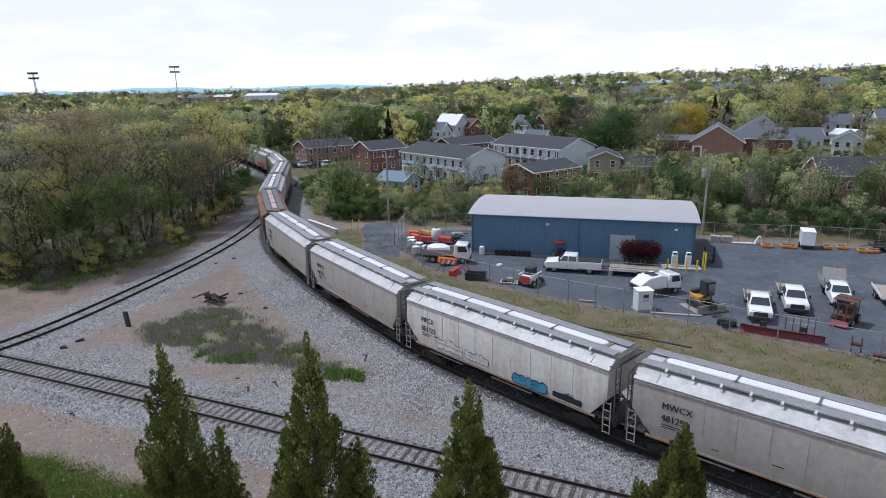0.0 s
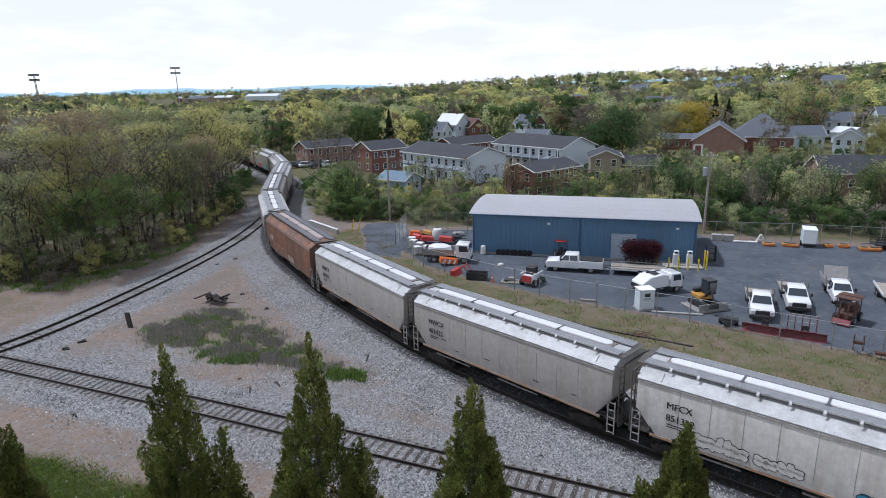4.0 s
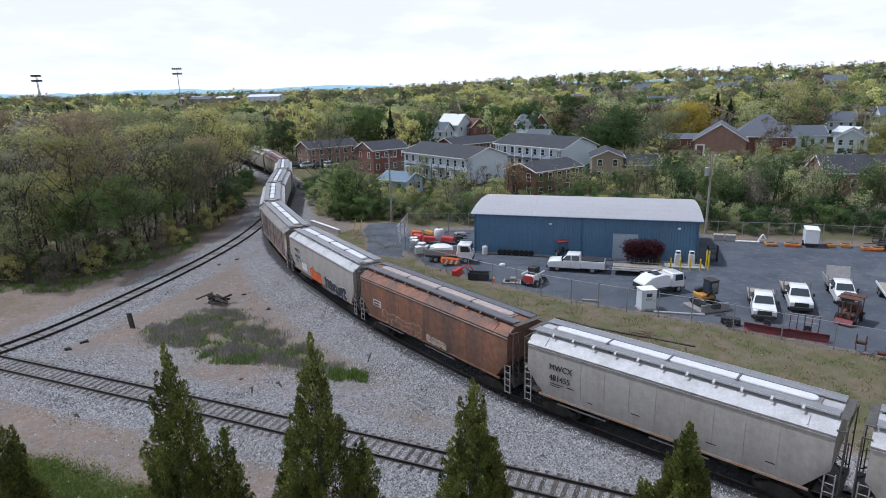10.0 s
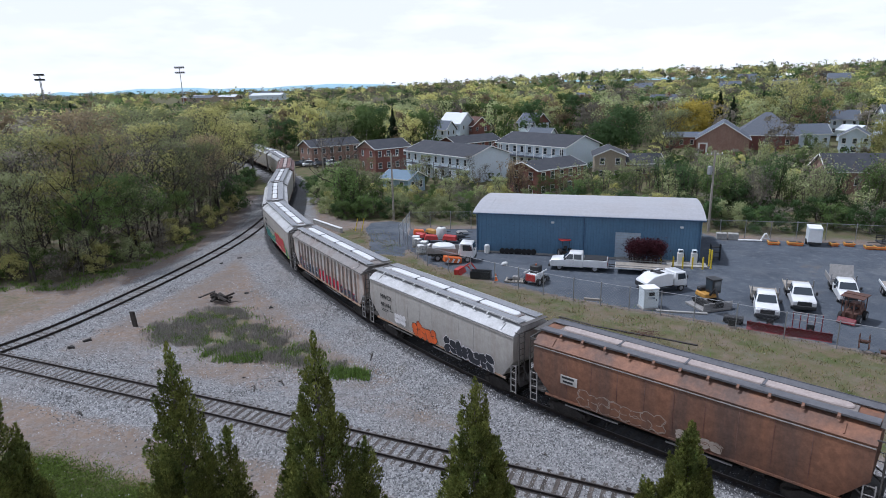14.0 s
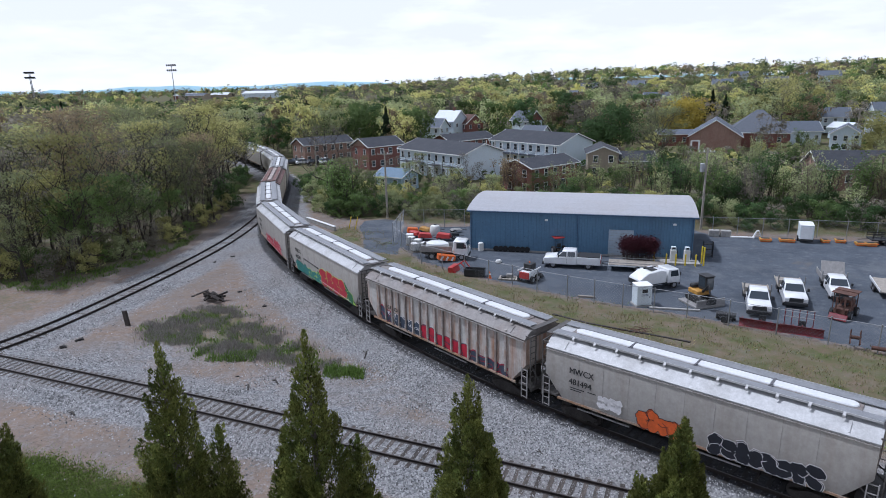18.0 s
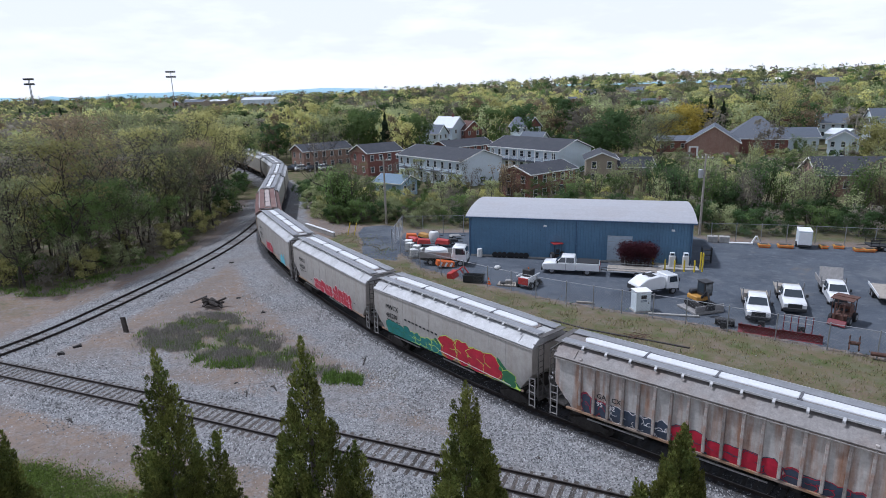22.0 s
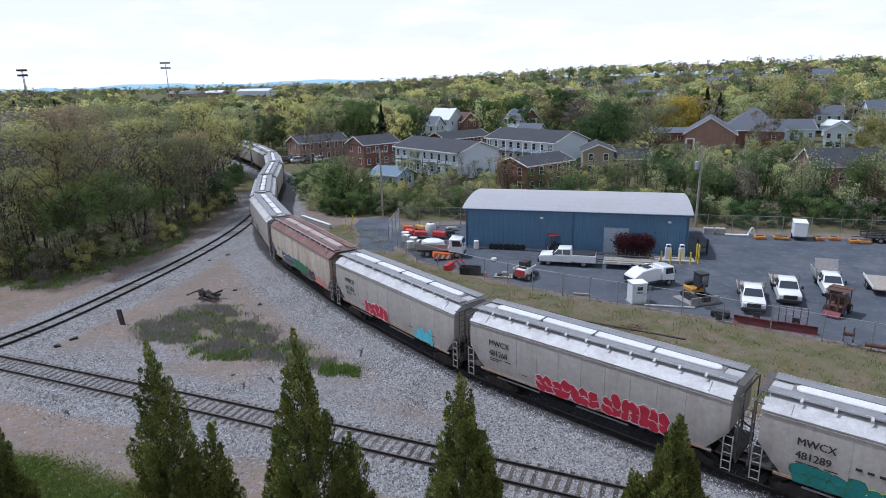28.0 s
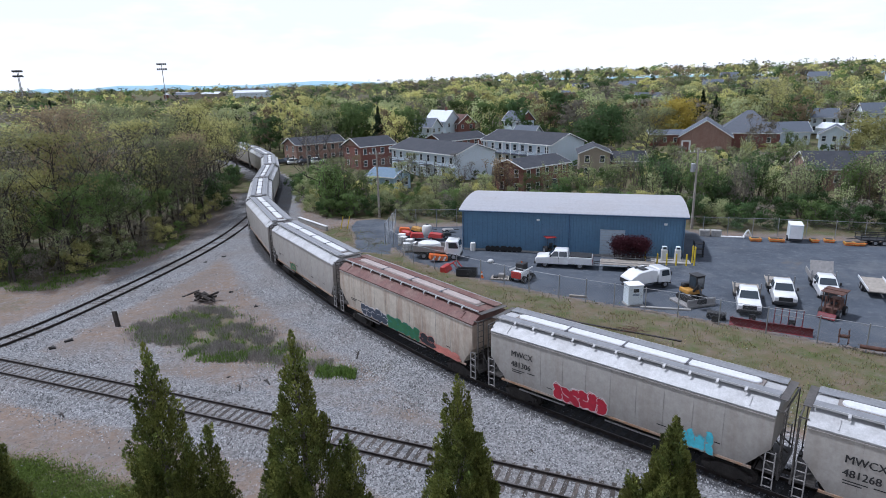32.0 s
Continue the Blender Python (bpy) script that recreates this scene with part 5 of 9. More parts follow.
def cab_over(m, label, body):
    """Blunt-nosed small truck with its load body."""
    t = thing("cab_over_truck", m, label, "truck")
    part("chassis", Build().box(-0.6, 0, 0.62, 5.4, 0.85, 0.22), M["dark_trim"], t)
    prof = [(2.15, 0.55), (2.15, 1.35), (1.95, 2.2), (0.55, 2.25), (0.5, 0.75)]
    part("cab", Build().prism(list(reversed(prof)), "y", -0.95, 0.95), M["truck_white"], t, bevel=0.07, smooth=True)
    part("windscreen", Build().add([(2.165, -0.82, 1.38), (2.165, 0.82, 1.38), (1.99, 0.76, 2.1), (1.99, -0.76, 2.1)], [(0, 1, 2, 3)]), M["glass"], t)
    for s in (-1, 1):
        part("side_window", Build().add([(1.95, s * 0.957, 1.4), (0.9, s * 0.957, 1.4), (0.9, s * 0.957, 2.05), (1.8, s * 0.957, 2.05)], [(0, 1, 2, 3)]), M["glass"], t)
        part("mirror", Build().box(2.0, s * 1.15, 1.7, 0.08, 0.16, 0.4), M["dark_trim"], t, bevel=0.02)
        part("headlight", Build().box(2.15, s * 0.7, 0.78, 0.06, 0.3, 0.18), M["lamp_glass"], t)
        for x in (1.45, -2.0):
            wheel(t, x, s * 0.82, 0.40)
    part("front_bumper", Build().box(2.18, 0, 0.5, 0.12, 1.9, 0.22), M["dark_trim"], t, bevel=0.03)
    if body == "sweeper":
        prof = [(0.35, 0.8), (0.35, 2.1), (-0.3, 2.3), (-2.0, 2.1), (-3.1, 1.45), (-3.1, 0.75)]
        part("hopper", Build().prism(list(reversed(prof)), "y", -1.0, 1.0), M["truck_white"], t, bevel=0.08, smooth=True)
        part("lid", Build().box(-0.9, 0, 2.27, 1.1, 1.2, 0.08, ry=7), M["dark_trim"], t, bevel=0.02)
        part("suction_pipe", Build().tube((-0.2, 0.3, 2.3), (-1.6, 0.5, 2.25), 0.09, n=8), M["dark_trim"], t)
        part("rear_gate", Build().box(-3.13, 0, 1.05, 0.06, 1.9, 0.5), M["dark_trim"], t, bevel=0.02)
    else:
        b = Build()
        b.box(-1.4, 0, 0.95, 3.6, 2.0, 0.12)
        for s in (-1, 1):
            b.box(-1.4, s * 0.98, 1.3, 3.6, 0.06, 0.65)
        b.box(-3.2, 0, 1.3, 0.06, 2.0, 0.65)
        part("dump_body", b, M["steel_grey"], t, bevel=0.02)
        part("dome_load", Build().loft([[(-1.5 + 1.4 * math.cos(a) * k, 0.85 * math.sin(a) * k, z) for a in np.linspace(0, 6.28, 14)[:-1]] for k, z in ((1.0, 1.3), (0.95, 1.75), (0.6, 1.98))]), M["truck_white"], t, smooth=True)
    return t


cab_over(pose(0.9, 67.4, YARD, 0, 0, -12), "white blunt-nosed truck with a domed load body", "dump")
cab_over(pose(20.6, 55.5, YARD, 0, 0, 18) @ Matrix.Scale(0.87, 4), "white street sweeper truck with a sloping hopper", "sweeper")
pickup(pose(27.25, 49.8, YARD, 0, 0, -113) @ Matrix.Scale(0.94, 4), "white flatbed truck with side mirrors and empty bed", "flat")
pickup(pose(31.2, 51.5, YARD, 0, 0, -112) @ Matrix.Scale(0.94, 4), "white flatbed truck parked with raised bed posts", "flat")
pickup(pose(36.0, 52.9, YARD, 0, 0, -112) @ Matrix.Scale(0.88, 4), "white dump truck with a grey high-sided body", "dump", length=6.6)
pickup(pose(42.2, 46.8, YARD, 0, 0, -118), "white truck at the yard's edge", "flat")


def excavator():
    t = thing("mini_excavator", pose(22.9, 50.9, YARD, 0, 0, -75), "yellow and black mini excavator on a skid", "excavator")
    part("skid", Build().box(0, 0, 0.12, 2.6, 2.9, 0.2).box(1.2, 0, 0.5, 0.1, 2.9, 0.6), M["steel_grey"], t, bevel=0.03)
    for s in (-1, 1):
        tr = Build()
        tr.prism([(-1.0, 0.25), (1.0, 0.25), (1.2, 0.5), (1.0, 0.78), (-1.0, 0.78), (-1.2, 0.5)], "y", s * 0.7 - 0.18, s * 0.7 + 0.18)
        part("track", tr, M["tyre"], t, bevel=0.04)
    part("house", Build().box(-0.35, 0, 1.1, 1.4, 1.4, 0.45), M["machine_yellow"], t, bevel=0.08)
    part("engine_cover", Build().box(-0.8, 0.0, 1.5, 0.5, 1.2, 0.4), M["dark_trim"], t, bevel=0.1)
    cab = part("cab", Build().box(0.05, 0.28, 1.98, 1.05, 0.85, 1.2), M["dark_trim"], t, bevel=0.05)
    part("cab_window", Build().box(0.59, 0.28, 2.05, 0.02, 0.66, 0.85), M["glass"], cab)
    part("cab_window", Build().box(0.05, -0.16, 2.05, 0.8, 0.02, 0.85), M["glass"], cab)
    part("cab_roof", Build().box(0.05, 0.28, 2.62, 1.15, 0.95, 0.08), M["dark_trim"], cab, bevel=0.03)
    part("boom", Build().tube((0.5, -0.35, 1.3), (1.2, -0.4, 2.1), 0.11, 0.1, n=6).tube((1.2, -0.4, 2.1), (1.75, -0.4, 1.0), 0.09, 0.07, n=6), M["dark_trim"], t)
    part("bucket", Build().prism([(1.5, 0.5), (1.95, 0.6), (1.95, 1.05), (1.7, 1.05)], "y", -0.75, -0.05), M["dark_trim"], t, bevel=0.02)


excavator()


def skid_loader():
    t = thing("skid_loader", pose(8.6, 58.4, YARD, 0, 0, 52), "compact skid loader, white with red rear and black cab", "loader")
    part("body", Build().box(0, 0, 0.75, 1.7, 1.2, 0.75), M["truck_white"], t, bevel=0.08)
    part("rear_panel", Build().box(-0.88, 0, 0.8, 0.10, 1.1, 0.7), M["red"], t, bevel=0.03)
    part("cab", Build().box(0.2, 0, 1.45, 0.95, 0.9, 0.8), M["dark_trim"], t, bevel=0.04)
    part("beacon", Build().tube((0.2, 0, 1.85), (0.2, 0, 2.0), 0.06, n=8), M["orange"], t)
    for s in (-1, 1):
        part("lift_arm", Build().box(0.1, s * 0.68, 1.25, 2.2, 0.1, 0.16), M["truck_white"], t, bevel=0.03)
        for x in (-0.5, 0.5):
            wheel(t, x, s * 0.72, 0.36, 0.28)
    part("bucket", Build().prism([(1.1, 0.15), (1.75, 0.1), (1.75, 0.2), (1.25, 0.65), (1.1, 0.65)], "y", -0.8, 0.8), M["dark_trim"], t, bevel=0.02)


skid_loader()


def snow_plough(m, label, mat, width, h=0.85):
    t = thing("snow_plough", m, label, "snow plough", "snow ploughs")
    arc = [(0.35 - 0.35 * math.cos(a), h / 2 + h / 2 * math.sin(a)) for a in np.linspace(-1.4, 1.4, 8)]
    back = [(p[0] - 0.06, p[1]) for p in reversed(arc)]
    part("blade", Build().prism(arc + back, "y", -width / 2, width / 2), mat, t, smooth=True)
    for y in np.linspace(-width / 2 + 0.2, width / 2 - 0.2, 5):
        part("rib", Build().box(-0.12, y, h / 2, 0.18, 0.06, h * 0.85), mat, t)
    part("frame", Build().tube((-0.1, -0.5, 0.3), (-1.1, 0, 0.3), 0.05).tube((-0.1, 0.5, 0.3), (-1.1, 0, 0.3), 0.05).box(-1.1, 0, 0.45, 0.1, 0.5, 0.5), M["dark_trim"], t)
    return t


snow_plough(pose(25.2, 45.1, YARD, 0, 0, 237), "dark red snow plough blade behind the fence", M["dark_red"], 3.1, 0.72)
snow_plough(pose(27.7, 43.7, YARD, 0, 0, 240), "dark red snow plough blade behind the fence", M["dark_red"], 2.9, 0.72)
snow_plough(pose(23.25, 46.9, YARD, 0, 0, 60), "black snow plough blade standing by the fence", M["dark_trim"], 1.5, 0.65)


def rack():
    t = thing("pipe_rack", pose(28.1, 44.9, YARD, 0, 0, -28), "dark red tubular rack standing behind plough blades", "rack")
    for x in np.linspace(-1.0, 1.0, 5):
        part("upright", Build().tube((x, 0, 0), (x, 0, 1.55), 0.035, n=6), M["dark_red"], t)
    for z in (0.9, 1.53):
        part("bar", Build().tube((-1.05, 0, z), (1.05, 0, z), 0.035, n=6), M["steel_grey"], t)


rack()


def rusty_forklift():
    t = thing("rough_loader", pose(33.2, 47.2, YARD, 0, 0, -140) @ Matrix.Scale(0.88, 4), "rusty brown loader with a flat canopy and red bucket", "loader")
    part("frame", Build().box(0, 0, 0.75, 2.4, 1.2, 0.5), M["rust"], t, bevel=0.05)
    part("engine_box", Build().box(-0.7, 0, 1.25, 1.0, 1.0, 0.6), M["rust"], t, bevel=0.05)
    part("canopy", Build().box(0.1, 0, 2.45, 2.0, 1.9, 0.08), M["rust"], t, bevel=0.02)
    part("canopy_beam", Build().box(0.1, 0, 2.52, 0.1, 1.9, 0.06), M["rust"], t)
    for x, y in ((0.9, 0.75), (0.9, -0.75), (-0.7, 0.75), (-0.7, -0.75)):
        part("canopy_post", Build().tube((x, y, 0.9), (x, y, 2.42), 0.04, n=6), M["rust"], t)
    part("mast", Build().box(1.35, 0.35, 1.2, 0.14, 0.12, 1.9).box(1.35, -0.35, 1.2, 0.14, 0.12, 1.9), M["rust"], t)
    part("bucket", Build().prism([(1.45, 0.15), (1.9, 0.1), (1.9, 0.18), (1.6, 0.6), (1.45, 0.6)], "y", -0.75, 0.75), M["dark_red"], t, bevel=0.02)
    part("seat", Build().box(0, 0, 1.2, 0.5, 0.5, 0.15), M["dark_trim"], t, bevel=0.03)
    for s in (-1, 1):
        for x in (-0.8, 0.85):
            wheel(t, x, s * 0.75, 0.45, 0.3)


rusty_forklift()


def fuel_cabinet():
    t = thing("utility_cabinet", pose(17.6, 51.0, YARD, 0, 0, 6), "pale blue-white metal cabinet beside the fence", "cabinet")
    part("base", Build().box(0, 0, 0.06, 1.5, 1.3, 0.12), M["concrete"], t)
    part("body", Build().box(0, 0, 1.0, 1.35, 1.15, 1.76), M["tank_white"], t, bevel=0.04)
    part("top", Build().box(0, 0, 1.91, 1.45, 1.25, 0.08), M["white"], t, bevel=0.02)
    d = part("door", Build().box(0, -0.59, 0.98, 1.15, 0.03, 1.55), M["tank_white"], t, bevel=0.01)
    part("panel", Build().box(0.0, -0.61, 1.45, 0.5, 0.02, 0.32), M["dark_trim"], d)
    for z in (1.12, 1.02):
        part("text_bar", Build().box(0.0, -0.61, z, 0.6, 0.012, 0.05), M["trim_blue"], d)
    part("handle", Build().box(0.45, -0.625, 0.9, 0.04, 0.03, 0.2), M["dark_trim"], d)


fuel_cabinet()


def small_yard_things():
    r = random.Random(9)
    # spreader boxes and plough parts along the back fence
    for k, (x, y, w) in enumerate([(39.2, 71.4, 1.3), (41.3, 71.0, 1.2), (42.0, 70.7, 0.7), (45.7, 70.2, 0.8), (47.4, 70.0, 1.1), (48.8, 68.5, 1.0), (49.8, 68.2, 1.2)]):
        t = thing("salt_spreader", pose(x, y, YARD, 0, 0, -16 + r.uniform(-8, 8)), "low yellow-orange plough frame stored by the fence", "machine part", "stored plough frames")
        part("pan", Build().loft([[(-w / 2, -0.5, 0.15), (w / 2, -0.5, 0.15), (w / 2, 0.5, 0.15), (-w / 2, 0.5, 0.15)], [(-w / 2, -0.4, 0.38), (w / 2, -0.4, 0.38), (w / 2, 0.4, 0.38), (-w / 2, 0.4, 0.38)]]), M["machine_yellow"], t, bevel=0.03)
        part("frame", Build().box(0, 0, 0.08, w * 0.9, 0.8, 0.14).box(0, -0.62, 0.35, w, 0.06, 0.1), M["orange"], t, bevel=0.02)
        part("motor", Build().box(0, 0.0, 0.36, w * 0.7, 0.5, 0.12), M["dark_trim"], t, bevel=0.03)
    t = thing("box_trailer", pose(43.75, 71.0, YARD, 0, 0, 66), "white enclosed box trailer by the back fence", "trailer")
    part("box", Build().box(0, 0, 1.25, 2.4, 1.45, 1.75), M["tank_white"], t, bevel=0.06)
    part("roof_cap", Build().box(0, 0, 2.16, 2.46, 1.5, 0.08), M["white"], t, bevel=0.03)
    part("rear_door", Build().box(-1.21, 0, 1.25, 0.03, 1.2, 1.45), M["truck_white"], t)
    part("bumper", Build().box(-1.25, 0, 0.42, 0.12, 1.4, 0.2), M["dark_trim"], t)
    for s in (-1, 1):
        wheel(t, 0, s * 0.76, 0.33, 0.2)
    for k, x in enumerate((34.3, 35.6)):
        t = thing("concrete_block", pose(x, 74.5 - k * 0.4, YARD, 0, 0, -17), "weathered grey concrete block with cast lifting hook", "concrete block", "concrete blocks")
        part("block", Build().box(0, 0, 0.4, 1.2, 0.8, 0.8), M["concrete"], t, bevel=0.05)
        part("hook", Build().tube((-0.15, 0, 0.78), (0.15, 0, 0.86), 0.02, n=5), M["rust"], t)
    solo("white_pipe", Build().tube((35.9, 73.4, YARD + 0.12), (38.4, 72.7, YARD + 0.12), 0.12, n=10).tube((38.4, 72.7, YARD + 0.12), (38.5, 72.67, YARD + 0.12), 0.15, n=10), M["white"], Matrix.Identity(4), "white plastic pipe lying by the back fence", "pipe", bevel=0.01)
    t = thing("a_frame_stand", pose(38.95, 72.8, YARD, 0, 0, -15), "white A-shaped stand on the asphalt", "stand")
    for s in (-1, 1):
        part("leg", Build().box(s * 0.3, 0, 0.52, 0.12, 0.3, 1.15, ry=s * -26), M["white"], t, bevel=0.01)
    part("crossbar", Build().box(0, 0, 0.4, 0.55, 0.08, 0.1), M["white"], t)
    # left corner of the yard
    t = thing("water_tank", pose(-0.9, 78.6, YARD), "white plastic bulk tank with black lid", "tank")
    part("tank", Build().loft([[(0.7 * k * math.cos(a), 0.7 * k * math.sin(a), z) for a in np.linspace(0, 6.283, 17)[:-1]] for k, z in ((0.9, 0.0), (1, 0.15), (1, 1.0), (0.8, 1.25), (0.3, 1.38))]), M["pale_plastic"], t, smooth=True)
    part("lid", Build().tube((0, 0, 1.38), (0, 0, 1.46), 0.22, n=12), M["dark_trim"], t)
    for k, (x, y, mat, w, d, h) in enumerate([(-3.6, 77.6, "red", 1.5, 1.0, 0.9), (-2.2, 76.0, "red", 1.8, 1.1, 1.0), (-3.9, 79.2, "orange", 1.6, 0.9, 1.0), (-2.2, 79.6, "machine_yellow", 1.7, 1.0, 0.9),
                                              (0.2, 75.6, "red", 1.9, 1.2, 1.0), (1.6, 76.6, "dark_trim", 1.2, 0.9, 0.8), (-0.9, 80.4, "orange", 1.2, 0.8, 0.8), (1.9, 79.5, "steel_grey", 1.6, 1.0, 0.6)]):
        t = thing("implement", pose(x, y, YARD, 0, 0, r.uniform(-40, 40)), {"red": "red farm implement with drawbar and small wheels", "orange": "orange farm implement with drawbar and small wheels",
                  "machine_yellow": "yellow farm implement with drawbar and small wheels", "dark_trim": "black farm implement with drawbar and small wheels", "steel_grey": "grey farm implement with drawbar and small wheels"}[mat], "machine", "stored implements")
        part("hood", Build().loft([[(-w / 2, -d / 2, 0.35), (w / 2, -d / 2, 0.35), (w / 2, d / 2, 0.35), (-w / 2, d / 2, 0.35)], [(-w / 2.6, -d / 2.6, h), (w / 2.4, -d / 2.6, h * 0.85), (w / 2.4, d / 2.6, h * 0.85), (-w / 2.6, d / 2.6, h)]]), M[mat], t, bevel=0.06)
        part("drawbar", Build().tube((w / 2, 0, 0.35), (w / 2 + 0.7, 0, 0.25), 0.05, n=6), M["dark_trim"], t)
        for s in (-1, 1):
            wheel(t, -w / 4, s * (d / 2 + 0.08), 0.26, 0.16)
    for k, (x, y) in enumerate([(-3.9, 73.6), (-3.0, 72.2), (-2.1, 70.6), (-4.1, 75.0), (-3.3, 70.4), (-1.6, 69.4)]):
        t = thing("bulk_container", pose(x, y, YARD, 0, 0, r.uniform(-30, 30)), "white plastic container in a wire cage", "container", "caged containers")
        part("bladder", Build().box(0, 0, 0.65, 0.9, 0.9, 0.9), M["pale_plastic"], t, bevel=0.08)
        cage = Build()
        for z in (0.3, 0.65, 1.05):
            for s in (-1, 1):
                cage.box(0, s * 0.48, z, 0.98, 0.03, 0.03).box(s * 0.48, 0, z, 0.03, 0.98, 0.03)
        for a in (-0.48, 0, 0.48):
            for s in (-1, 1):
                cage.box(a, s * 0.48, 0.65, 0.03, 0.03, 0.9).box(s * 0.48, a, 0.65, 0.03, 0.03, 0.9)
        part("cage", cage, M["galv"], t)["kind"] = "stuff"
        part("pallet", Build().box(0, 0, 0.08, 1.0, 1.0, 0.14), M["plank"], t)
    t = thing("loader_bucket", pose(1.5, 62.2, YARD, 0, 0, -25), "red tractor front loader frame with bucket", "loader frame")
    part("bucket", Build().prism([(-0.7, 0.0), (0.1, 0.0), (-0.25, 0.6), (-0.7, 0.6)], "y", -0.8, 0.8), M["red"], t, bevel=0.03)
    for s in (-1, 1):
        part("arm", Build().tube((-0.5, s * 0.5, 0.35), (0.7, s * 0.5, 1.15), 0.07, n=6).tube((0.7, s * 0.5, 1.15), (1.5, s * 0.5, 0.2), 0.07, n=6), M["red"], t)
    t = thing("plough_frame", pose(0.4, 66.0, YARD, 0, 0, 15), "orange and white striped barrier load", "machine part")
    part("frame", Build().box(0, 0, 0.5, 2.0, 0.9, 0.6, ry=10), M["orange"], t, bevel=0.04)
    for k in range(3):
        part("stripe", Build().box(-0.6 + k * 0.6, -0.46, 0.55 - k * 0.1, 0.22, 0.02, 0.5, ry=30), M["white"], t)
    t = thing("open_bin", pose(3.3, 60.4, YARD, 0, 0, -14), "black open-topped plastic bin", "bin")
    b = Build()
    for sx, sy, cx, cy in ((2.1, 0.06, 0, 0.45), (2.1, 0.06, 0, -0.45), (0.06, 0.9, 1.02, 0), (0.06, 0.9, -1.02, 0)):
        b.box(cx, cy, 0.42, sx, sy, 0.7)
    b.box(0, 0, 0.1, 2.1, 0.9, 0.06)
    part("shell", b, M["mesh_bin"], t, bevel=0.02)
    part("rim", Build().box(0, 0.47, 0.79, 2.2, 0.08, 0.06).box(0, -0.47, 0.79, 2.2, 0.08, 0.06), M["mesh_bin"], t)
    t = thing("traffic_cone", pose(4.8, 59.6, YARD), "orange traffic cone with a white band", "traffic cone")
    part("cone", Build().tube((0, 0, 0.04), (0, 0, 0.72), 0.17, 0.03, n=12), M["orange"], t, smooth=True)
    part("foot", Build().box(0, 0, 0.02, 0.4, 0.4, 0.04), M["orange"], t)
    part("band", Build().tube((0, 0, 0.38), (0, 0, 0.5), 0.107, 0.08, n=12), M["white"], t)
    t = thing("pallet", pose(6.7, 59.2, YARD, 0, 0, -15), "wooden pallet with loose machine parts", "pallet")
    for k in range(6):
        part("board", Build().box(-0.85 + k * 0.34, 0, 0.14, 0.26, 1.3, 0.03), M["plank"], t)
    for y in (-0.55, 0, 0.55):
        part("runner", Build().box(0, y, 0.06, 2.0, 0.1, 0.12), M["plank"], t)
    part("machine_part", Build().box(0.1, 0.1, 0.35, 0.7, 0.5, 0.38), M["steel_grey"], t, bevel=0.06)
    part("hose_coil", Build().tube((-0.5, -0.1, 0.16), (-0.5, -0.1, 0.34), 0.28, n=12), M["dark_trim"], t, bevel=0.04)
    for k, (x, y, w) in enumerate([(7.2, 69.6, 1.7), (9.6, 69.0, 2.6), (8.5, 69.3, 0.9)]):
        t = thing("tyre_stack", pose(x, y, YARD, 0, 0, -13), "row of black bundled tyres along the shed wall", "tyres", "tyres by the shed")
        for j in range(int(w / 0.55)):
            part("tyre", Build().tube((-w / 2 + j * 0.55, -0.12, 0.34), (-w / 2 + j * 0.55, 0.12, 0.34), 0.33, n=14), M["tyre"], t, bevel=0.03)
    t = thing("plastic_drum", pose(4.6, 70.2, YARD), "white plastic drum beside the shed corner", "drum")
    part("drum", Build().tube((0, 0, 0), (0, 0, 0.95), 0.32, n=14), M["pale_plastic"], t, bevel=0.04, smooth=True)
    part("lid", Build().tube((0, 0, 0.95), (0, 0, 1.0), 0.28, n=14), M["white"], t)
    t = thing("wall_rack", pose(19.2, 67.0, YARD, 0, 0, -13), "rusty steel stand leaning at the shed door", "stand")
    for x in (-0.4, 0.4):
        part("post", Build().box(x, 0, 0.7, 0.08, 0.5, 1.4), M["rust"], t)
    for z in (0.4, 0.9, 1.35):
        part("shelf", Build().box(0, 0, z, 0.85, 0.55, 0.05), M["rust"], t)
    t = thing("steel_shelf", pose(29.6, 65.4, YARD, 0, 0, -13), "dark steel shelf at the shed's end", "shelf")
    for x in (-0.5, 0.5):
        part("post", Build().box(x, 0, 0.9, 0.07, 0.6, 1.8), M["dark_trim"], t)
    for z in (0.3, 0.9, 1.5):
        part("shelf", Build().box(0, 0, z, 1.1, 0.65, 0.05), M["dark_trim"], t)
    solo("white_bag", Build().box(6.2, 64.9, YARD + 0.2, 0.7, 0.45, 0.4, rz=20), M["pale_plastic"], Matrix.Identity(4), "white sack lying on the asphalt", "sack", bevel=0.14, smooth=True)
    solo("kerb_timber", Build().box(13.2, 53.1, YARD + 0.1, 1.6, 0.22, 0.2, rz=-18), M["plank"], Matrix.Identity(4), "pale timber lying inside the fence", "timber", bevel=0.02)
    solo("kerb_timber", Build().box(20.0, 49.5, YARD + 0.08, 4.2, 0.24, 0.16, rz=-14), M["concrete"], Matrix.Identity(4), "long pale kerb stone inside the fence", "kerb", bevel=0.03)
    t = thing("cable_drum", pose(29.9, 40.9, YARD + 0.3, 0, 0, 60), "dark timber cable reel frame by the fence", "cable reel")
    for s in (-0.3, 0.3):
        for a in range(3):
            part("spoke", Build().box(0, s, 0.6, 0.08, 0.06, 1.2, ry=a * 60), M["bark_dark"] if "bark_dark" in M else M["rust"], t)
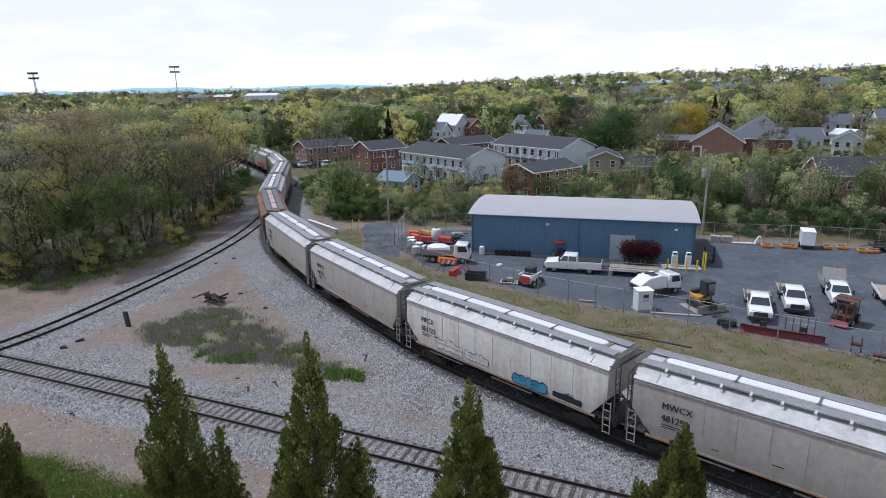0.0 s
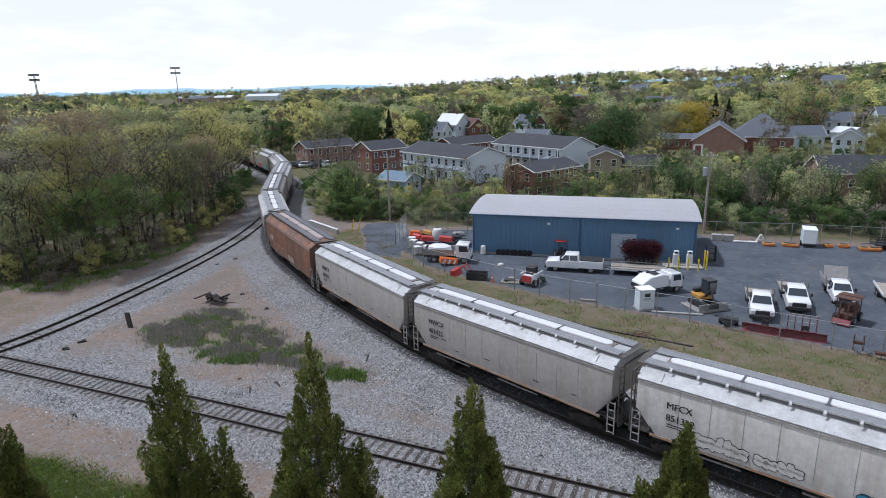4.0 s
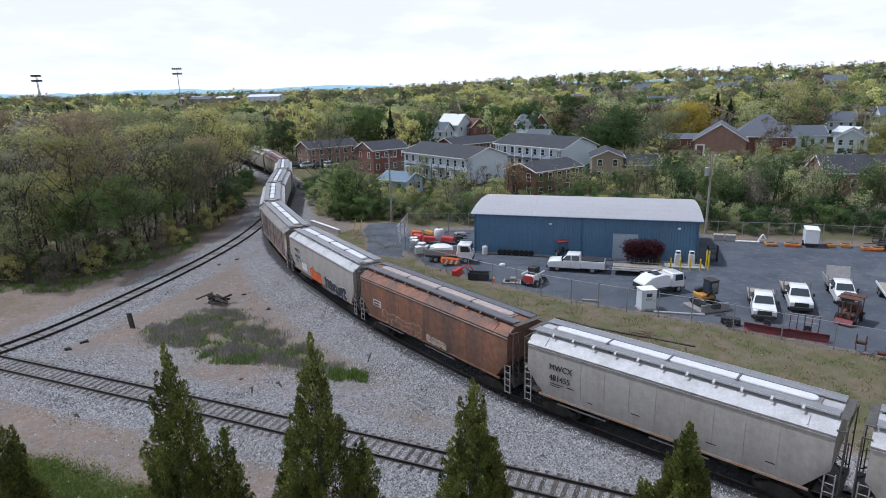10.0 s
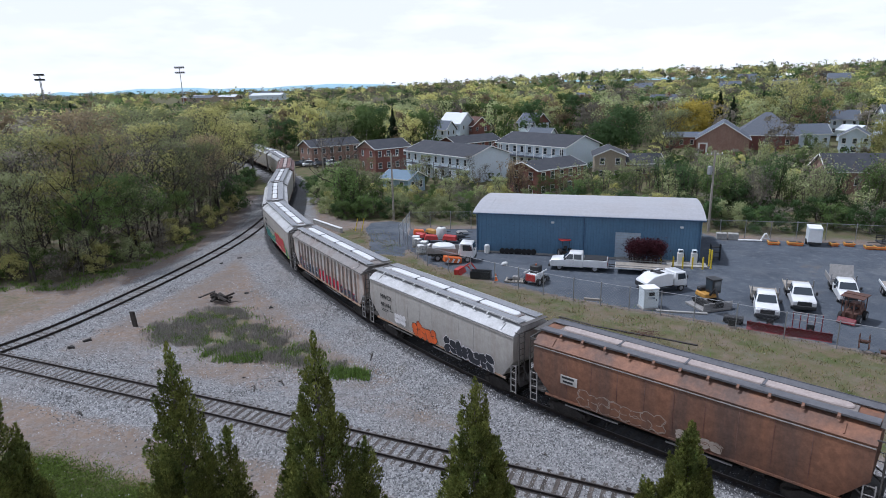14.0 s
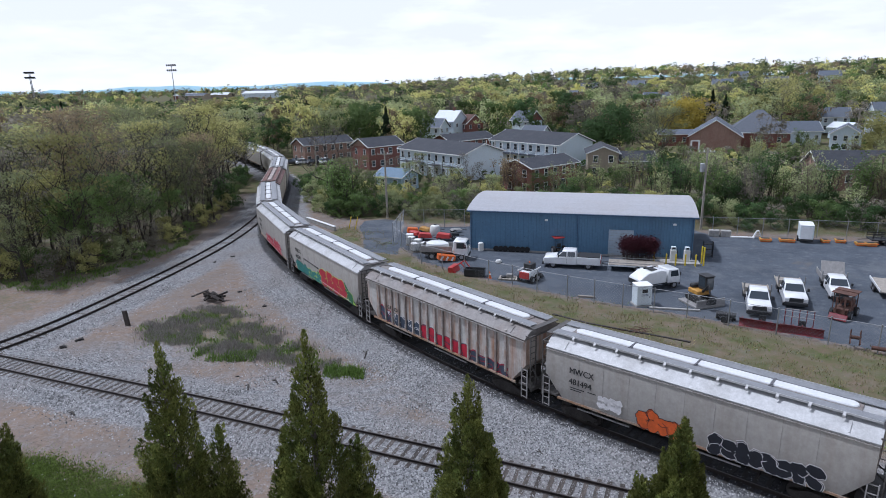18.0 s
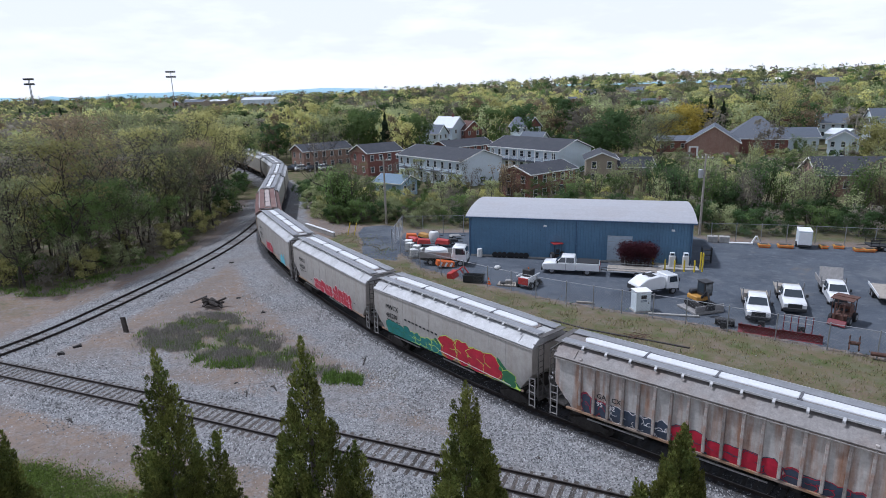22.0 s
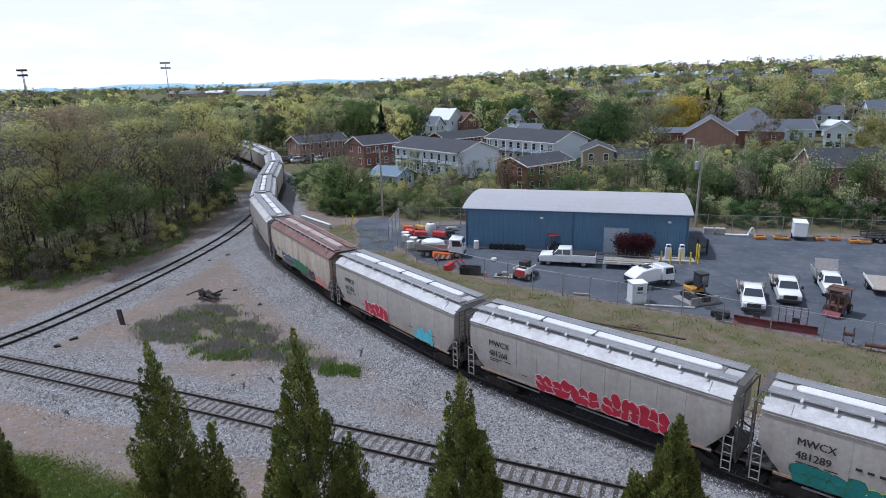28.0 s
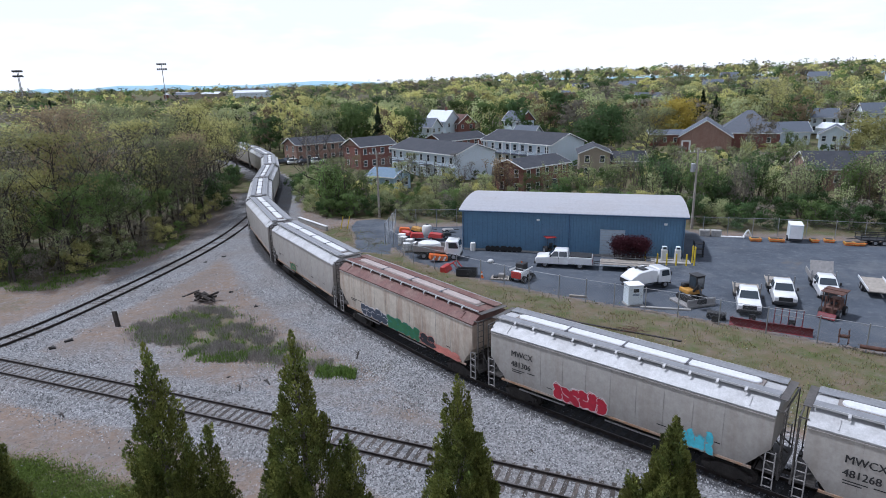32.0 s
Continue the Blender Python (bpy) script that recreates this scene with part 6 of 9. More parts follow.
    part("hub", Build().tube((0, -0.35, 0.6), (0, 0.35, 0.6), 0.14, n=10), M["rust"], t)
    solo("log", Build().tube((30.6, 40.1, YARD + 0.45), (33.2, 38.6, YARD + 0.45), 0.16, 0.15, n=9), M["rust"], Matrix.Identity(4), "rusty brown pipe lying behind the fence", "pipe", bevel=0.02)
    t = thing("low_trailer", pose(40.6, 52.6, YARD, 0, 0, -115), "flat trailer with pale plank deck and tandem wheels", "trailer")
    part("deck", Build().box(0, 0, 0.62, 4.6, 1.95, 0.12), M["plank"], t, bevel=0.02)
    part("drawbar", Build().tube((2.3, 0, 0.55), (3.4, 0, 0.5), 0.06, n=6), M["dark_trim"], t)
    for s in (-1, 1):
        part("side_rail", Build().box(0, s * 0.98, 0.75, 4.6, 0.06, 0.22), M["truck_white"], t)
        for x in (-0.6, 0.2):
            wheel(t, x, s * 1.0, 0.33, 0.2)


small_yard_things()


def black_flatbed():
    """Low black trailer parked by the back fence."""
    t = thing("black_trailer", pose(52.2, 68.6, YARD, 0, 0, -15), "low black steel trailer with stake sides by the fence", "trailer")
    part("deck", Build().box(0, 0, 0.62, 4.2, 1.8, 0.14), M["dark_trim"], t, bevel=0.02)
    for s in (-1, 1):
        for z in (0.95, 1.2):
            part("side_rail", Build().box(0, s * 0.88, z, 4.2, 0.05, 0.09), M["dark_trim"], t)
        for x in np.linspace(-2.0, 2.0, 6):
            part("stake", Build().box(x, s * 0.88, 0.95, 0.06, 0.05, 0.62), M["dark_trim"], t)
        for x in (-0.5, 0.4):
            wheel(t, x, s * 0.92, 0.33, 0.2)
    part("drawbar", Build().tube((-2.1, 0, 0.6), (-3.2, 0, 0.5), 0.05, n=6), M["dark_trim"], t)


black_flatbed()


def utility_pole(x, y, z, h, label, lean=0.0, transformer=False, arms=1):
    t = thing("utility_pole", pose(x, y, z, 0, lean, 0), label, "utility pole", "utility poles")
    part("pole", Build().tube((0, 0, -0.3), (0, 0, h), 0.17, 0.11, n=10), M["plank"], t, smooth=True)
    for k in range(arms):
        part("crossarm", Build().box(0, 0.14, h - 0.5 - k * 1.1, 2.2, 0.1, 0.12), M["plank"], t)
        for u in (-0.95, -0.4, 0.4, 0.95):
            part("insulator", Build().tube((u, 0.14, h - 0.44 - k * 1.1), (u, 0.14, h - 0.24 - k * 1.1), 0.05, n=6), M["white"], t)
    if transformer:
        part("transformer", Build().tube((-0.5, 0, h - 3.0), (-0.5, 0, h - 1.9), 0.30, n=14), M["galv"], t, bevel=0.04, smooth=True)
        part("bracket", Build().box(-0.2, 0, h - 2.4, 0.4, 0.12, 0.5), M["galv"], t)
    return t


utility_pole(34.2, 78.2, YARD, 10.6, "weathered utility pole with a grey transformer", 0.0, True, 1)

# ---- the town behind the yard ----
# white siding, with the blue of shaded walls put into its colour
M["siding_white"] = material("white_siding_blue_shade", (0.58, 0.66, 0.72), 0.6, noise_amt=0.05, tint=(0.55, 0.58, 0.6), tint_amt=0.3, fine=6, bump=0.05)
M["siding_tan"] = material("tan_siding", (0.30, 0.25, 0.19), 0.7, noise_amt=0.08, fine=6)
M["brick"] = material("red_brick", (0.20, 0.085, 0.068), 0.85, noise_amt=0.2, tint=(0.15, 0.07, 0.06), fine=9, bump=0.2)
M["brick_pale"] = material("orange_brick", (0.29, 0.185, 0.145), 0.85, noise_amt=0.18, tint=(0.23, 0.12, 0.095), fine=9, bump=0.2)
M["shingle"] = material("dark_shingles", (0.036, 0.039, 0.048), 0.85, noise_amt=0.18, tint=(0.058, 0.06, 0.066), fine=10, bump=0.2)
M["shingle_grey"] = material("grey_shingles", (0.10, 0.115, 0.14), 0.85, noise_amt=0.15, fine=10, bump=0.2)
M["shingle_pale"] = material("pale_metal_roof_far", (0.60, 0.63, 0.66), 0.6, noise_amt=0.1, fine=10)
M["shutter"] = material("dark_shutters", (0.05, 0.06, 0.08), 0.7, bump=0.0)
WINDOW = {}
HOUSE_SPOTS, HOUSE_FEET = [], []
M["siding_blue"] = material("blue_siding", (0.33, 0.45, 0.56), 0.6, noise_amt=0.06, fine=6, bump=0.05)
M["shingle_blue"] = material("blue_grey_shingles", (0.13, 0.19, 0.25), 0.8, noise_amt=0.12, fine=10, bump=0.1)
M["shingle_slate"] = material("slate_grey_shingles", (0.10, 0.11, 0.13), 0.85, noise_amt=0.15, fine=10, bump=0.2)


def window_mesh(w, h):
    key = (w, h)
    if key not in WINDOW:
        f = Build()
        f.box(0, 0, h / 2, w + 0.16, 0.06, 0.08).box(0, 0, -h / 2, w + 0.2, 0.09, 0.09)
        f.box(w / 2, 0, 0, 0.08, 0.06, h).box(-w / 2, 0, 0, 0.08, 0.06, h).box(0, 0, 0, w, 0.05, 0.05)
        p = Build().box(0, 0.01, 0, w, 0.03, h)
        WINDOW[key] = (f.mesh("window", M["white"]), p.mesh("pane", M["glass"]))
    return WINDOW[key]


def house(name, m, label, w, d, eave, ridge, wall, roof, gable=None, rows=2, cols=4, side_cols=2, win=(0.9, 1.3), chimney=False, hip=0.0, cat="house", doors=(), porch=False, balcony=False):
    """A house whose front runs along x, its back along +y; the ridge runs along x."""
    t = thing(name, m, label, cat, "houses of the town")
    for u in (0.22, 0.5, 0.78):
        c = m @ Vector((w * u, d / 2, 0))
        HOUSE_SPOTS.append((c.x, c.y, d / 2 + 2.6))
        HOUSE_FEET.append((c.x, c.y, max(d / 2, w * 0.22) + 1.2))
    if 150 < c.y < 275:
        c = m @ Vector((w * 0.5, d / 2, 0))
        for k in (7, 13, 19, 25, 32, 40):
            HOUSE_SPOTS.append((c.x - k * math.sin(math.atan2(c.x, c.y)), c.y - k * math.cos(math.atan2(c.x, c.y)), 5.6))
    b = Build()
    b.box(w / 2, d / 2, eave / 2 - 0.2, w, d, eave + 0.4)
    part("wall", b, wall, t)
    for k, x in enumerate((0.0, w)):
        if hip:
            continue
        s = 1 if k else -1
        g = Build().add([(x, 0, eave - 0.01), (x, d, eave - 0.01), (x, d / 2, ridge - 0.08), (x - s * 0.15, 0, eave - 0.01), (x - s * 0.15, d, eave - 0.01), (x - s * 0.15, d / 2, ridge - 0.08)],
                        [(0, 1, 2), (3, 5, 4), (0, 3, 4, 1), (1, 4, 5, 2), (2, 5, 3, 0)])
        part("gable", g, gable or wall, t)
    o = 0.45
    r = Build()
    th = 0.14
    for s, y0 in ((1, -o), (-1, d + o)):
        low = eave - 0.12
        r.add([(-o, y0, low), (w + o, y0, low), (w + o - hip, d / 2, ridge), (-o + hip, d / 2, ridge),
               (-o, y0, low + th), (w + o, y0, low + th), (w + o - hip, d / 2, ridge + th), (-o + hip, d / 2, ridge + th)],
              [(0, 1, 2, 3), (4, 7, 6, 5), (0, 4, 5, 1), (1, 5, 6, 2), (3, 2, 6, 7), (0, 3, 7, 4)])
    if hip:
        for x, s in ((-o, 1), (w + o, -1)):
            r.add([(x, -o, eave - 0.12), (x, d + o, eave - 0.12), (x + s * hip, d / 2, ridge), (x, -o, eave + 0.02), (x, d + o, eave + 0.02), (x + s * hip, d / 2, ridge + th)],
                  [(0, 1, 2), (3, 5, 4), (0, 3, 4, 1)])
    part("roof", r, roof, t)
    tr = Build()
    tr.box(w / 2, -o - 0.02, eave - 0.06, w + 2 * o, 0.06, 0.2)
    if not hip:
        for x in (-o - 0.02, w + o + 0.02):
            ln = math.hypot(d / 2 + o, ridge - eave + 0.12)
            a = math.degrees(math.atan2(ridge - eave + 0.12, d / 2 + o))
            tr.box(x, (d / 2 - o) / 2, (eave + ridge) / 2, 0.06, ln, 0.2, rx=a)
            tr.box(x, d - (d / 2 - o) / 2, (eave + ridge) / 2, 0.06, ln, 0.2, rx=-a)
    part("fascia", tr, M["white"], t)
    fm, pm = window_mesh(*win)
    sh = eave / rows
    for j in range(rows):
        z = sh * j + sh * 0.55
        for k in range(cols):
            x = w * (k + 0.5) / cols
            f = part("window", fm, None, t, at=pose(x, -0.03, z))
            part("pane", pm, None, f)
        for k in range(side_cols):
            y = d * (k + 0.5) / side_cols
            for x, a in ((-0.03, -90), (w + 0.03, 90)):
                f = part("window", fm, None, t, at=pose(x, y, z, 0, 0, a))
                part("pane", pm, None, f)
    for x in doors:
        dd = part("door", Build().box(x, -0.05, 1.0, 0.95, 0.08, 2.05), M["shutter"], t)
        part("door_frame", Build().box(x, -0.04, 2.08, 1.2, 0.07, 0.12), M["white"], dd)
    if chimney:
        part("chimney", Build().box(w * 0.7, d * 0.5, ridge + 0.3, 0.7, 0.6, 1.6), M["brick"], t)
    if porch:
        part("porch_roof", Build().box(w / 2, -1.0, 2.6, w * 0.8, 2.0, 0.14, rx=6), roof, t)
        for k in range(4):
            part("porch_post", Build().box(w * 0.1 + w * 0.8 * k / 3, -1.85, 1.2, 0.14, 0.14, 2.6), M["white"], t)
    if balcony:
        part("balcony_deck", Build().box(w / 2, -0.75, eave * 0.5, w, 1.5, 0.2), M["shutter"], t)
        for z in (0.3, 0.55, 0.8, 1.05):
            part("balcony_rail", Build().box(w / 2, -1.46, eave * 0.5 + z, w, 0.06, 0.07), M["shutter"], t)
        for k in range(9):
            part("balcony_post", Build().box(w * k / 8, -1.45, eave / 2, 0.12, 0.12, eave), M["white"], t)
    return t


TOWN_A = math.degrees(math.atan2(-0.78, 0.62))      # along the long white blocks
TOWN_B = TOWN_A + 90
W_, B_, S_ = M["siding_white"], M["brick"], M["shingle"]
flats = house("apartment_block", pose(-9.0, 136.9, -0.4, 0, 0, TOWN_A), "long white two-storey apartment block with dark roof", 21.6, 11.0, 5.2, 7.0, W_, S_, cols=9, side_cols=0, win=(0.8, 1.3), cat="apartment house", balcony=False)
for k in range(4):
    u = 3.2 + 5.0 * k
    deck = part("balcony", Build().box(u, -0.8, 2.75, 2.6, 1.5, 0.12), M["shutter"], flats)
    for z in (3.2, 3.7):
        part("rail", Build().box(u, -1.52, z, 2.6, 0.06, 0.07), M["shutter"], deck)
    for v in (-1.25, 1.25):
        part("post", Build().box(u + v, -1.5, 1.85, 0.1, 0.1, 3.7), M["shutter"], deck)
house("apartment_block", pose(12.5, 150.9, -0.4, 0, 0, TOWN_A), "white two-storey apartment block with a balcony front", 21.7, 11.6, 5.3, 7.4, W_, S_, cols=9, side_cols=0, win=(1.0, 1.4), cat="apartment house", balcony=True)
# same brick all round; the paler gable colour paints in the sun there
house("brick_house", pose(-16.2, 139.5, -0.4, 0, 0, TOWN_B), "red brick two-storey house with white window frames", 9.5, 7.3, 5.3, 7.0, B_, S_, gable=M["brick_pale"], cols=4)
house("brick_house", pose(-35.2, 160, -1.2, 0, 0, TOWN_B), "long tan-brick two-storey house with dark roof", 14.3, 7.0, 4.9, 6.5, M["brick_pale"], S_, cols=6)
house("brick_house", pose(15.5, 103.0, -0.4, 0, 0, TOWN_B), "red brick two-storey house with dark shingle roof", 11.7, 7.0, 4.7, 5.9, B_, S_, cols=5, doors=(7.8,))
house("brick_house", pose(2.8, 164, -0.4, 0, 0, TOWN_B), "low brick house with dark roof behind apartments", 16, 8.0, 3.8, 5.4, B_, S_, cols=6, side_cols=1)
house("tan_house", pose(35.2, 120.5, -0.4, 0, 0, 79), "tan gabled house with white trim behind scrub", 9, 5.9, 4.8, 6.1, M["siding_tan"], S_, cols=3, side_cols=2, rows=2)
house("brick_house", pose(36.4, 122.6, -0.4, 0, 0, -4), "low dark brick house with pale doors and porch", 6.6, 6, 3.0, 4.6, B_, S_, cols=3, rows=1, doors=(2.2, 4.4), porch=True)
hall = house("brick_hall", pose(77.2, 157.3, -0.4, 0, 0, 66), "large brick hall with a broad gable and white-framed door", 16, 12.5, 3.8, 8.0, M["brick_pale"], M["shingle_grey"], cols=3, side_cols=0, rows=1, win=(1.6, 2.2), cat="hall")
hall_door = part("door", Build().box(-0.06, 10.9, 1.3, 0.08, 1.3, 2.6), M["brick"], hall, "dark red door")
for y, z, sy, sz in ((10.9, 2.75, 2.3, 0.35), (9.95, 1.35, 0.45, 2.7), (11.85, 1.35, 0.45, 2.7)):
    part("door_frame", Build().box(-0.08, y, z, 0.1, sy, sz), M["white"], hall_door)
house("low_hall", pose(63.0, 177, -0.4, 0, 0, -15), "low flat hall with a pale grey roof behind trees", 11, 10, 3.3, 4.2, B_, M["shingle_grey"], cols=4, rows=1, cat="hall")
house("pyramid_hall", pose(79.6, 170.0, -0.4, 0, 0, -25), "wide hall under a steep grey pyramid roof", 15, 15, 4.0, 9.6, B_, M["shingle_slate"], cols=3, rows=1, hip=7.2, cat="hall")
house("white_house", pose(95.8, 171.0, -0.4, 0, 0, -7), "white wooden house with a blue-grey roof", 9.6, 7.0, 3.7, 6.2, W_, M["shingle_grey"], cols=4, side_cols=2, rows=1, doors=(3.6,))
house("white_house", pose(104.4, 151.9, -0.4, 0, 0, 56), "small white gabled house with a glazed porch", 8, 6.8, 4.2, 6.4, W_, M["shingle_grey"], cols=3, side_cols=3, rows=2, porch=False)
house("white_house", pose(-2.0, 222, -0.6, 0, 0, -40), "white two-storey house with a pale metal roof and dormer", 9, 8, 6.0, 9.6, W_, M["shingle_pale"], cols=3, chimney=True)
house("white_house", pose(-7, 212, -0.6, 0, 0, -30), "grey-blue cottage with dark roof", 8, 7, 4.6, 7.4, W_, M["shingle_grey"], cols=3)
house("brick_house", pose(6, 224, -0.4, 0, 0, -60), "brick house with a rust-coloured roof", 7, 7, 4.8, 7.8, B_, M["rust"], cols=2)
house("white_house", pose(25, 216, 0.2, 0, 0, -50), "brick and white gabled house among trees", 8, 7, 5.2, 8.4, W_, M["shingle_grey"], gable=B_, cols=3)
house("white_house", pose(25, 190, -0.4, 0, 0, -35), "blue-white gabled cottage near trees", 7, 6, 3.4, 5.6, W_, M["shingle_grey"], cols=2, rows=1)
house("brick_house", pose(86, 262, 4.0, 0, 0, -15), "brick house with grey roof high on the hill", 10, 8, 5.6, 8.6, B_, M["shingle_grey"], cols=4, chimney=True)
house("white_house", pose(122, 198, 0.6, 0, 0, -20), "white house with grey roof among trees", 8, 7, 4.6, 7.4, W_, M["shingle_grey"], cols=3)
house("white_house", pose(135, 192, 0.6, 0, 0, -15), "white two-storey house with grey roof", 8, 7, 6.0, 9.0, W_, M["shingle_grey"], cols=3)
house("white_house", pose(116, 184, 0.4, 0, 0, -70), "small white garage with pale roof", 6, 5, 2.8, 4.2, W_, M["shingle_pale"], cols=2, rows=1)
house("low_hall", pose(142, 250, 3.0, 0, 0, -10), "long low building with white roof edges", 18, 10, 4.2, 5.0, B_, M["shingle"], cols=6, rows=1, cat="hall")
house("brick_house", pose(63.5, 101.5, -0.4, 0, 0, -12), "long low brick house with dark roof behind scrub", 18, 8, 3.7, 6.2, M["brick_pale"], S_, cols=6, rows=1)
house("blue_cottage", pose(-12.0, 113.5, -0.4, 0, 0, -35), "small blue-grey cottage roof among bushes", 6, 5, 2.6, 3.8, M["siding_blue"], M["shingle_blue"], cols=2, rows=1)
for hx, hy, hz, ha, roofm, wallm in ((172, 330, 9.5, -20, "shingle_grey", W_), (205, 340, 12, -35, "shingle_grey", W_), (150, 345, 9, -25, "shingle_grey", B_), (235, 318, 13, -15, "shingle_grey", W_), (262, 352, 14, -25, "shingle_grey", W_),
                                     (118, 395, 9, -30, "shingle_grey", W_), (95, 420, 8, -20, "shingle_grey", W_), (190, 410, 13, -20, "shingle_grey", W_), (300, 400, 15, -15, "shingle_grey", W_), (62, 330, 5, -40, "shingle_grey", B_)):
    house("hill_house", pose(hx, hy, hz - 0.4, 0, 0, ha), "pale house among trees on the hill", 10, 8, 5.4, 8.4, wallm, M[roofm], cols=3, side_cols=2)
for hx, hy, hw, hd, eave, wallm, roofm in ((-243, 778, 42, 22, 6.0, "siding_white", "shingle_pale"), (-318, 770, 34, 16, 5.0, "siding_tan", "shingle_grey"), (-345, 820, 30, 14, 5.0, "brick", "shingle_pale"), (-262, 840, 44, 16, 8.0, "siding_tan", "shingle_grey"), (-290, 800, 24, 14, 5.0, "siding_tan", "shingle_pale")):
    house("warehouse", pose(hx, hy, float(rise(np.array(hx), np.array(hy))) - 0.4, 0, 0, -12), "far low warehouse with a pale roof", hw, hd, eave, eave + 2.6, M[wallm], M[roofm], cols=6, rows=1, side_cols=0, cat="warehouse")


def mast(x, y, z, h, label):
    t = thing("floodlight_mast", pose(x, y, z), label, "floodlight mast", "stadium floodlights")
    part("pole", Build().tube((0, 0, 0), (0, 0, h), 0.45, 0.25, n=8), M["galv"], t)
    for zz in (h, h - 3.8):
        part("crossarm", Build().box(0, 0, zz, 7.5, 0.5, 0.4), M["galv"], t)
        for u in np.linspace(-3.2, 3.2, 5):
            part("floodlight", Build().box(u, -0.4, zz + 0.7, 1.1, 0.6, 1.1, rx=15), M["dark_trim"], t, bevel=0.08)


mast(-208.9, 500, 0, 36.0, "tall steel mast with two tiers of floodlights")
mast(-321, 500, 0, 33.0, "tall steel mast with floodlights beyond the woods")
mast(-324, 506, 0, 33.0, "tall steel mast with floodlights beyond the woods")


def parked_car(x, y, a, paint, label):
    t = thing("parked_car", pose(x, y, -0.38, 0, 0, a), label, "car", "cars parked by the brick house")
    prof = [(-2.1, 0.4), (2.1, 0.4), (2.15, 0.8), (1.2, 0.95), (-1.9, 1.0), (-2.15, 0.8)]
    part("body", Build().prism(prof, "y", -0.88, 0.88), paint, t, bevel=0.08, smooth=True)
    part("cabin", Build().loft([[(1.0, -0.82, 0.95), (1.0, 0.82, 0.95), (-1.8, 0.82, 0.95), (-1.8, -0.82, 0.95)], [(0.3, -0.65, 1.5), (0.3, 0.65, 1.5), (-1.3, 0.65, 1.5), (-1.3, -0.65, 1.5)]]), M["glass"], t, bevel=0.03)
    part("roof", Build().box(-0.5, 0, 1.52, 1.6, 1.28, 0.06), paint, t, bevel=0.02)
    for s in (-1, 1):
        for wx in (1.3, -1.3):
            wheel(t, wx, s * 0.8, 0.33, 0.2)


M["car_dark"] = material("dark_car_paint", (0.03, 0.03, 0.035), 0.25, coat=0.5, bump=0.0)
for k, (x, y, pm_) in enumerate([(-37.2, 152.5, "car_dark"), (-34.2, 153.2, "truck_white"), (-31.4, 152.2, "car_dark"), (-28.8, 153.8, "truck_white"), (-36.0, 155.5, "car_dark")]):
    parked_car(x, y, 20 + 9 * k, M[pm_], "white car parked beside the brick house" if pm_ == "truck_white" else "dark car parked beside the brick house")
M["far_hill"] = material("distant_ridge_blue_haze", (0.42, 0.60, 0.72), 1.0, noise_amt=0.05, scale=0.002, fine=0.01, bump=0.0, spec=0.0)
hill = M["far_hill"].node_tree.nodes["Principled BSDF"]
hill.inputs["Emission Color"].default_value = (0.47, 0.70, 0.80, 1)      # sunlit haze before the hills, painted in as blue and a glow
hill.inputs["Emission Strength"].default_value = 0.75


def ridges():
    r = random.Random(12)
    for k, (dist, top, a0, a1, amp) in enumerate([(4300, 26, -62, 62, 34), (3700, 18, -62, -8, 24)]):
        b = Build()
        n = 120
        lo, hi = [], []
        for j in range(n + 1):
            a = radians(a0 + (a1 - a0) * j / n)
            x, y = math.sin(a) * dist, math.cos(a) * dist
            h = top + amp * noise.noise((j * 0.09 + k * 20, 3.1, 0)) + amp * 0.4 * noise.noise((j * 0.33, k * 9.0, 1.0))
            lo.append((x, y, -30))
            hi.append((x, y, max(2, h)))
        b.loft([lo, hi, [(p[0] * 1.05, p[1] * 1.05, -30) for p in lo]], caps=False, closed=False)
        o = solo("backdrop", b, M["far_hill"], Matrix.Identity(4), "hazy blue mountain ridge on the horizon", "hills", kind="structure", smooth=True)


ridges()

# ---- trees ----
def leaf_mat(name, c, island=0.12, rand=0.38):
    return material(name, c, 0.7, noise_amt=0.10, scale=0.5, fine=4.0, bump=0.0, island=island, rand=rand, trans=0.5, spec=0.12, tone=True)


M["bark"] = material("grey_brown_bark", (0.115, 0.098, 0.085), 0.9, noise_amt=0.35, fine=18, bump=0.4)
M["bark_dark"] = material("dark_bark", (0.045, 0.038, 0.033), 0.9, noise_amt=0.35, fine=18, bump=0.4)
M["bark_twig"] = material("grey_brown_twigs", (0.135, 0.108, 0.095), 0.9, noise_amt=0.3, fine=6, bump=0.0, rand=0.25)
LEAVES = {
    "olive": leaf_mat("olive_spring_leaves", (0.285, 0.312, 0.155)),
    "yellow": leaf_mat("yellow_green_leaves", (0.42, 0.405, 0.16)),
    "gold": leaf_mat("golden_yellow_leaves", (0.46, 0.37, 0.075), rand=0.1),
    "green": leaf_mat("fresh_green_leaves", (0.18, 0.26, 0.088)),
    "dark": leaf_mat("dark_green_leaves", (0.078, 0.128, 0.05)),
    "grey": leaf_mat("grey_budding_twigs", (0.25, 0.228, 0.182)),
    "rust": leaf_mat("rust_budding_leaves", (0.31, 0.245, 0.15)),
    "conifer": leaf_mat("conifer_needles", (0.047, 0.073, 0.042)),
    "cypress": material("arborvitae_sprays", (0.155, 0.165, 0.042), 0.75, noise_amt=0.25, scale=1.6, fine=5.0, bump=0.0, island=0.3, rand=0.08, trans=0.2, spec=0.15, tint=(0.075, 0.11, 0.03), tint_amt=0.8, tint_scale=0.9, tone=True),
}


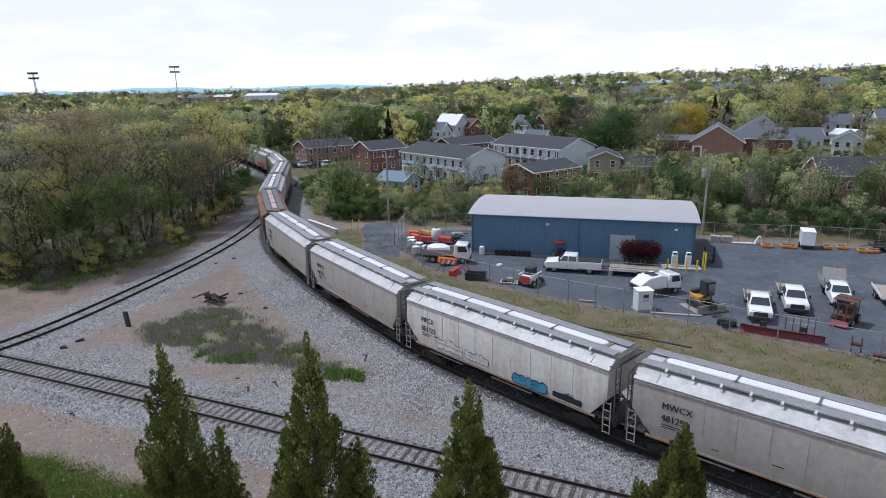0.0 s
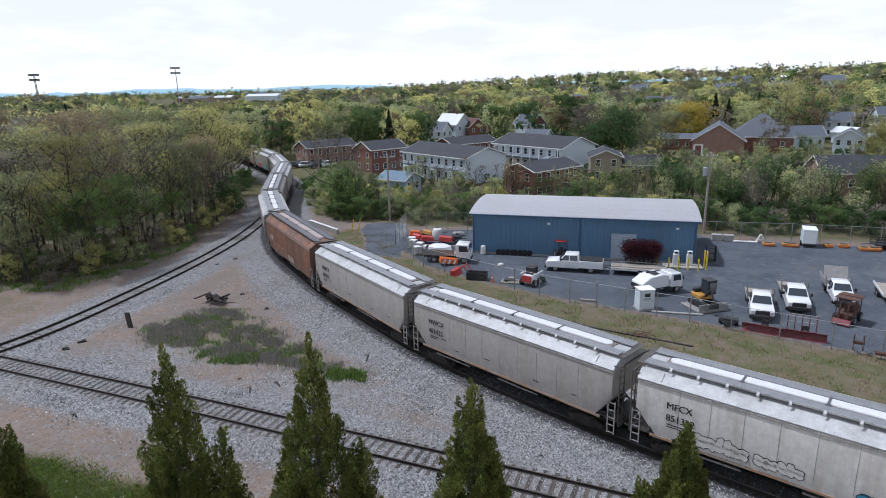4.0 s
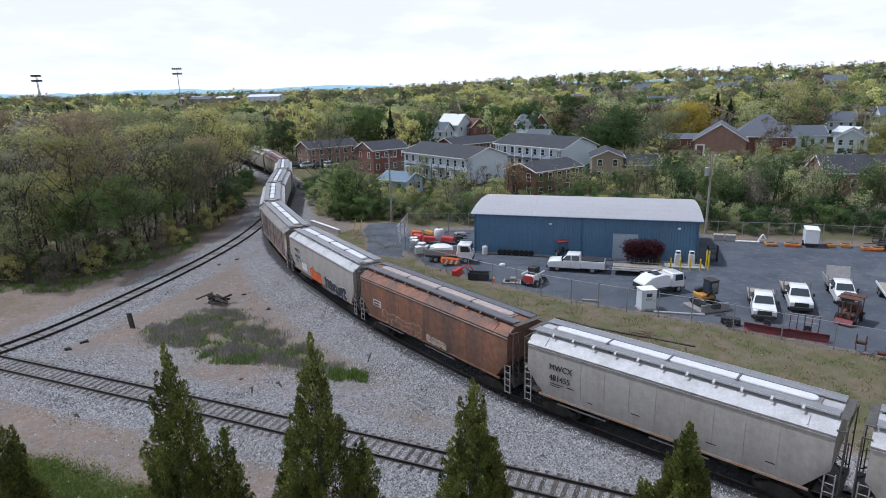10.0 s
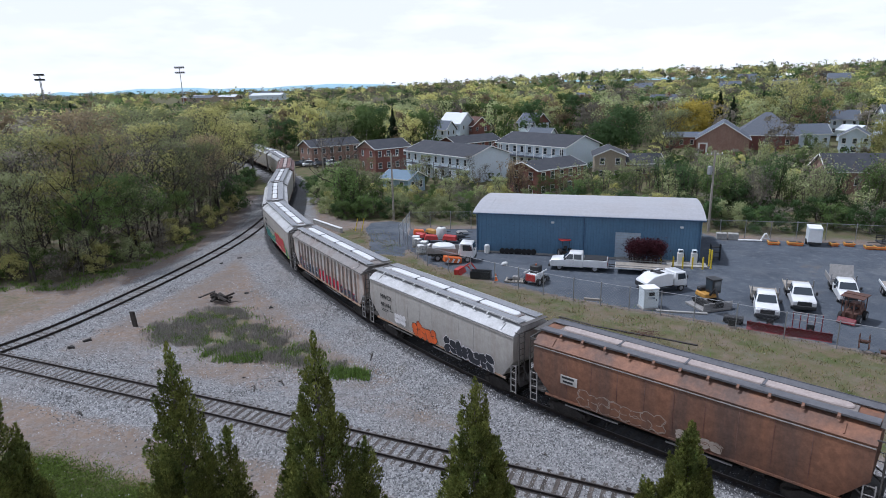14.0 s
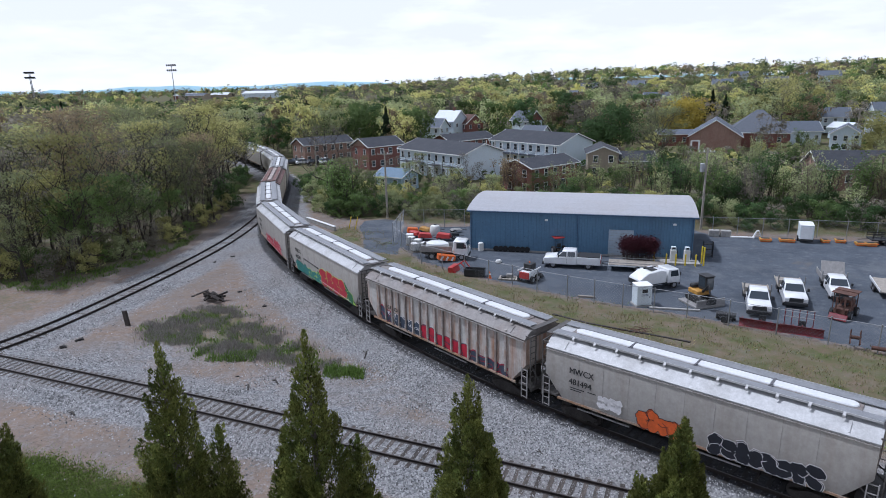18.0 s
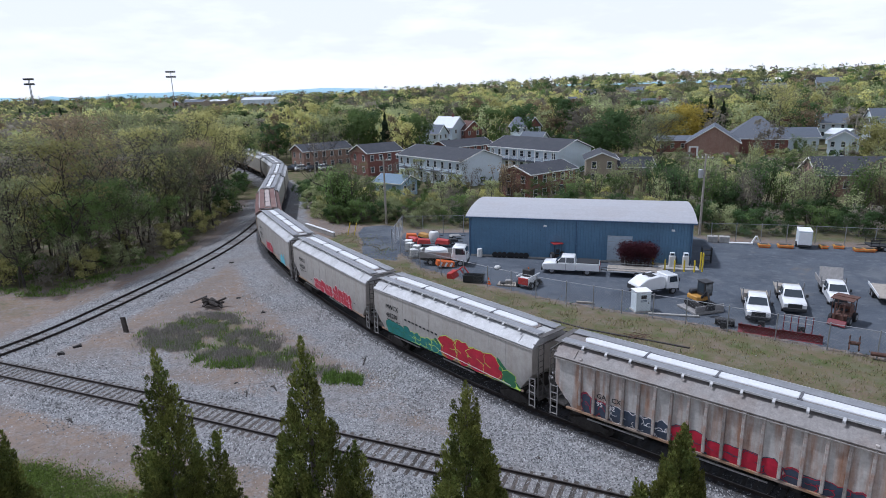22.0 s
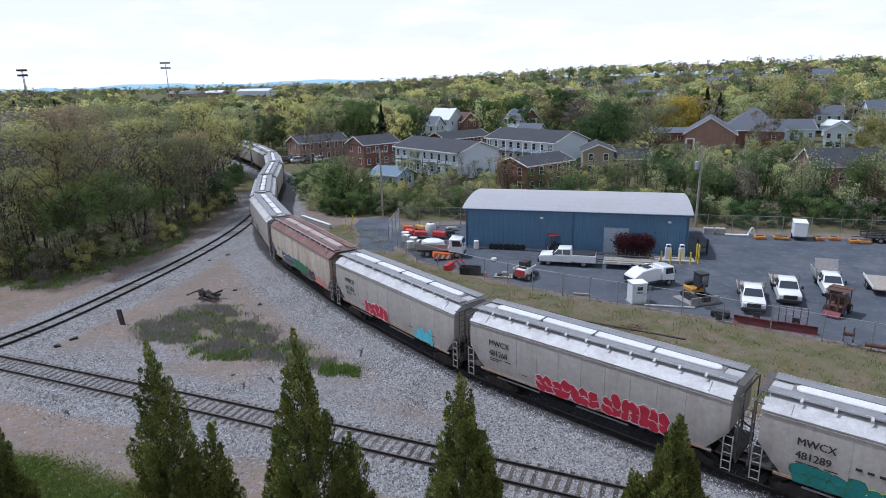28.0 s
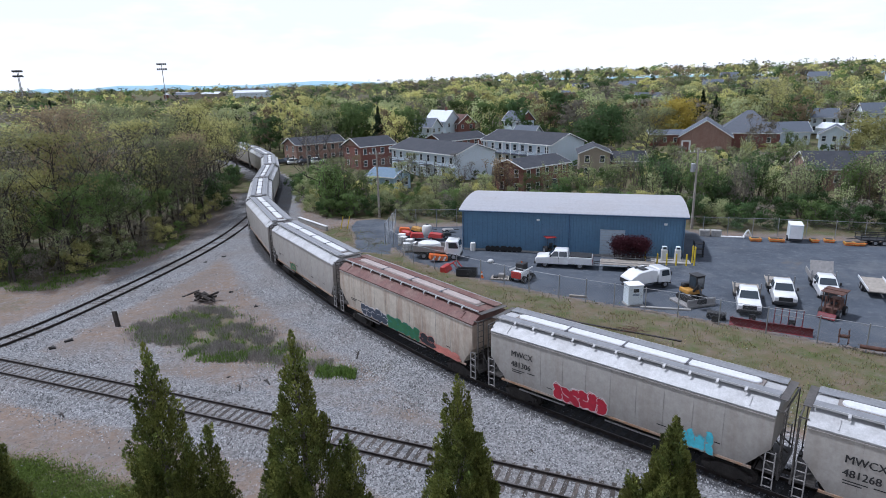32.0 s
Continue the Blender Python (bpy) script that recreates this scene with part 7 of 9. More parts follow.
def leaf_mesh(name, centres, size, mat, seed, droop=0.0, aspect=0.6, outward=None, loose=0.55, tones=None):
    """Many small bent leaf clumps, two triangles each; given outward, they lie on the skin of their clump."""
    r = np.random.default_rng(seed)
    n = len(centres)
    a = r.normal(size=(n, 3))
    a /= np.linalg.norm(a, axis=1)[:, None]
    a[:, 2] = a[:, 2] * 0.7 - droop
    if outward is not None:
        o = outward / (np.linalg.norm(outward, axis=1)[:, None] + 1e-9) + r.normal(size=(n, 3)) * loose
        a = np.cross(o, a)
        a /= np.linalg.norm(a, axis=1)[:, None] + 1e-9
        b = np.cross(o, a)
    else:
        b = np.cross(a, r.normal(size=(n, 3)))
    b /= np.linalg.norm(b, axis=1)[:, None] + 1e-9
    s = np.asarray(size).reshape(-1, 1) * r.uniform(0.55, 1.35, (n, 1))
    c = np.asarray(centres)
    v = np.stack([c - a * s, c + b * s * aspect, c + a * s, c - b * s * aspect], 1)
    v[:, 1] += r.normal(size=(n, 3)) * s * 0.25
    me = bpy.data.meshes.new(name)
    me.vertices.add(4 * n)
    me.vertices.foreach_set("co", v.astype(np.float32).reshape(-1))
    me.loops.add(4 * n)
    me.loops.foreach_set("vertex_index", np.arange(4 * n, dtype=np.int32))
    me.polygons.add(n)
    me.polygons.foreach_set("loop_start", np.arange(0, 4 * n, 4, dtype=np.int32))
    me.polygons.foreach_set("loop_total", np.full(n, 4, dtype=np.int32))
    me.materials.append(mat)
    if tones is not None:
        me.attributes.new("tone", "FLOAT", "POINT").data.foreach_set("value", np.repeat(tones, 4).astype(np.float32))
    me.update(calc_edges=True)
    return me


def tree_meshes(seed, height, spread, n_leaf, leaf, mat, bark, trunk_frac=0.28, limbs=9, twigs=6, upright=0.5, fill=0.35, loose=0.34):
    """Trunk with limbs and twigs, and a crown of leaf clumps round the twig ends with gaps between."""
    r = random.Random(seed)
    b = Build()
    ends = []
    tr = height * 0.0095 + 0.03
    p = Vector((0, 0, -0.3))
    trunk = [p]
    for k in range(5):
        p = p + Vector((r.uniform(-0.03, 0.03) * height, r.uniform(-0.03, 0.03) * height, height * 0.17))
        trunk.append(p)
    for k in range(5):
        b.tube(trunk[k], trunk[k + 1], tr * (1 - k * 0.17), tr * (1 - (k + 1) * 0.17), n=6, caps=False)
    for k in range(limbs):
        f = trunk_frac + (0.82 - trunk_frac) * (k + r.random() * 0.6) / limbs
        i = min(4, int(f / 0.17))
        base = trunk[i].lerp(trunk[i + 1], min(1, f / 0.17 - i))
        ang = k * 2.4 + r.uniform(-0.5, 0.5)
        out = spread * (1.0 - 0.55 * max(0, f - 0.35)) * r.uniform(0.7, 1.05)
        tip = base + Vector((math.cos(ang) * out, math.sin(ang) * out, height * upright * r.uniform(0.25, 0.55)))
        tip.z = min(tip.z, height * 0.97)
        mid = base.lerp(tip, 0.5) + Vector((0, 0, -0.04 * height))
        lr = tr * 0.5 * (1.1 - f)
        b.tube(base, mid, lr + 0.02, lr * 0.7 + 0.02, n=5, caps=False)
        b.tube(mid, tip, lr * 0.7 + 0.02, 0.02, n=4, caps=False)
        ends.append(tip)
        if twigs:
            for j in range(twigs):
                q = mid.lerp(tip, r.uniform(-0.3, 0.95))
                e = q + Vector((r.uniform(-1, 1) * spread * 0.42, r.uniform(-1, 1) * spread * 0.42, r.uniform(0.03, 0.2) * height))
                e.z = min(e.z, height * 0.93)
                b.tube(q, e, 0.028 + lr * 0.15, 0.012, n=3, caps=False)
                ends.append(e)
                for _ in range(2 if twigs > 3 else 1):
                    e2 = e + Vector((r.uniform(-1, 1) * spread * 0.22, r.uniform(-1, 1) * spread * 0.22, r.uniform(0.0, 0.1) * height))
                    e2.z = min(e2.z, height * 0.96)
                    b.tube(q.lerp(e, 0.6), e2, 0.016, 0.008, n=3, caps=False)
                    ends.append(e2)
    top = trunk[-1] + Vector((0, 0, height * 0.12))
    b.tube(trunk[-1], top, tr * 0.15 + 0.02, 0.015, n=4, caps=False)
    ends.append(top)
    g = np.random.default_rng(seed)
    e = np.array([tuple(q) for q in ends])
    weight = g.gamma(0.9, 1.0, len(e))
    pick = g.choice(len(e), n_leaf, p=weight / weight.sum())
    off = g.normal(size=(n_leaf, 3)) * np.array([spread, spread, spread * 0.75]) * (0.075 + 0.07 * fill)
    c = e[pick] + off
    mid = np.array([0, 0, height * 0.55])
    out = off / (spread * (0.075 + 0.07 * fill)) * 0.6 + (c - mid) / spread * 0.9 + np.array([0, 0, 0.25])
    ok = c[:, 2] > height * trunk_frac * 0.6
    wood = b.mesh("trunk", bark, fix=False)
    return wood, leaf_mesh("crown", c[ok], leaf, mat, seed, outward=out[ok], loose=loose)


def thicket_meshes(seed, height, spread, n_leaf, leaf, mat, bark, stems=7):
    """Several thin stems from one root, each with steep twigs; a light haze of leaves along the twigs."""
    r = random.Random(seed)
    b = Build()
    ends = []
    for k in range(stems):
        a = k * 2.4 + r.uniform(-0.4, 0.4)
        h = height * r.uniform(0.65, 1.0)
        foot = Vector((math.cos(a) * 0.25 * spread * r.random(), math.sin(a) * 0.25 * spread * r.random(), -0.3))
        mid = foot + Vector((math.cos(a) * spread * 0.22, math.sin(a) * spread * 0.22, h * 0.5))
        tip = mid + Vector((math.cos(a) * spread * r.uniform(0.1, 0.4), math.sin(a) * spread * r.uniform(0.1, 0.4), h * 0.5))
        b.tube(foot, mid, 0.075, 0.05, n=4, caps=False)
        b.tube(mid, tip, 0.05, 0.014, n=3, caps=False)
        for j in range(8):
            q = foot.lerp(mid, r.uniform(0.45, 1.0)) if j < 3 else mid.lerp(tip, r.uniform(0.0, 0.9))
            e = q + Vector((r.uniform(-1, 1) * spread * 0.4, r.uniform(-1, 1) * spread * 0.4, r.uniform(0.08, 0.24) * height))
            b.tube(q, e, 0.026, 0.012, n=3, caps=False)
            ends.append((q, e))
    g = np.random.default_rng(seed)
    qa, qb = np.array([tuple(q) for q, _ in ends]), np.array([tuple(e) for _, e in ends])
    pick = g.integers(0, len(ends), n_leaf)
    u = g.uniform(0.3, 1.1, (n_leaf, 1))
    c = qa[pick] * (1 - u) + qb[pick] * u + g.normal(size=(n_leaf, 3)) * 0.22
    return b.mesh("trunk", bark, fix=False), leaf_mesh("crown", c, leaf, mat, seed, outward=c - np.array([0, 0, height * 0.45]))


def conifer_meshes(seed, height, spread, n, leaf, mat):
    g = np.random.default_rng(seed)
    u = g.random(n) ** 0.62
    z = height * (0.06 + 0.94 * (1 - u))
    layer = 1 + 0.28 * np.sin(z * 5.5 / height * 6.28)
    rad = spread * u * layer * np.sqrt(g.random(n)) * 1.0
    ang = g.random(n) * 6.283
    c = np.stack([rad * np.cos(ang), rad * np.sin(ang), z - 0.15 * rad], 1)
    b = Build().tube((0, 0, -0.3), (0, 0, height * 0.9), 0.16, 0.03, n=6, caps=False)
    return b.mesh("trunk", M["bark_dark"], fix=False), leaf_mesh("crown", c, leaf, mat, seed, droop=0.3)


PROTO = {}


def plant(kind, x, y, scale, turn, z=None, label=None, group=""):
    wood, crown, lab, cat = PROTO[kind]
    zz = float(ground_z(np.array([x]), np.array([y]))[0]) if z is None else z
    t = new("tree" if cat == "tree" else "bush")
    t.matrix_basis = Matrix.LocRotScale((x, y, zz), Euler((0, 0, turn)), (scale, scale, scale * random.uniform(0.92, 1.1)))
    tagged(t, label or lab, cat, group)
    part("trunk", wood, None, t)
    part("crown", crown, None, t)
    return t


def make_protos():
    k = 0
    for col, lab in (("olive", "tall budding tree with sparse olive spring leaves"), ("yellow", "tall tree in yellow-green spring leaf"),
                     ("green", "broad tree in fresh green leaf"), ("grey", "tall bare grey tree just budding"), ("rust", "tree with rust-brown spring buds"),
                     ("dark", "dense dark green tree"), ("gold", "rounded golden-yellow tree in full leaf")):
        for v in range(3):
            k += 1
            n = {"olive": 2600, "yellow": 2600, "green": 4600, "grey": 800, "rust": 2000, "dark": 5200, "gold": 4200}[col]
            bark = M["bark"] if v % 2 else M["bark_dark"]
            PROTO[(col, v)] = (*tree_meshes(100 + k, 15.0, 4.2 + 0.7 * v, n, 0.14, LEAVES[col], bark, limbs=9 + v, upright=0.62), lab, "tree")
            PROTO[("far_" + col, v)] = (*tree_meshes(300 + k, 13.0, 4.6, max(620, n // 4), 0.36, LEAVES[col], bark, limbs=9, twigs=3, fill=0.75, trunk_frac=0.16, loose=0.28), lab, "tree")
    for v, col in enumerate(("green", "olive", "yellow", "grey", "dark", "dark")):
        PROTO[("bush", v)] = (*tree_meshes(500 + v, 4.5, 2.6, 1900 if col != "grey" else 700, 0.15, LEAVES[col], M["bark"], trunk_frac=0.02, limbs=9, twigs=3, fill=0.8), "scrubby bush in spring leaf", "bush")
    for v, (col, n) in enumerate((("olive", 900), ("grey", 500), ("rust", 700), ("green", 1500), ("olive", 500), ("dark", 1300))):
        PROTO[("thicket", v)] = (*thicket_meshes(600 + v, 7.0, 2.3, n, 0.13, LEAVES[col], M["bark_twig"] if v != 5 else M["bark_dark"]), "clump of thin upright saplings with sparse spring leaves", "bush")
    for v, col in enumerate(("olive", "green", "dark", "yellow", "grey")):
        PROTO[("low_bush", v)] = (*tree_meshes(650 + v, 4.0, 2.4, 420, 0.27, LEAVES[col], M["bark"], trunk_frac=0.02, limbs=6, twigs=1, fill=0.9), "low bush in spring leaf", "bush")
    for v, col in enumerate(("gold", "dark", "yellow", "green")):
        PROTO[("dome", v)] = (*tree_meshes(680 + v, 11.0, 5.6, 3400, 0.30, LEAVES[col], M["bark_dark"], trunk_frac=0.1, limbs=16, twigs=5, upright=0.3, fill=1.3, loose=0.25), "dense rounded tree in full leaf", "tree")
    PROTO[("fan", 0)] = (*tree_meshes(690, 18.0, 9.0, 3000, 0.25, LEAVES["yellow"], M["bark"], trunk_frac=0.12, limbs=18, twigs=6, upright=0.75, fill=0.5), "large tree whose limbs fan out, in yellow bud", "tree")
    for v in range(2):
        PROTO[("pine", v)] = (*conifer_meshes(700 + v, 14.0, 3.0, 2400, 0.35, LEAVES["conifer"]), "dark evergreen conifer", "tree")


make_protos()


MASS = {}


def vista(x, y, z, height, scale):
    """Low growth in the shallow dip that opens the view to the far warehouses."""
    a, d = math.degrees(math.atan2(x, y)), math.hypot(x, y)
    if -25 < a < -13.5 and d > 110:
        return min(scale, max(0.22, (17.6 - 0.0165 * d - z) / height))
    return scale


def join_later(kind, x, y, scale, turn):
    """Keeps a far tree for the joined masses."""
    zz = float(ground_z(np.array([x]), np.array([y]))[0])
    scale = vista(x, y, zz, 14.0, scale)
    m = Matrix.LocRotScale((x, y, zz), Euler((0, 0, turn)), (scale, scale, scale * random.uniform(0.92, 1.1)))
    for me in PROTO[kind][:2]:
        MASS.setdefault(me.materials[0].name, []).append((me, m))


def join_masses():
    for name, items in MASS.items():
        co, quads, base, tones = [], [], 0, []
        g = np.random.default_rng(len(items))
        for me, m in items:
            v = np.empty(len(me.vertices) * 3, np.float32)
            me.vertices.foreach_get("co", v)
            a = np.array(m)
            v = v.reshape(-1, 3) @ a[:3, :3].T + a[:3, 3]
            q = np.empty(len(me.loops), np.int32)
            me.loops.foreach_get("vertex_index", q)
            co.append(v)
            tones.append(np.full(len(v), g.uniform(-0.34, 0.34), np.float32))
            quads.append(q + base)
            base += len(v)
        co, quads = np.concatenate(co), np.concatenate(quads)
        me = bpy.data.meshes.new("town_trees")
        me.vertices.add(len(co))
        me.vertices.foreach_set("co", co.astype(np.float32).reshape(-1))
        me.loops.add(len(quads))
        me.loops.foreach_set("vertex_index", quads)
        n = len(quads) // 4
        me.polygons.add(n)
        me.polygons.foreach_set("loop_start", np.arange(0, 4 * n, 4, dtype=np.int32))
        me.polygons.foreach_set("loop_total", np.full(n, 4, dtype=np.int32))
        me.materials.append(items[0][0].materials[0])
        me.attributes.new("tone", "FLOAT", "POINT").data.foreach_set("value", np.concatenate(tones))
        me.update(calc_edges=True)
        tagged(new("town_trees", me), "mixed spring trees between the houses of the town", "trees", kind="stuff")


def scatter(poly, n, kinds, smin, smax, seed, gap=2.5, keep=None, group="", mass=False):
    r = random.Random(seed)
    xs, ys = [p[0] for p in poly], [p[1] for p in poly]
    done = []
    tries = 0
    while len(done) < n and tries < n * 40:
        tries += 1
        x, y = r.uniform(min(xs), max(xs)), r.uniform(min(ys), max(ys))
        if not inside(poly, np.array([x]), np.array([y]))[0]:
            continue
        if keep and not keep(x, y):
            continue
        if any((x - a) ** 2 + (y - b) ** 2 < gap * gap for a, b in done):
            continue
        done.append((x, y))
        if mass:
            join_later(r.choice(kinds), x, y, r.uniform(smin, smax), r.uniform(0, 6.28))
        else:
            plant(r.choice(kinds), x, y, r.uniform(smin, smax), r.uniform(0, 6.28), group=group)
    return done


WEST = [(c, v) for c in ("olive", "yellow", "yellow", "grey", "olive", "grey", "rust", "olive") for v in range(3)]
TOWN = [("far_" + c, v) for c in ("olive", "yellow", "rust", "grey", "green", "dark", "olive", "yellow") for v in range(3)] + [("pine", 0)]
SCRUB = [("bush", 0), ("bush", 1), ("bush", 2), ("bush", 3), ("bush", 1), ("bush", 4), ("bush", 0)]
DARK_SCRUB = [("bush", 4), ("bush", 5), ("bush", 1), ("bush", 4), ("bush", 0), ("bush", 3)]
random.seed(5)
burgundy_load()


def clear_of_houses(x, y):
    """Keeps scrub and trees off the houses, the lane and the tracks."""
    for hx, hy, rad in HOUSE_SPOTS:
        if (x - hx) ** 2 + (y - hy) ** 2 < rad * rad:
            return False
    return MAIN.distance(np.array([x]), np.array([y]))[0] > 7 and LEFT.distance(np.array([x]), np.array([y]))[0] > 5 and not inside(LANE, np.array([x]), np.array([y]))[0]


# woods west of the branch track
scatter([(-42, 62), (-38.5, 66), (-36.5, 73), (-34.5, 80), (-35.5, 97), (-40, 112), (-46, 130), (-58, 150), (-75, 150), (-70, 110), (-64, 80), (-62, 65)], 74, WEST, 0.66, 1.08, 1, gap=4.3, group="woods beside the branch track")
scatter([(-62, 64), (-64, 80), (-75, 150), (-120, 160), (-130, 75)], 95, [("far_" + c, v) for c, v in WEST], 0.9, 1.15, 2, gap=5.5, mass=True)
scatter([(-60, 61), (-44, 60), (-39.5, 61.5), (-35.5, 72), (-33.2, 81), (-34.5, 97), (-38.5, 97), (-38, 80), (-42, 66), (-60, 66)], 26, [("bush", 0), ("bush", 1), ("bush", 2), ("bush", 3)], 0.35, 0.7, 3, gap=2.4, group="scrub at the edge of the woods")
scatter([(-60, 61.5), (-44, 61), (-39.8, 63), (-36, 73), (-34.3, 82), (-35.4, 96), (-42, 96), (-43, 80), (-47, 71), (-60, 71)], 34, [("grey", 0), ("olive", 0), ("yellow", 0), ("green", 0), ("olive", 1), ("green", 1)], 0.58, 0.86, 23, gap=2.2, group="saplings at the edge of the woods")
plant(("green", 1), -39.6, 67.2, 0.62, 0.6, label="bright green leafy tree at the edge of the woods", group="woods beside the branch track")
plant(("green", 2), -38.0, 70.0, 0.66, 2.6, label="bright green leafy tree at the edge of the woods", group="woods beside the branch track")
plant(("yellow", 2), -36.6, 104.0, 0.84, 1.6, label="spreading yellow-green tree beside the railway bend", group="woods beside the branch track")
plant(("bush", 4), -35.6, 98.0, 1.15, 0.3, label="dark shrub beside the railway bend", group="scrub at the edge of the woods")
scatter([(-60, 61), (-44, 60.5), (-39.5, 62), (-35.5, 72), (-33.8, 81), (-34.8, 97), (-41, 97), (-43, 80), (-47, 70), (-60, 70)], 48, [("green", 1), ("yellow", 1), ("olive", 0), ("green", 0), ("olive", 1), ("bush", 0), ("bush", 0)], 0.30, 0.46, 13, gap=1.9, group="saplings at the edge of the woods")
# scrub behind the yard
scatter([(-21, 98), (-17, 90), (-11.5, 87.6), (-3, 86.6), (33, 85), (33, 92), (14, 97), (-20, 106)], 110, SCRUB, 0.42, 0.72, 4, gap=1.7, keep=clear_of_houses, group="scrub behind the yard")
scatter([(-26, 104), (-16, 100), (14, 98), (34, 96), (36, 112), (10, 118), (-26, 130)], 50, SCRUB, 0.3, 0.5, 5, gap=2.4, keep=clear_of_houses, mass=True)
scatter([(33, 83), (38, 77.5), (60, 70.5), (112, 57), (114, 64), (62, 77), (34, 88)], 95, DARK_SCRUB, 0.42, 0.85, 7, gap=1.5, keep=clear_of_houses, group="scrub behind the yard")
scatter([(33.5, 86), (60, 76), (112, 62), (120, 80), (66, 94), (36, 104)], 115, [("thicket", k) for k in (0, 5, 0, 5, 3, 4, 0, 1, 5)], 0.8, 1.2, 6, gap=2.2, keep=clear_of_houses, mass=True)
scatter([(50, 82), (112, 64), (122, 92), (60, 100)], 40, [("thicket", 1), ("thicket", 2), ("thicket", 4)], 0.85, 1.15, 46, gap=2.6, keep=clear_of_houses, mass=True)
scatter([(40, 112), (60, 116), (110, 105), (118, 128), (92, 146), (60, 150), (44, 134)], 70, [("thicket", 0), ("thicket", 4), ("thicket", 3)], 0.5, 0.85, 16, gap=3.0, keep=clear_of_houses, mass=True)
scatter([(58, 112), (112, 108), (118, 148), (66, 152)], 70, [("low_bush", k) for k in range(5)], 0.5, 0.9, 27, gap=2.8, keep=clear_of_houses, mass=True)
scatter([(22, 112), (60, 114), (64, 150), (44, 152), (28, 134)], 80, [("low_bush", k) for k in range(5)], 0.45, 0.8, 26, gap=2.8, keep=clear_of_houses, mass=True)
scatter([(-24, 96), (-8, 92), (30, 90), (34, 108), (-10, 124), (-28, 128)], 22, [("olive", 0), ("olive", 2), ("grey", 0), ("grey", 2), ("green", 1)], 0.28, 0.42, 8, gap=5, keep=clear_of_houses, mass=True)
plant(("grey", 2), -17.8, 95.5, 0.86, 0.4, label="dark bare tree with sparse buds")
plant(("olive", 1), -13.2, 93.0, 0.58, 0.4, label="slender tree with several stems and olive leaves")
plant(("grey", 2), -34.2, 90.0, 0.74, 1.4, label="dark bare tree with sparse buds")
def off_the_walls(x, y):
    return all((x - hx) ** 2 + (y - hy) ** 2 > rad * rad for hx, hy, rad in HOUSE_FEET) and MAIN.distance(np.array([x]), np.array([y]))[0] > 7


scatter([(50, 112), (112, 104), (120, 150), (100, 166), (74, 156), (56, 152)], 110, [("low_bush", k) for k in range(5)], 0.42, 0.75, 71, gap=2.4, keep=off_the_walls, mass=True)
scatter([(-12, 122), (8, 112), (36, 104), (50, 112), (56, 150), (30, 140), (4, 120), (-10, 134)], 80, [("low_bush", k) for k in range(5)], 0.3, 0.55, 72, gap=2.2, keep=off_the_walls, mass=True)
scatter([(66, 138), (112, 130), (118, 160), (78, 152)], 16, [("thicket", 0), ("thicket", 3), ("thicket", 4)], 0.6, 0.95, 73, gap=4.0, keep=off_the_walls, mass=True)
# saplings before the flats and brick houses
for x, y, k, sc in ((-9.3, 119.5, 1, 0.9), (-5.3, 116.5, 1, 0.8), (-2.0, 117.0, 4, 0.7), (1.7, 112.8, 4, 0.75), (5.5, 112.0, 1, 0.6), (10.7, 106.5, 2, 0.95), (12.2, 105.5, 2, 1.0), (13.6, 104.5, 2, 0.9), (19.6, 102.5, 0, 0.75),
                    (22.5, 103.5, 0, 0.85), (27.0, 104.0, 4, 0.9), (30.5, 103.0, 0, 0.9), (33.5, 106.0, 0, 1.0), (36.5, 108.5, 4, 0.95), (24.5, 99.5, 3, 0.6)):
    plant(("thicket", k), x, y, sc, x * 1.7, group="saplings before the houses")
# the bend: a tree before the tail of the train, shrubs along the east side of the line
plant(("yellow", 2), -43.5, 130.5, 0.80, 0.5, label="spreading yellow-green tree beside the railway bend", group="woods beside the branch track")
plant(("yellow", 1), -40.9, 129.2, 0.76, 1.9, label="spreading yellow-green tree beside the railway bend", group="woods beside the branch track")
plant(("green", 2), -42.6, 133.0, 0.78, 3.3, label="leafy tree beside the railway bend", group="woods beside the branch track")
plant(("olive", 2), -46.5, 134.5, 0.86, 2.5, label="spreading olive tree beside the railway bend", group="woods beside the branch track")
plant(("olive", 1), -50.5, 139.0, 0.9, 4.1, label="spreading olive tree beside the railway bend", group="woods beside the branch track")
for x, y, k, sc in ((-40.6, 124.0, 4, 0.75), (-39.0, 119.0, 4, 0.6), (-41.6, 128.0, 0, 0.7), (-38.4, 112.5, 1, 0.55), (-37.0, 107.0, 0, 0.5)):
    plant(("bush", k), x, y, sc, x, label="dark shrub beside the railway bend", group="scrub at the edge of the woods")
# the first two, dark, are added in place of a shadowed void
for x, y, k, sc in ((-25.0, 113.5, 5, 0.75), (-24.2, 109.5, 4, 0.7), (-22.2, 106.0, 0, 0.8), (-21.2, 102.2, 1, 0.75), (-19.8, 99.6, 0, 0.6), (-18.6, 104.5, 0, 0.9), (-21.5, 110.5, 1, 0.9), (-23.0, 117.0, 0, 0.8),
                    (-17.2, 93.6, 5, 0.45), (-15.4, 97.4, 4, 0.6), (-13.0, 96.0, 0, 0.7), (-18.0, 110.0, 2, 0.8)):
    plant(("bush", k), x, y, sc, x, label="leafy green shrub beside the main line", group="scrub beside the main line")
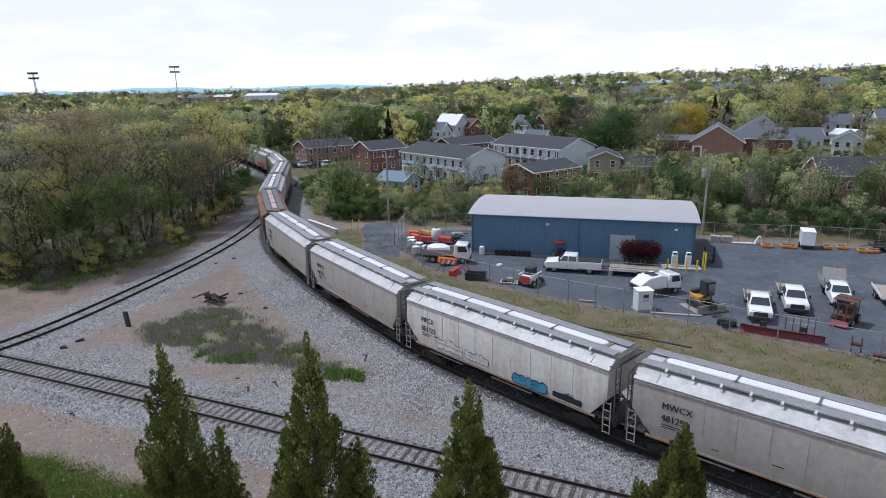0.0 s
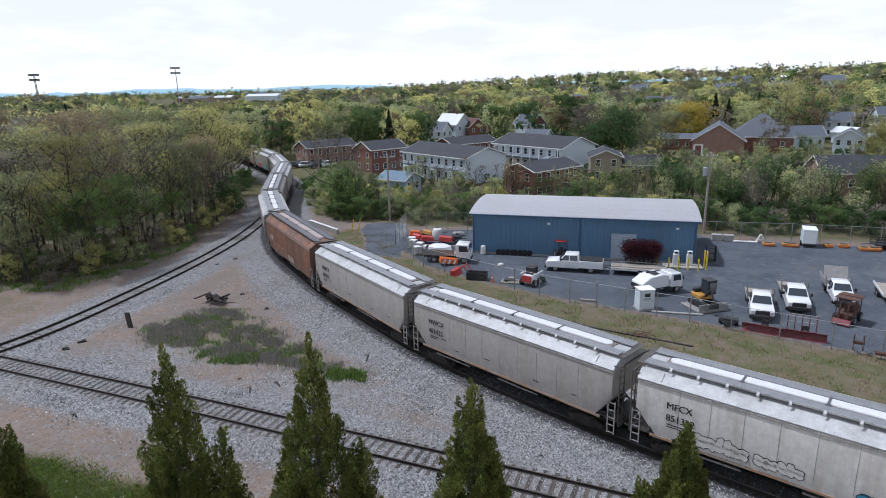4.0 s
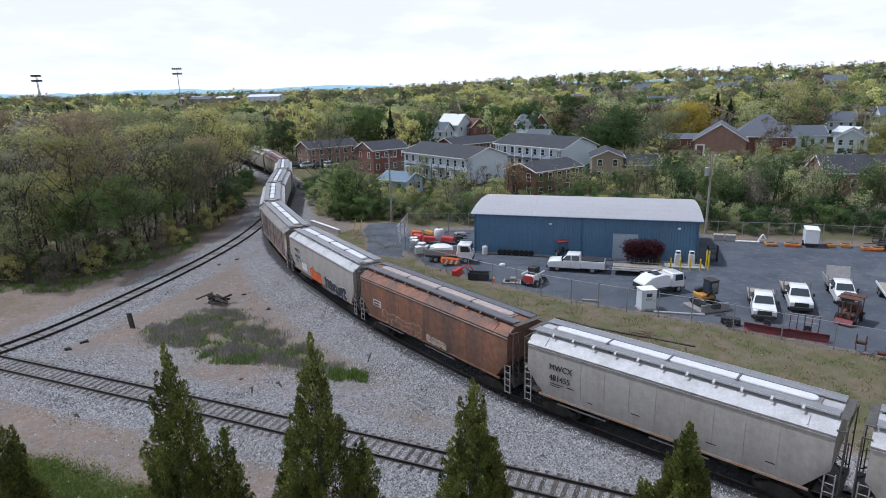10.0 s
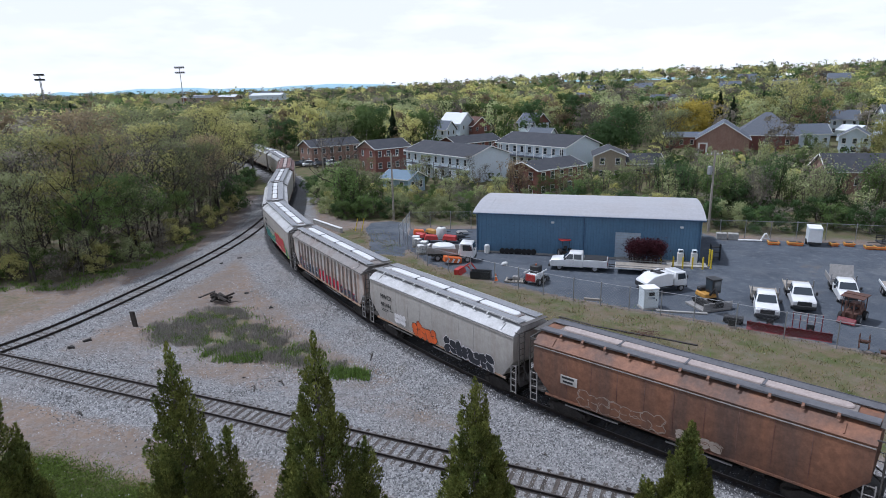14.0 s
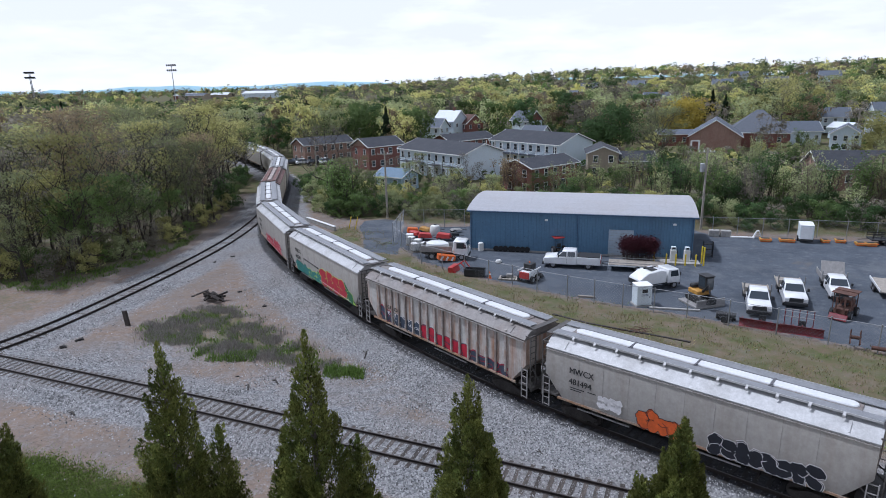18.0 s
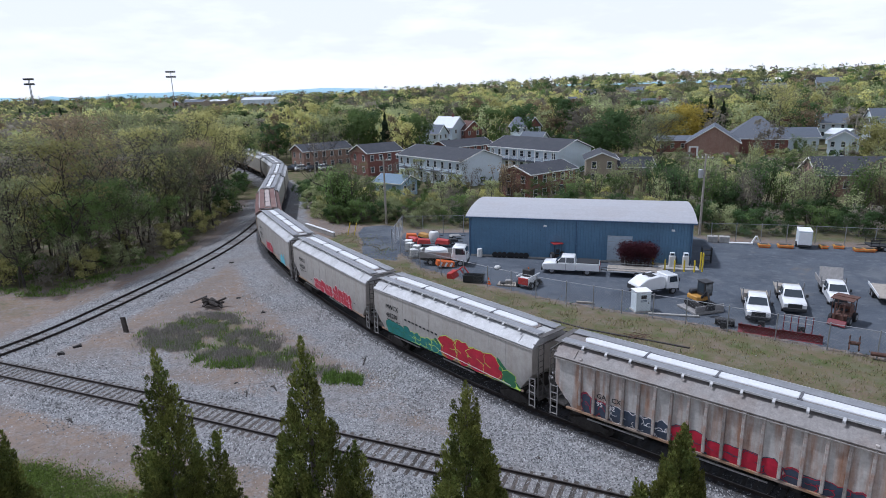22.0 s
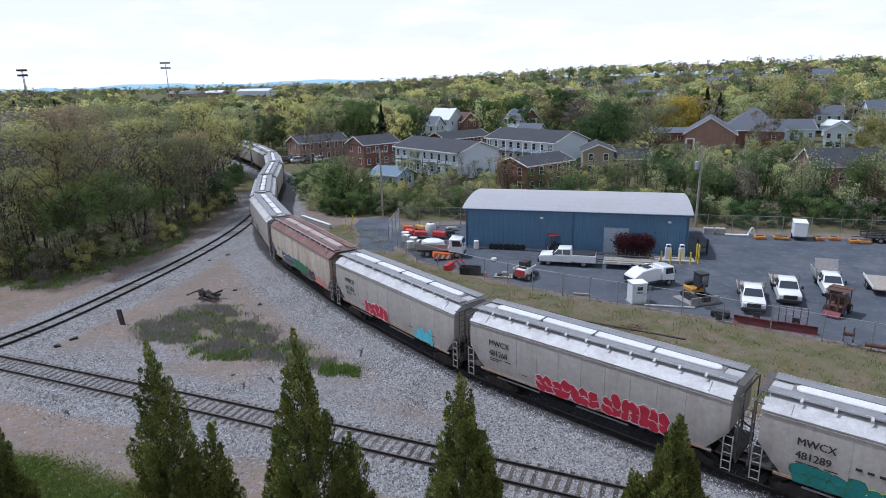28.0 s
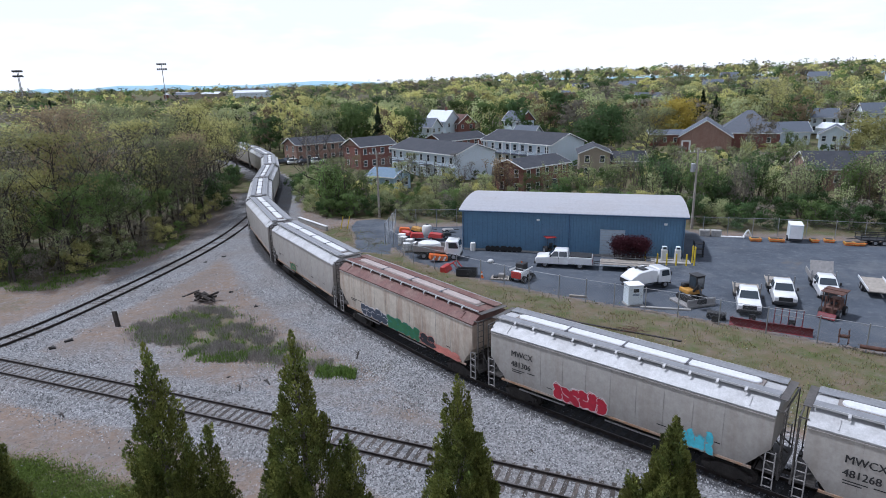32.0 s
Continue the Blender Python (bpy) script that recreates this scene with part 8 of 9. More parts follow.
for x, y, k, sc in ((-15.4, 91.2, 3, 1.15), (-14.2, 92.6, 3, 1.2), (-16.4, 92.8, 3, 1.05), (-11.0, 93.5, 3, 0.8)):
    plant(("thicket", k), x, y, sc, x, label="tall clump of green-leaved saplings with several stems", group="scrub beside the main line")
# trees of the town
for fx, fy in ((79, 196), (48.2, 165), (119, 215), (-22, 182), (44, 126), (102, 143)):
    for k in (0, 6, 12, 18, 24, 31, 38):
        HOUSE_SPOTS.append((fx - k * math.sin(math.atan2(fx, fy)), fy - k * math.cos(math.atan2(fx, fy)), 6.0))
plant(("dome", 0), 79, 196, 1.15, 0.8, label="rounded golden-yellow tree behind the brick hall")
plant(("dome", 0), 74.5, 199, 0.9, 2.8, label="rounded golden-yellow tree behind the brick hall")
plant(("dome", 1), 48.2, 165, 1.02, 0.8, label="dense round dark green tree in leaf")
plant(("dome", 1), 43.0, 168, 0.85, 2.0, label="dense round dark green tree in leaf")
plant(("fan", 0), 119, 215, 1.0, 0.3, label="big spreading tree with fanned limbs in yellow bud")
plant(("dome", 2), 103, 143, 0.82, 1.0, label="round yellow-green tree beside the white house")
plant(("dome", 3), -22.5, 183, 1.05, 0.3, label="round yellow-green tree behind the brick house")
plant(("olive", 2), 44, 126, 0.92, 0.9, label="spreading olive-budded tree beside the porch")
plant(("olive", 1), 46.5, 129, 0.85, 2.1, label="spreading olive-budded tree beside the porch")
plant(("far_dark", 2), 28, 200, 1.0, 0.2, label="dense round green tree in leaf")
plant(("far_rust", 0), 36, 228, 1.05, 0.8)
plant(("far_grey", 1), 80, 150, 0.85, 1.0, label="spreading budding tree before the brick hall")
plant(("far_olive", 0), 112, 158, 0.7, 1.0)
scatter([(-40, 168), (-26, 168), (-20, 152), (-6, 160), (0, 184), (-30, 196)], 26, TOWN, 0.75, 1.0, 19, gap=4.5, keep=clear_of_houses, mass=True)
scatter([(-120, 170), (-60, 156), (-46, 168), (-40, 180), (-60, 230), (-150, 240)], 60, TOWN, 0.85, 1.15, 20, gap=5.0, keep=clear_of_houses, mass=True)
scatter([(-70, 160), (-40, 164), (-24, 172), (-4, 180), (40, 172), (60, 176), (120, 165), (170, 150), (250, 250), (150, 330), (-40, 300), (-150, 240)], 340, TOWN, 0.8, 1.15, 9, gap=6.0, keep=clear_of_houses, mass=True)
scatter([(-130, 75), (-120, 160), (-150, 240), (-300, 300), (-320, 120)], 75, TOWN, 0.95, 1.2, 10, gap=7.0, mass=True)
scatter([(112, 60), (170, 50), (220, 150), (170, 150), (120, 165), (105, 130)], 50, TOWN, 0.5, 0.75, 11, gap=5.0, keep=clear_of_houses, mass=True)


scatter([(22, 150), (60, 152), (120, 168), (170, 155), (215, 210), (150, 250), (20, 240), (0, 200)], 230, [("low_bush", k) for k in range(5)], 0.6, 1.3, 61, gap=3.4, keep=clear_of_houses, mass=True)
join_masses()


def far_woods():
    """Trees from the edge of town to the skyline: lumpy crowns with gaps, one mass for each tone."""
    g = np.random.default_rng(77)
    tones = ["olive", "yellow", "green", "grey", "rust", "dark", "conifer"]
    share = [0.28, 0.20, 0.13, 0.15, 0.10, 0.11, 0.03]
    n = 3000
    rad = 270 + 900 * g.random(n) ** 1.45
    ang = np.radians(g.uniform(-45, 47, n))
    x, y = np.sin(ang) * rad, np.cos(ang) * rad
    open_spot = (np.hypot(x + 225, y - 770) < 45) | (np.hypot(x + 300, y - 760) < 40)
    z = ground_z(x, y)
    kind = g.choice(len(tones), n, p=share)
    for k, tone in enumerate(tones):
        pts, outs, sizes, shades = [], [], [], []
        for i in np.where((kind == k) & ~open_spot)[0]:
            h = 14.0 * vista(x[i], y[i], z[i], 14.0, g.uniform(0.65, 1.1)) if rad[i] < 760 else g.uniform(9, 15.5)
            w = h * g.uniform(0.34, 0.5)
            m = 380 if rad[i] < 480 else 130 if rad[i] < 750 else 70
            if tone == "conifer":
                u = g.random(m)
                a = g.random(m) * 6.283
                q = np.stack([w * 0.5 * u * np.cos(a), w * 0.5 * u * np.sin(a), h * (1 - u * 0.9)], 1)
                o = q * np.array([1, 1, 0]) + np.array([0, 0, 0.8])
            else:
                nl = 9
                lob = g.normal(size=(nl, 3)) * np.array([w * 0.42, w * 0.42, h * 0.15]) + np.array([0, 0, h * 0.64])
                o = g.normal(size=(m, 3))
                o[:, 2] = np.where(g.random(m) < 0.7, np.abs(o[:, 2]), o[:, 2])
                o /= np.linalg.norm(o, axis=1)[:, None]
                q = lob[g.integers(0, nl, m)] + o * np.array([w * 0.38, w * 0.38, h * 0.13]) * g.uniform(0.75, 1.1, (m, 1))
            pts.append(q + np.array([x[i], y[i], z[i]]))
            outs.append(o)
            shades.append(np.full(m, g.uniform(-0.34, 0.36)))
            sizes.append(np.full(m, 0.34 + 0.5 * min(1, (rad[i] - 270) / 600)))
        if pts:
            ob = new("far_trees", leaf_mesh("far_trees", np.concatenate(pts), np.concatenate(sizes), LEAVES[tone], 800 + k, outward=np.concatenate(outs), loose=0.28, aspect=0.75, tones=np.concatenate(shades)))
            tagged(ob, "spring woods and town trees up to the skyline", "woods", kind="stuff")


far_woods()

# ---- arborvitae row before the camera ----
def arborvitae(x, y, tip, seed, width, label, lobes):
    """Dense pointed crown of flat sprays on upward branches, with side leaders."""
    g = np.random.default_rng(seed)
    t = thing("arborvitae", pose(x, y, -0.4), label, "tree", "evergreens before the tracks")
    h = tip + 0.4
    part("trunk", Build().tube((0, 0, 0), (0, 0, h * 0.92), 0.22, 0.03, n=8, caps=False), M["bark"], t)
    cs, axs, outs, tones = [], [], [], []
    stacks = [(0.0, 0.0, h, width, 1.0)] + [(lx, ly, lh, lw, 0.4) for lx, ly, lh, lw in lobes]

    def plume(px, py, pz, vx, vy, length, thick, m, tone):
        """One upswept plume: sprays packed in a pointed egg."""
        u = g.random(m)
        fat = thick * np.sin(np.clip(u * 0.86 + 0.12, 0, 1) * math.pi) ** 0.7
        a = g.random(m) * 6.283
        rr = fat * g.random(m) ** 0.4
        c = np.stack([px + vx * u * length + rr * np.cos(a), py + vy * u * length + rr * np.sin(a), pz + u * length], 1)
        cs.append(c)
        o = np.stack([np.cos(a), np.sin(a), np.full(m, 0.3)], 1)
        outs.append(o)
        axs.append(np.stack([vx + 0.45 * np.cos(a), vy + 0.45 * np.sin(a), np.full(m, 1.0)], 1) + g.normal(size=(m, 3)) * 0.3)
        tones.append(np.full(m, tone))

    for cx, cy, hh, ww, share in stacks:
        for k in range(int(190 * share)):
            f = ((k + g.random()) / (190 * share)) ** 0.62          # 0 at the tip
            z0 = hh * (1 - f) * 0.93
            a = k * 2.399 + g.normal() * 0.3
            rad = ww * 0.5 * (f ** 0.78) * g.uniform(0.62, 0.98)
            ln = (0.75 + 0.55 * f) * g.uniform(0.75, 1.3)
            lean_out = 0.16 + 0.22 * f
            plume(cx + (rad - 0.2 * f) * math.cos(a), cy + (rad - 0.2 * f) * math.sin(a), z0 - 0.25, math.cos(a) * lean_out, math.sin(a) * lean_out, ln, (0.17 + 0.22 * f) * g.uniform(0.8, 1.25), int(110 + 300 * f), g.uniform(-0.42, 0.42))
        # the inside sprays, their shade put in as a darker tone
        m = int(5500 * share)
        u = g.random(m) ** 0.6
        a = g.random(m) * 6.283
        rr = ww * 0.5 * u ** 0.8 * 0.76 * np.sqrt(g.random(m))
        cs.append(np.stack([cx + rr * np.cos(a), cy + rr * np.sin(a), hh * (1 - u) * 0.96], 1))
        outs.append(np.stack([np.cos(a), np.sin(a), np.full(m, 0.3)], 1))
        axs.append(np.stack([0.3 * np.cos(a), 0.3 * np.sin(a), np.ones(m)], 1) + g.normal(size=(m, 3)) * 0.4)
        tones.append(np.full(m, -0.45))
        plume(cx, cy, hh - 1.0, 0.0, 0.0, 1.0, 0.16, 260, 0.1)
    c, ax, out, tones = np.concatenate(cs), np.concatenate(axs), np.concatenate(outs), np.concatenate(tones)
    r, n = g, len(c)
    ax /= np.linalg.norm(ax, axis=1)[:, None]
    bx = np.cross(ax, out + r.normal(size=(n, 3)) * 0.5)
    bx /= np.linalg.norm(bx, axis=1)[:, None] + 1e-9
    s = 0.048 * r.uniform(0.5, 1.4, (n, 1))
    v = np.stack([c - ax * s, c + bx * s * 0.55, c + ax * s * 1.6, c - bx * s * 0.55], 1)
    me = bpy.data.meshes.new("crown")
    me.vertices.add(4 * n)
    me.vertices.foreach_set("co", v.astype(np.float32).reshape(-1))
    me.loops.add(4 * n)
    me.loops.foreach_set("vertex_index", np.arange(4 * n, dtype=np.int32))
    me.polygons.add(n)
    me.polygons.foreach_set("loop_start", np.arange(0, 4 * n, 4, dtype=np.int32))
    me.polygons.foreach_set("loop_total", np.full(n, 4, dtype=np.int32))
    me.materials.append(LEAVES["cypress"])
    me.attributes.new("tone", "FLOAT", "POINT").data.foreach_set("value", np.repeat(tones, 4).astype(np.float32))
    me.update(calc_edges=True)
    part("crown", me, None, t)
    return t


EVERGREENS = [arborvitae(*a) for a in (
    (-17.5, 20.0, 10.0, 21, 4.3, "tall dark green arborvitae at the lawn's edge", [(1.1, 0.2, 6.6, 1.9)]),
    (-10.1, 20.0, 10.1, 22, 4.1, "tall pointed arborvitae with a second leader", [(1.65, 0.2, 7.0, 1.9), (-0.8, 0.3, 6.0, 1.9)]),
    (-4.86, 20.0, 10.4, 23, 4.2, "tall pointed arborvitae with side leaders", [(1.6, 0.0, 6.6, 1.9), (-1.25, 0.2, 6.6, 1.9)]),
    (0.85, 20.0, 8.5, 24, 3.9, "tall pointed green arborvitae", [(0.75, 0.2, 6.4, 1.8)]),
    (8.8, 20.0, 6.6, 25, 3.1, "young bright green arborvitae", [(-1.35, 0.2, 4.4, 1.2), (0.55, 0.2, 5.2, 1.6)]),
)]


# ---- small things on the ground ----
def old_tie_pile():
    t = thing("tie_pile", pose(-21.6, 53.4, -0.38, 0, 0, 20), "heap of broken old railway ties", "tie pile")
    r = random.Random(2)
    for k in range(13):
        part("tie", Build().box(r.uniform(-1.1, 1.1), r.uniform(-0.7, 0.7), 0.14 + 0.055 * k, r.uniform(0.8, 2.0), r.uniform(0.12, 0.24), r.uniform(0.1, 0.2), rz=r.uniform(-80, 80), ry=r.uniform(-32, 32), rx=r.uniform(-30, 30)), M["bark_dark"], t, bevel=0.015)


old_tie_pile()
solo("marker_post", Build().box(0, 0, 0.55, 0.42, 0.22, 1.5), M["bark_dark"], pose(-26.6, 48.0, -0.4, 0, -7, -20), "leaning dark wooden marker post", "post", bevel=0.03)
M["stone"] = material("grey_stone", (0.22, 0.21, 0.2), 0.9, rand=0.3)


def stones_and_sticks():
    r = random.Random(8)
    for x, y, s in ((-16.15, 51.8, 0.26), (-25.8, 66.4, 0.26), (-23.85, 55.0, 0.22), (-28.9, 45.0, 0.34), (-29.4, 43.6, 0.28), (-19.7, 55.9, 0.2), (-24.5, 68.6, 0.22), (-14.2, 38.0, 0.16), (-10.7, 41.0, 0.14)):
        b = Build()
        for _ in range(5):
            b.box(r.uniform(-0.6, 0.6) * s, r.uniform(-0.4, 0.4) * s, r.uniform(0.25, 0.6) * s, s * r.uniform(0.7, 1.7), s * r.uniform(0.3, 0.6), s * r.uniform(0.3, 0.7), rz=r.uniform(0, 180), ry=r.uniform(-25, 25))
        solo("tie_chunk", b, M["tie_oily"], pose(x, y, -0.46, 0, 0, r.uniform(0, 180)), "dark lump of broken tie wood on gravel", "debris", "debris on the gravel", bevel=0.02)
    for x, y, ln in ((-5.8, 41.0, 1.2), (-11.3, 37.1, 0.9), (-9.5, 37.4, 1.0), (-13.0, 36.4, 0.8), (-22.9, 33.6, 0.6), (-27.5, 36.5, 0.7), (5.0, 28.2, 0.8), (-17, 44, 0.7)):
        a = r.uniform(0, 3.14)
        solo("stick", Build().box(0, 0, 0.05, ln, 0.09, 0.07).box(ln * 0.3, 0.1, 0.05, ln * 0.4, 0.06, 0.05, rz=35), M["bark_dark"], pose(x, y, -0.4, 0, 0, math.degrees(a)), "dark splintered stick lying on gravel", "debris", "debris on the gravel", bevel=0.01)


stones_and_sticks()


def old_rail():
    b = Build()
    pts = [(9.2, 48.2), (11.5, 46.1), (13.6, 44.8), (16.9, 42.8), (18.3, 41.9)]
    b.loft([[(x - 0.07, y - 0.1, -0.5), (x + 0.07, y + 0.02, -0.5), (x + 0.07, y + 0.02, -0.33), (x - 0.07, y - 0.1, -0.33)] for x, y in pts])
    solo("old_rail", b, M["rail"], Matrix.Identity(4), "rusty length of rail lying in the grass", "rail", bevel=0.02)
    t = thing("brush_heap", pose(15.0, 44.0, -0.55), "small heap of rusty wire and twigs", "debris")
    r = random.Random(5)
    bb = Build()
    for k in range(40):
        p = Vector((r.gauss(0, 0.6), r.gauss(0, 0.25), r.uniform(0, 0.3)))
        bb.tube(p, p + Vector((r.gauss(0, 0.4), r.gauss(0, 0.3), r.uniform(-0.05, 0.2))), 0.02, n=3)
    part("twigs", bb, M["rust"], t)


old_rail()


def barrier_beam():
    t = thing("concrete_barrier", pose(-17.0, 83.8, -0.4, 0, 0, math.degrees(math.atan2(-6.5, 5.1))), "white-capped low concrete barrier by the lane", "barrier")
    part("wall", Build().box(0, 0, 0.28, 8.3, 0.35, 0.56), M["concrete"], t, bevel=0.04)
    for k in range(12):
        part("cap", Build().box(-3.8 + k * 0.69, 0, 0.60, 0.6, 0.42, 0.08), M["white"], t, bevel=0.01)


barrier_beam()
for x, y in ((-12.75, 81.3), (-11.85, 81.2)):
    t = thing("gate_post", pose(x, y, -0.5, 6, 14, 0), "slim leaning yellow gate post", "post", "yellow gate posts")
    part("post", Build().tube((0, 0, 0), (0, 0, 1.9), 0.06, n=8), M["yellow"], t)
    part("cap", Build().tube((0, 0, 1.9), (0, 0, 1.95), 0.07, n=8), M["yellow"], t)
utility_pole(-8.0, 88.3, -0.4, 9.8, "thin utility pole in the scrub")
utility_pole(107, 158, -0.4, 10.5, "weathered utility pole by the white house")
utility_pole(-26.0, 128, -0.4, 9.0, "street pole with a curved lamp arm")
utility_pole(62, 205, 0, 11.0, "thin pole among the town trees")


def blades(name, poly, n, hmin, hmax, mat, seed, label, w=0.02, bend=0.35, clumped=True):
    """Grass or weed blades as one mass."""
    g = np.random.default_rng(seed)
    xs, ys = [p[0] for p in poly], [p[1] for p in poly]
    p = np.stack([g.uniform(min(xs), max(xs), n * 3), g.uniform(min(ys), max(ys), n * 3)], 1)
    ed = edge_distance(poly, p[:, 0], p[:, 1])
    clump = np.array([noise.noise((a * 0.8, b * 0.8, seed * 1.7)) for a, b in p])
    p = p[(ed + g.normal(size=len(p)) * 0.5 > 0) & ((clump + g.normal(size=len(p)) * 0.15 > -0.02) | (not clumped))][:n]
    n = len(p)
    z = ground_z(p[:, 0], p[:, 1])
    h = g.uniform(hmin, hmax, n)
    a = g.random(n) * 6.283
    dx, dy = np.cos(a), np.sin(a)
    base = np.stack([p[:, 0], p[:, 1], z - 0.03], 1)
    tip = base + np.stack([dx * h * bend * g.random(n), dy * h * bend * g.random(n), h], 1)
    side = np.stack([-dy, dx, np.zeros(n)], 1) * (w * g.uniform(0.6, 1.6, n))[:, None]
    v = np.stack([base - side, base + side, tip], 1)
    me = bpy.data.meshes.new(name)
    me.vertices.add(3 * n)
    me.vertices.foreach_set("co", v.astype(np.float32).reshape(-1))
    me.loops.add(3 * n)
    me.loops.foreach_set("vertex_index", np.arange(3 * n, dtype=np.int32))
    me.polygons.add(n)
    me.polygons.foreach_set("loop_start", np.arange(0, 3 * n, 3, dtype=np.int32))
    me.polygons.foreach_set("loop_total", np.full(n, 3, dtype=np.int32))
    me.materials.append(mat)
    me.update(calc_edges=True)
    return tagged(new(name, me), label, "grass", kind="stuff")


M["dry_weed"] = material("dry_grey_weeds", (0.26, 0.24, 0.215), 0.9, island=0.35, bump=0.0, trans=0.35)
M["green_weed"] = material("green_weeds", (0.13, 0.20, 0.04), 0.8, island=0.45, bump=0.0, trans=0.3)
M["verge_grass"] = material("dry_verge_grass", (0.225, 0.195, 0.095), 0.9, island=0.45, bump=0.0, trans=0.25)
M["lawn_grass"] = material("mown_lawn", (0.125, 0.175, 0.03), 0.9, island=0.4, bump=0.0, trans=0.25)
blades("dry_weeds", WEEDS, 36000, 0.12, 0.5, M["dry_weed"], 31, "dry grey weeds on the gravel triangle", 0.016, 0.6)
blades("green_weeds", WEEDS, 13000, 0.08, 0.35, M["green_weed"], 32, "green weeds among dry stalks", 0.03, 0.8)
blades("green_weeds", [(-8.4, 38.9), (-7.4, 38.0), (-6.3, 37.2), (-5.5, 37.4), (-6.0, 38.2), (-7.2, 39.2)], 2200, 0.15, 0.5, M["green_weed"], 33, "bright green tuft of weeds on gravel", 0.035, 0.8)
blades("green_weeds", [(-18.6, 41.9), (-14.8, 40.3), (-13.8, 41.4), (-17.5, 43.2)], 3000, 0.1, 0.4, M["green_weed"], 34, "bright green tufts of weeds on gravel", 0.035, 0.8)
blades("green_weeds", VERGE, 16000, 0.08, 0.26, M["green_weed"], 41, "green weed tufts among the dry verge grass", 0.03, 1.0)
blades("verge_grass", VERGE, 120000, 0.05, 0.24, M["verge_grass"], 35, "dry yellow-green grass on the verge", 0.028, 1.0)
blades("verge_grass", [(-58, 58.5), (-44, 57.6), (-38, 58.2), (-34.5, 66), (-32, 78), (-33.5, 80), (-37.5, 66), (-44, 61), (-58, 62)], 22000, 0.1, 0.45, M["green_weed"], 36, "grass at the foot of the woods", 0.03, 1.0)
blades("lawn_grass", [(-34, 31.5), (-22.9, 29.3), (-17.6, 27.2), (-10.5, 25.2), (-8, 22), (-30, 24)], 150000, 0.05, 0.13, M["lawn_grass"], 37, "mown green lawn", 0.035, 1.2, False)


# ---- loose ballast ----
M["ballast"] = material("crushed_ballast", (0.218, 0.217, 0.216), 0.9, noise_amt=0.2, fine=20, island=0.75, bump=0.0, spec=0.2)


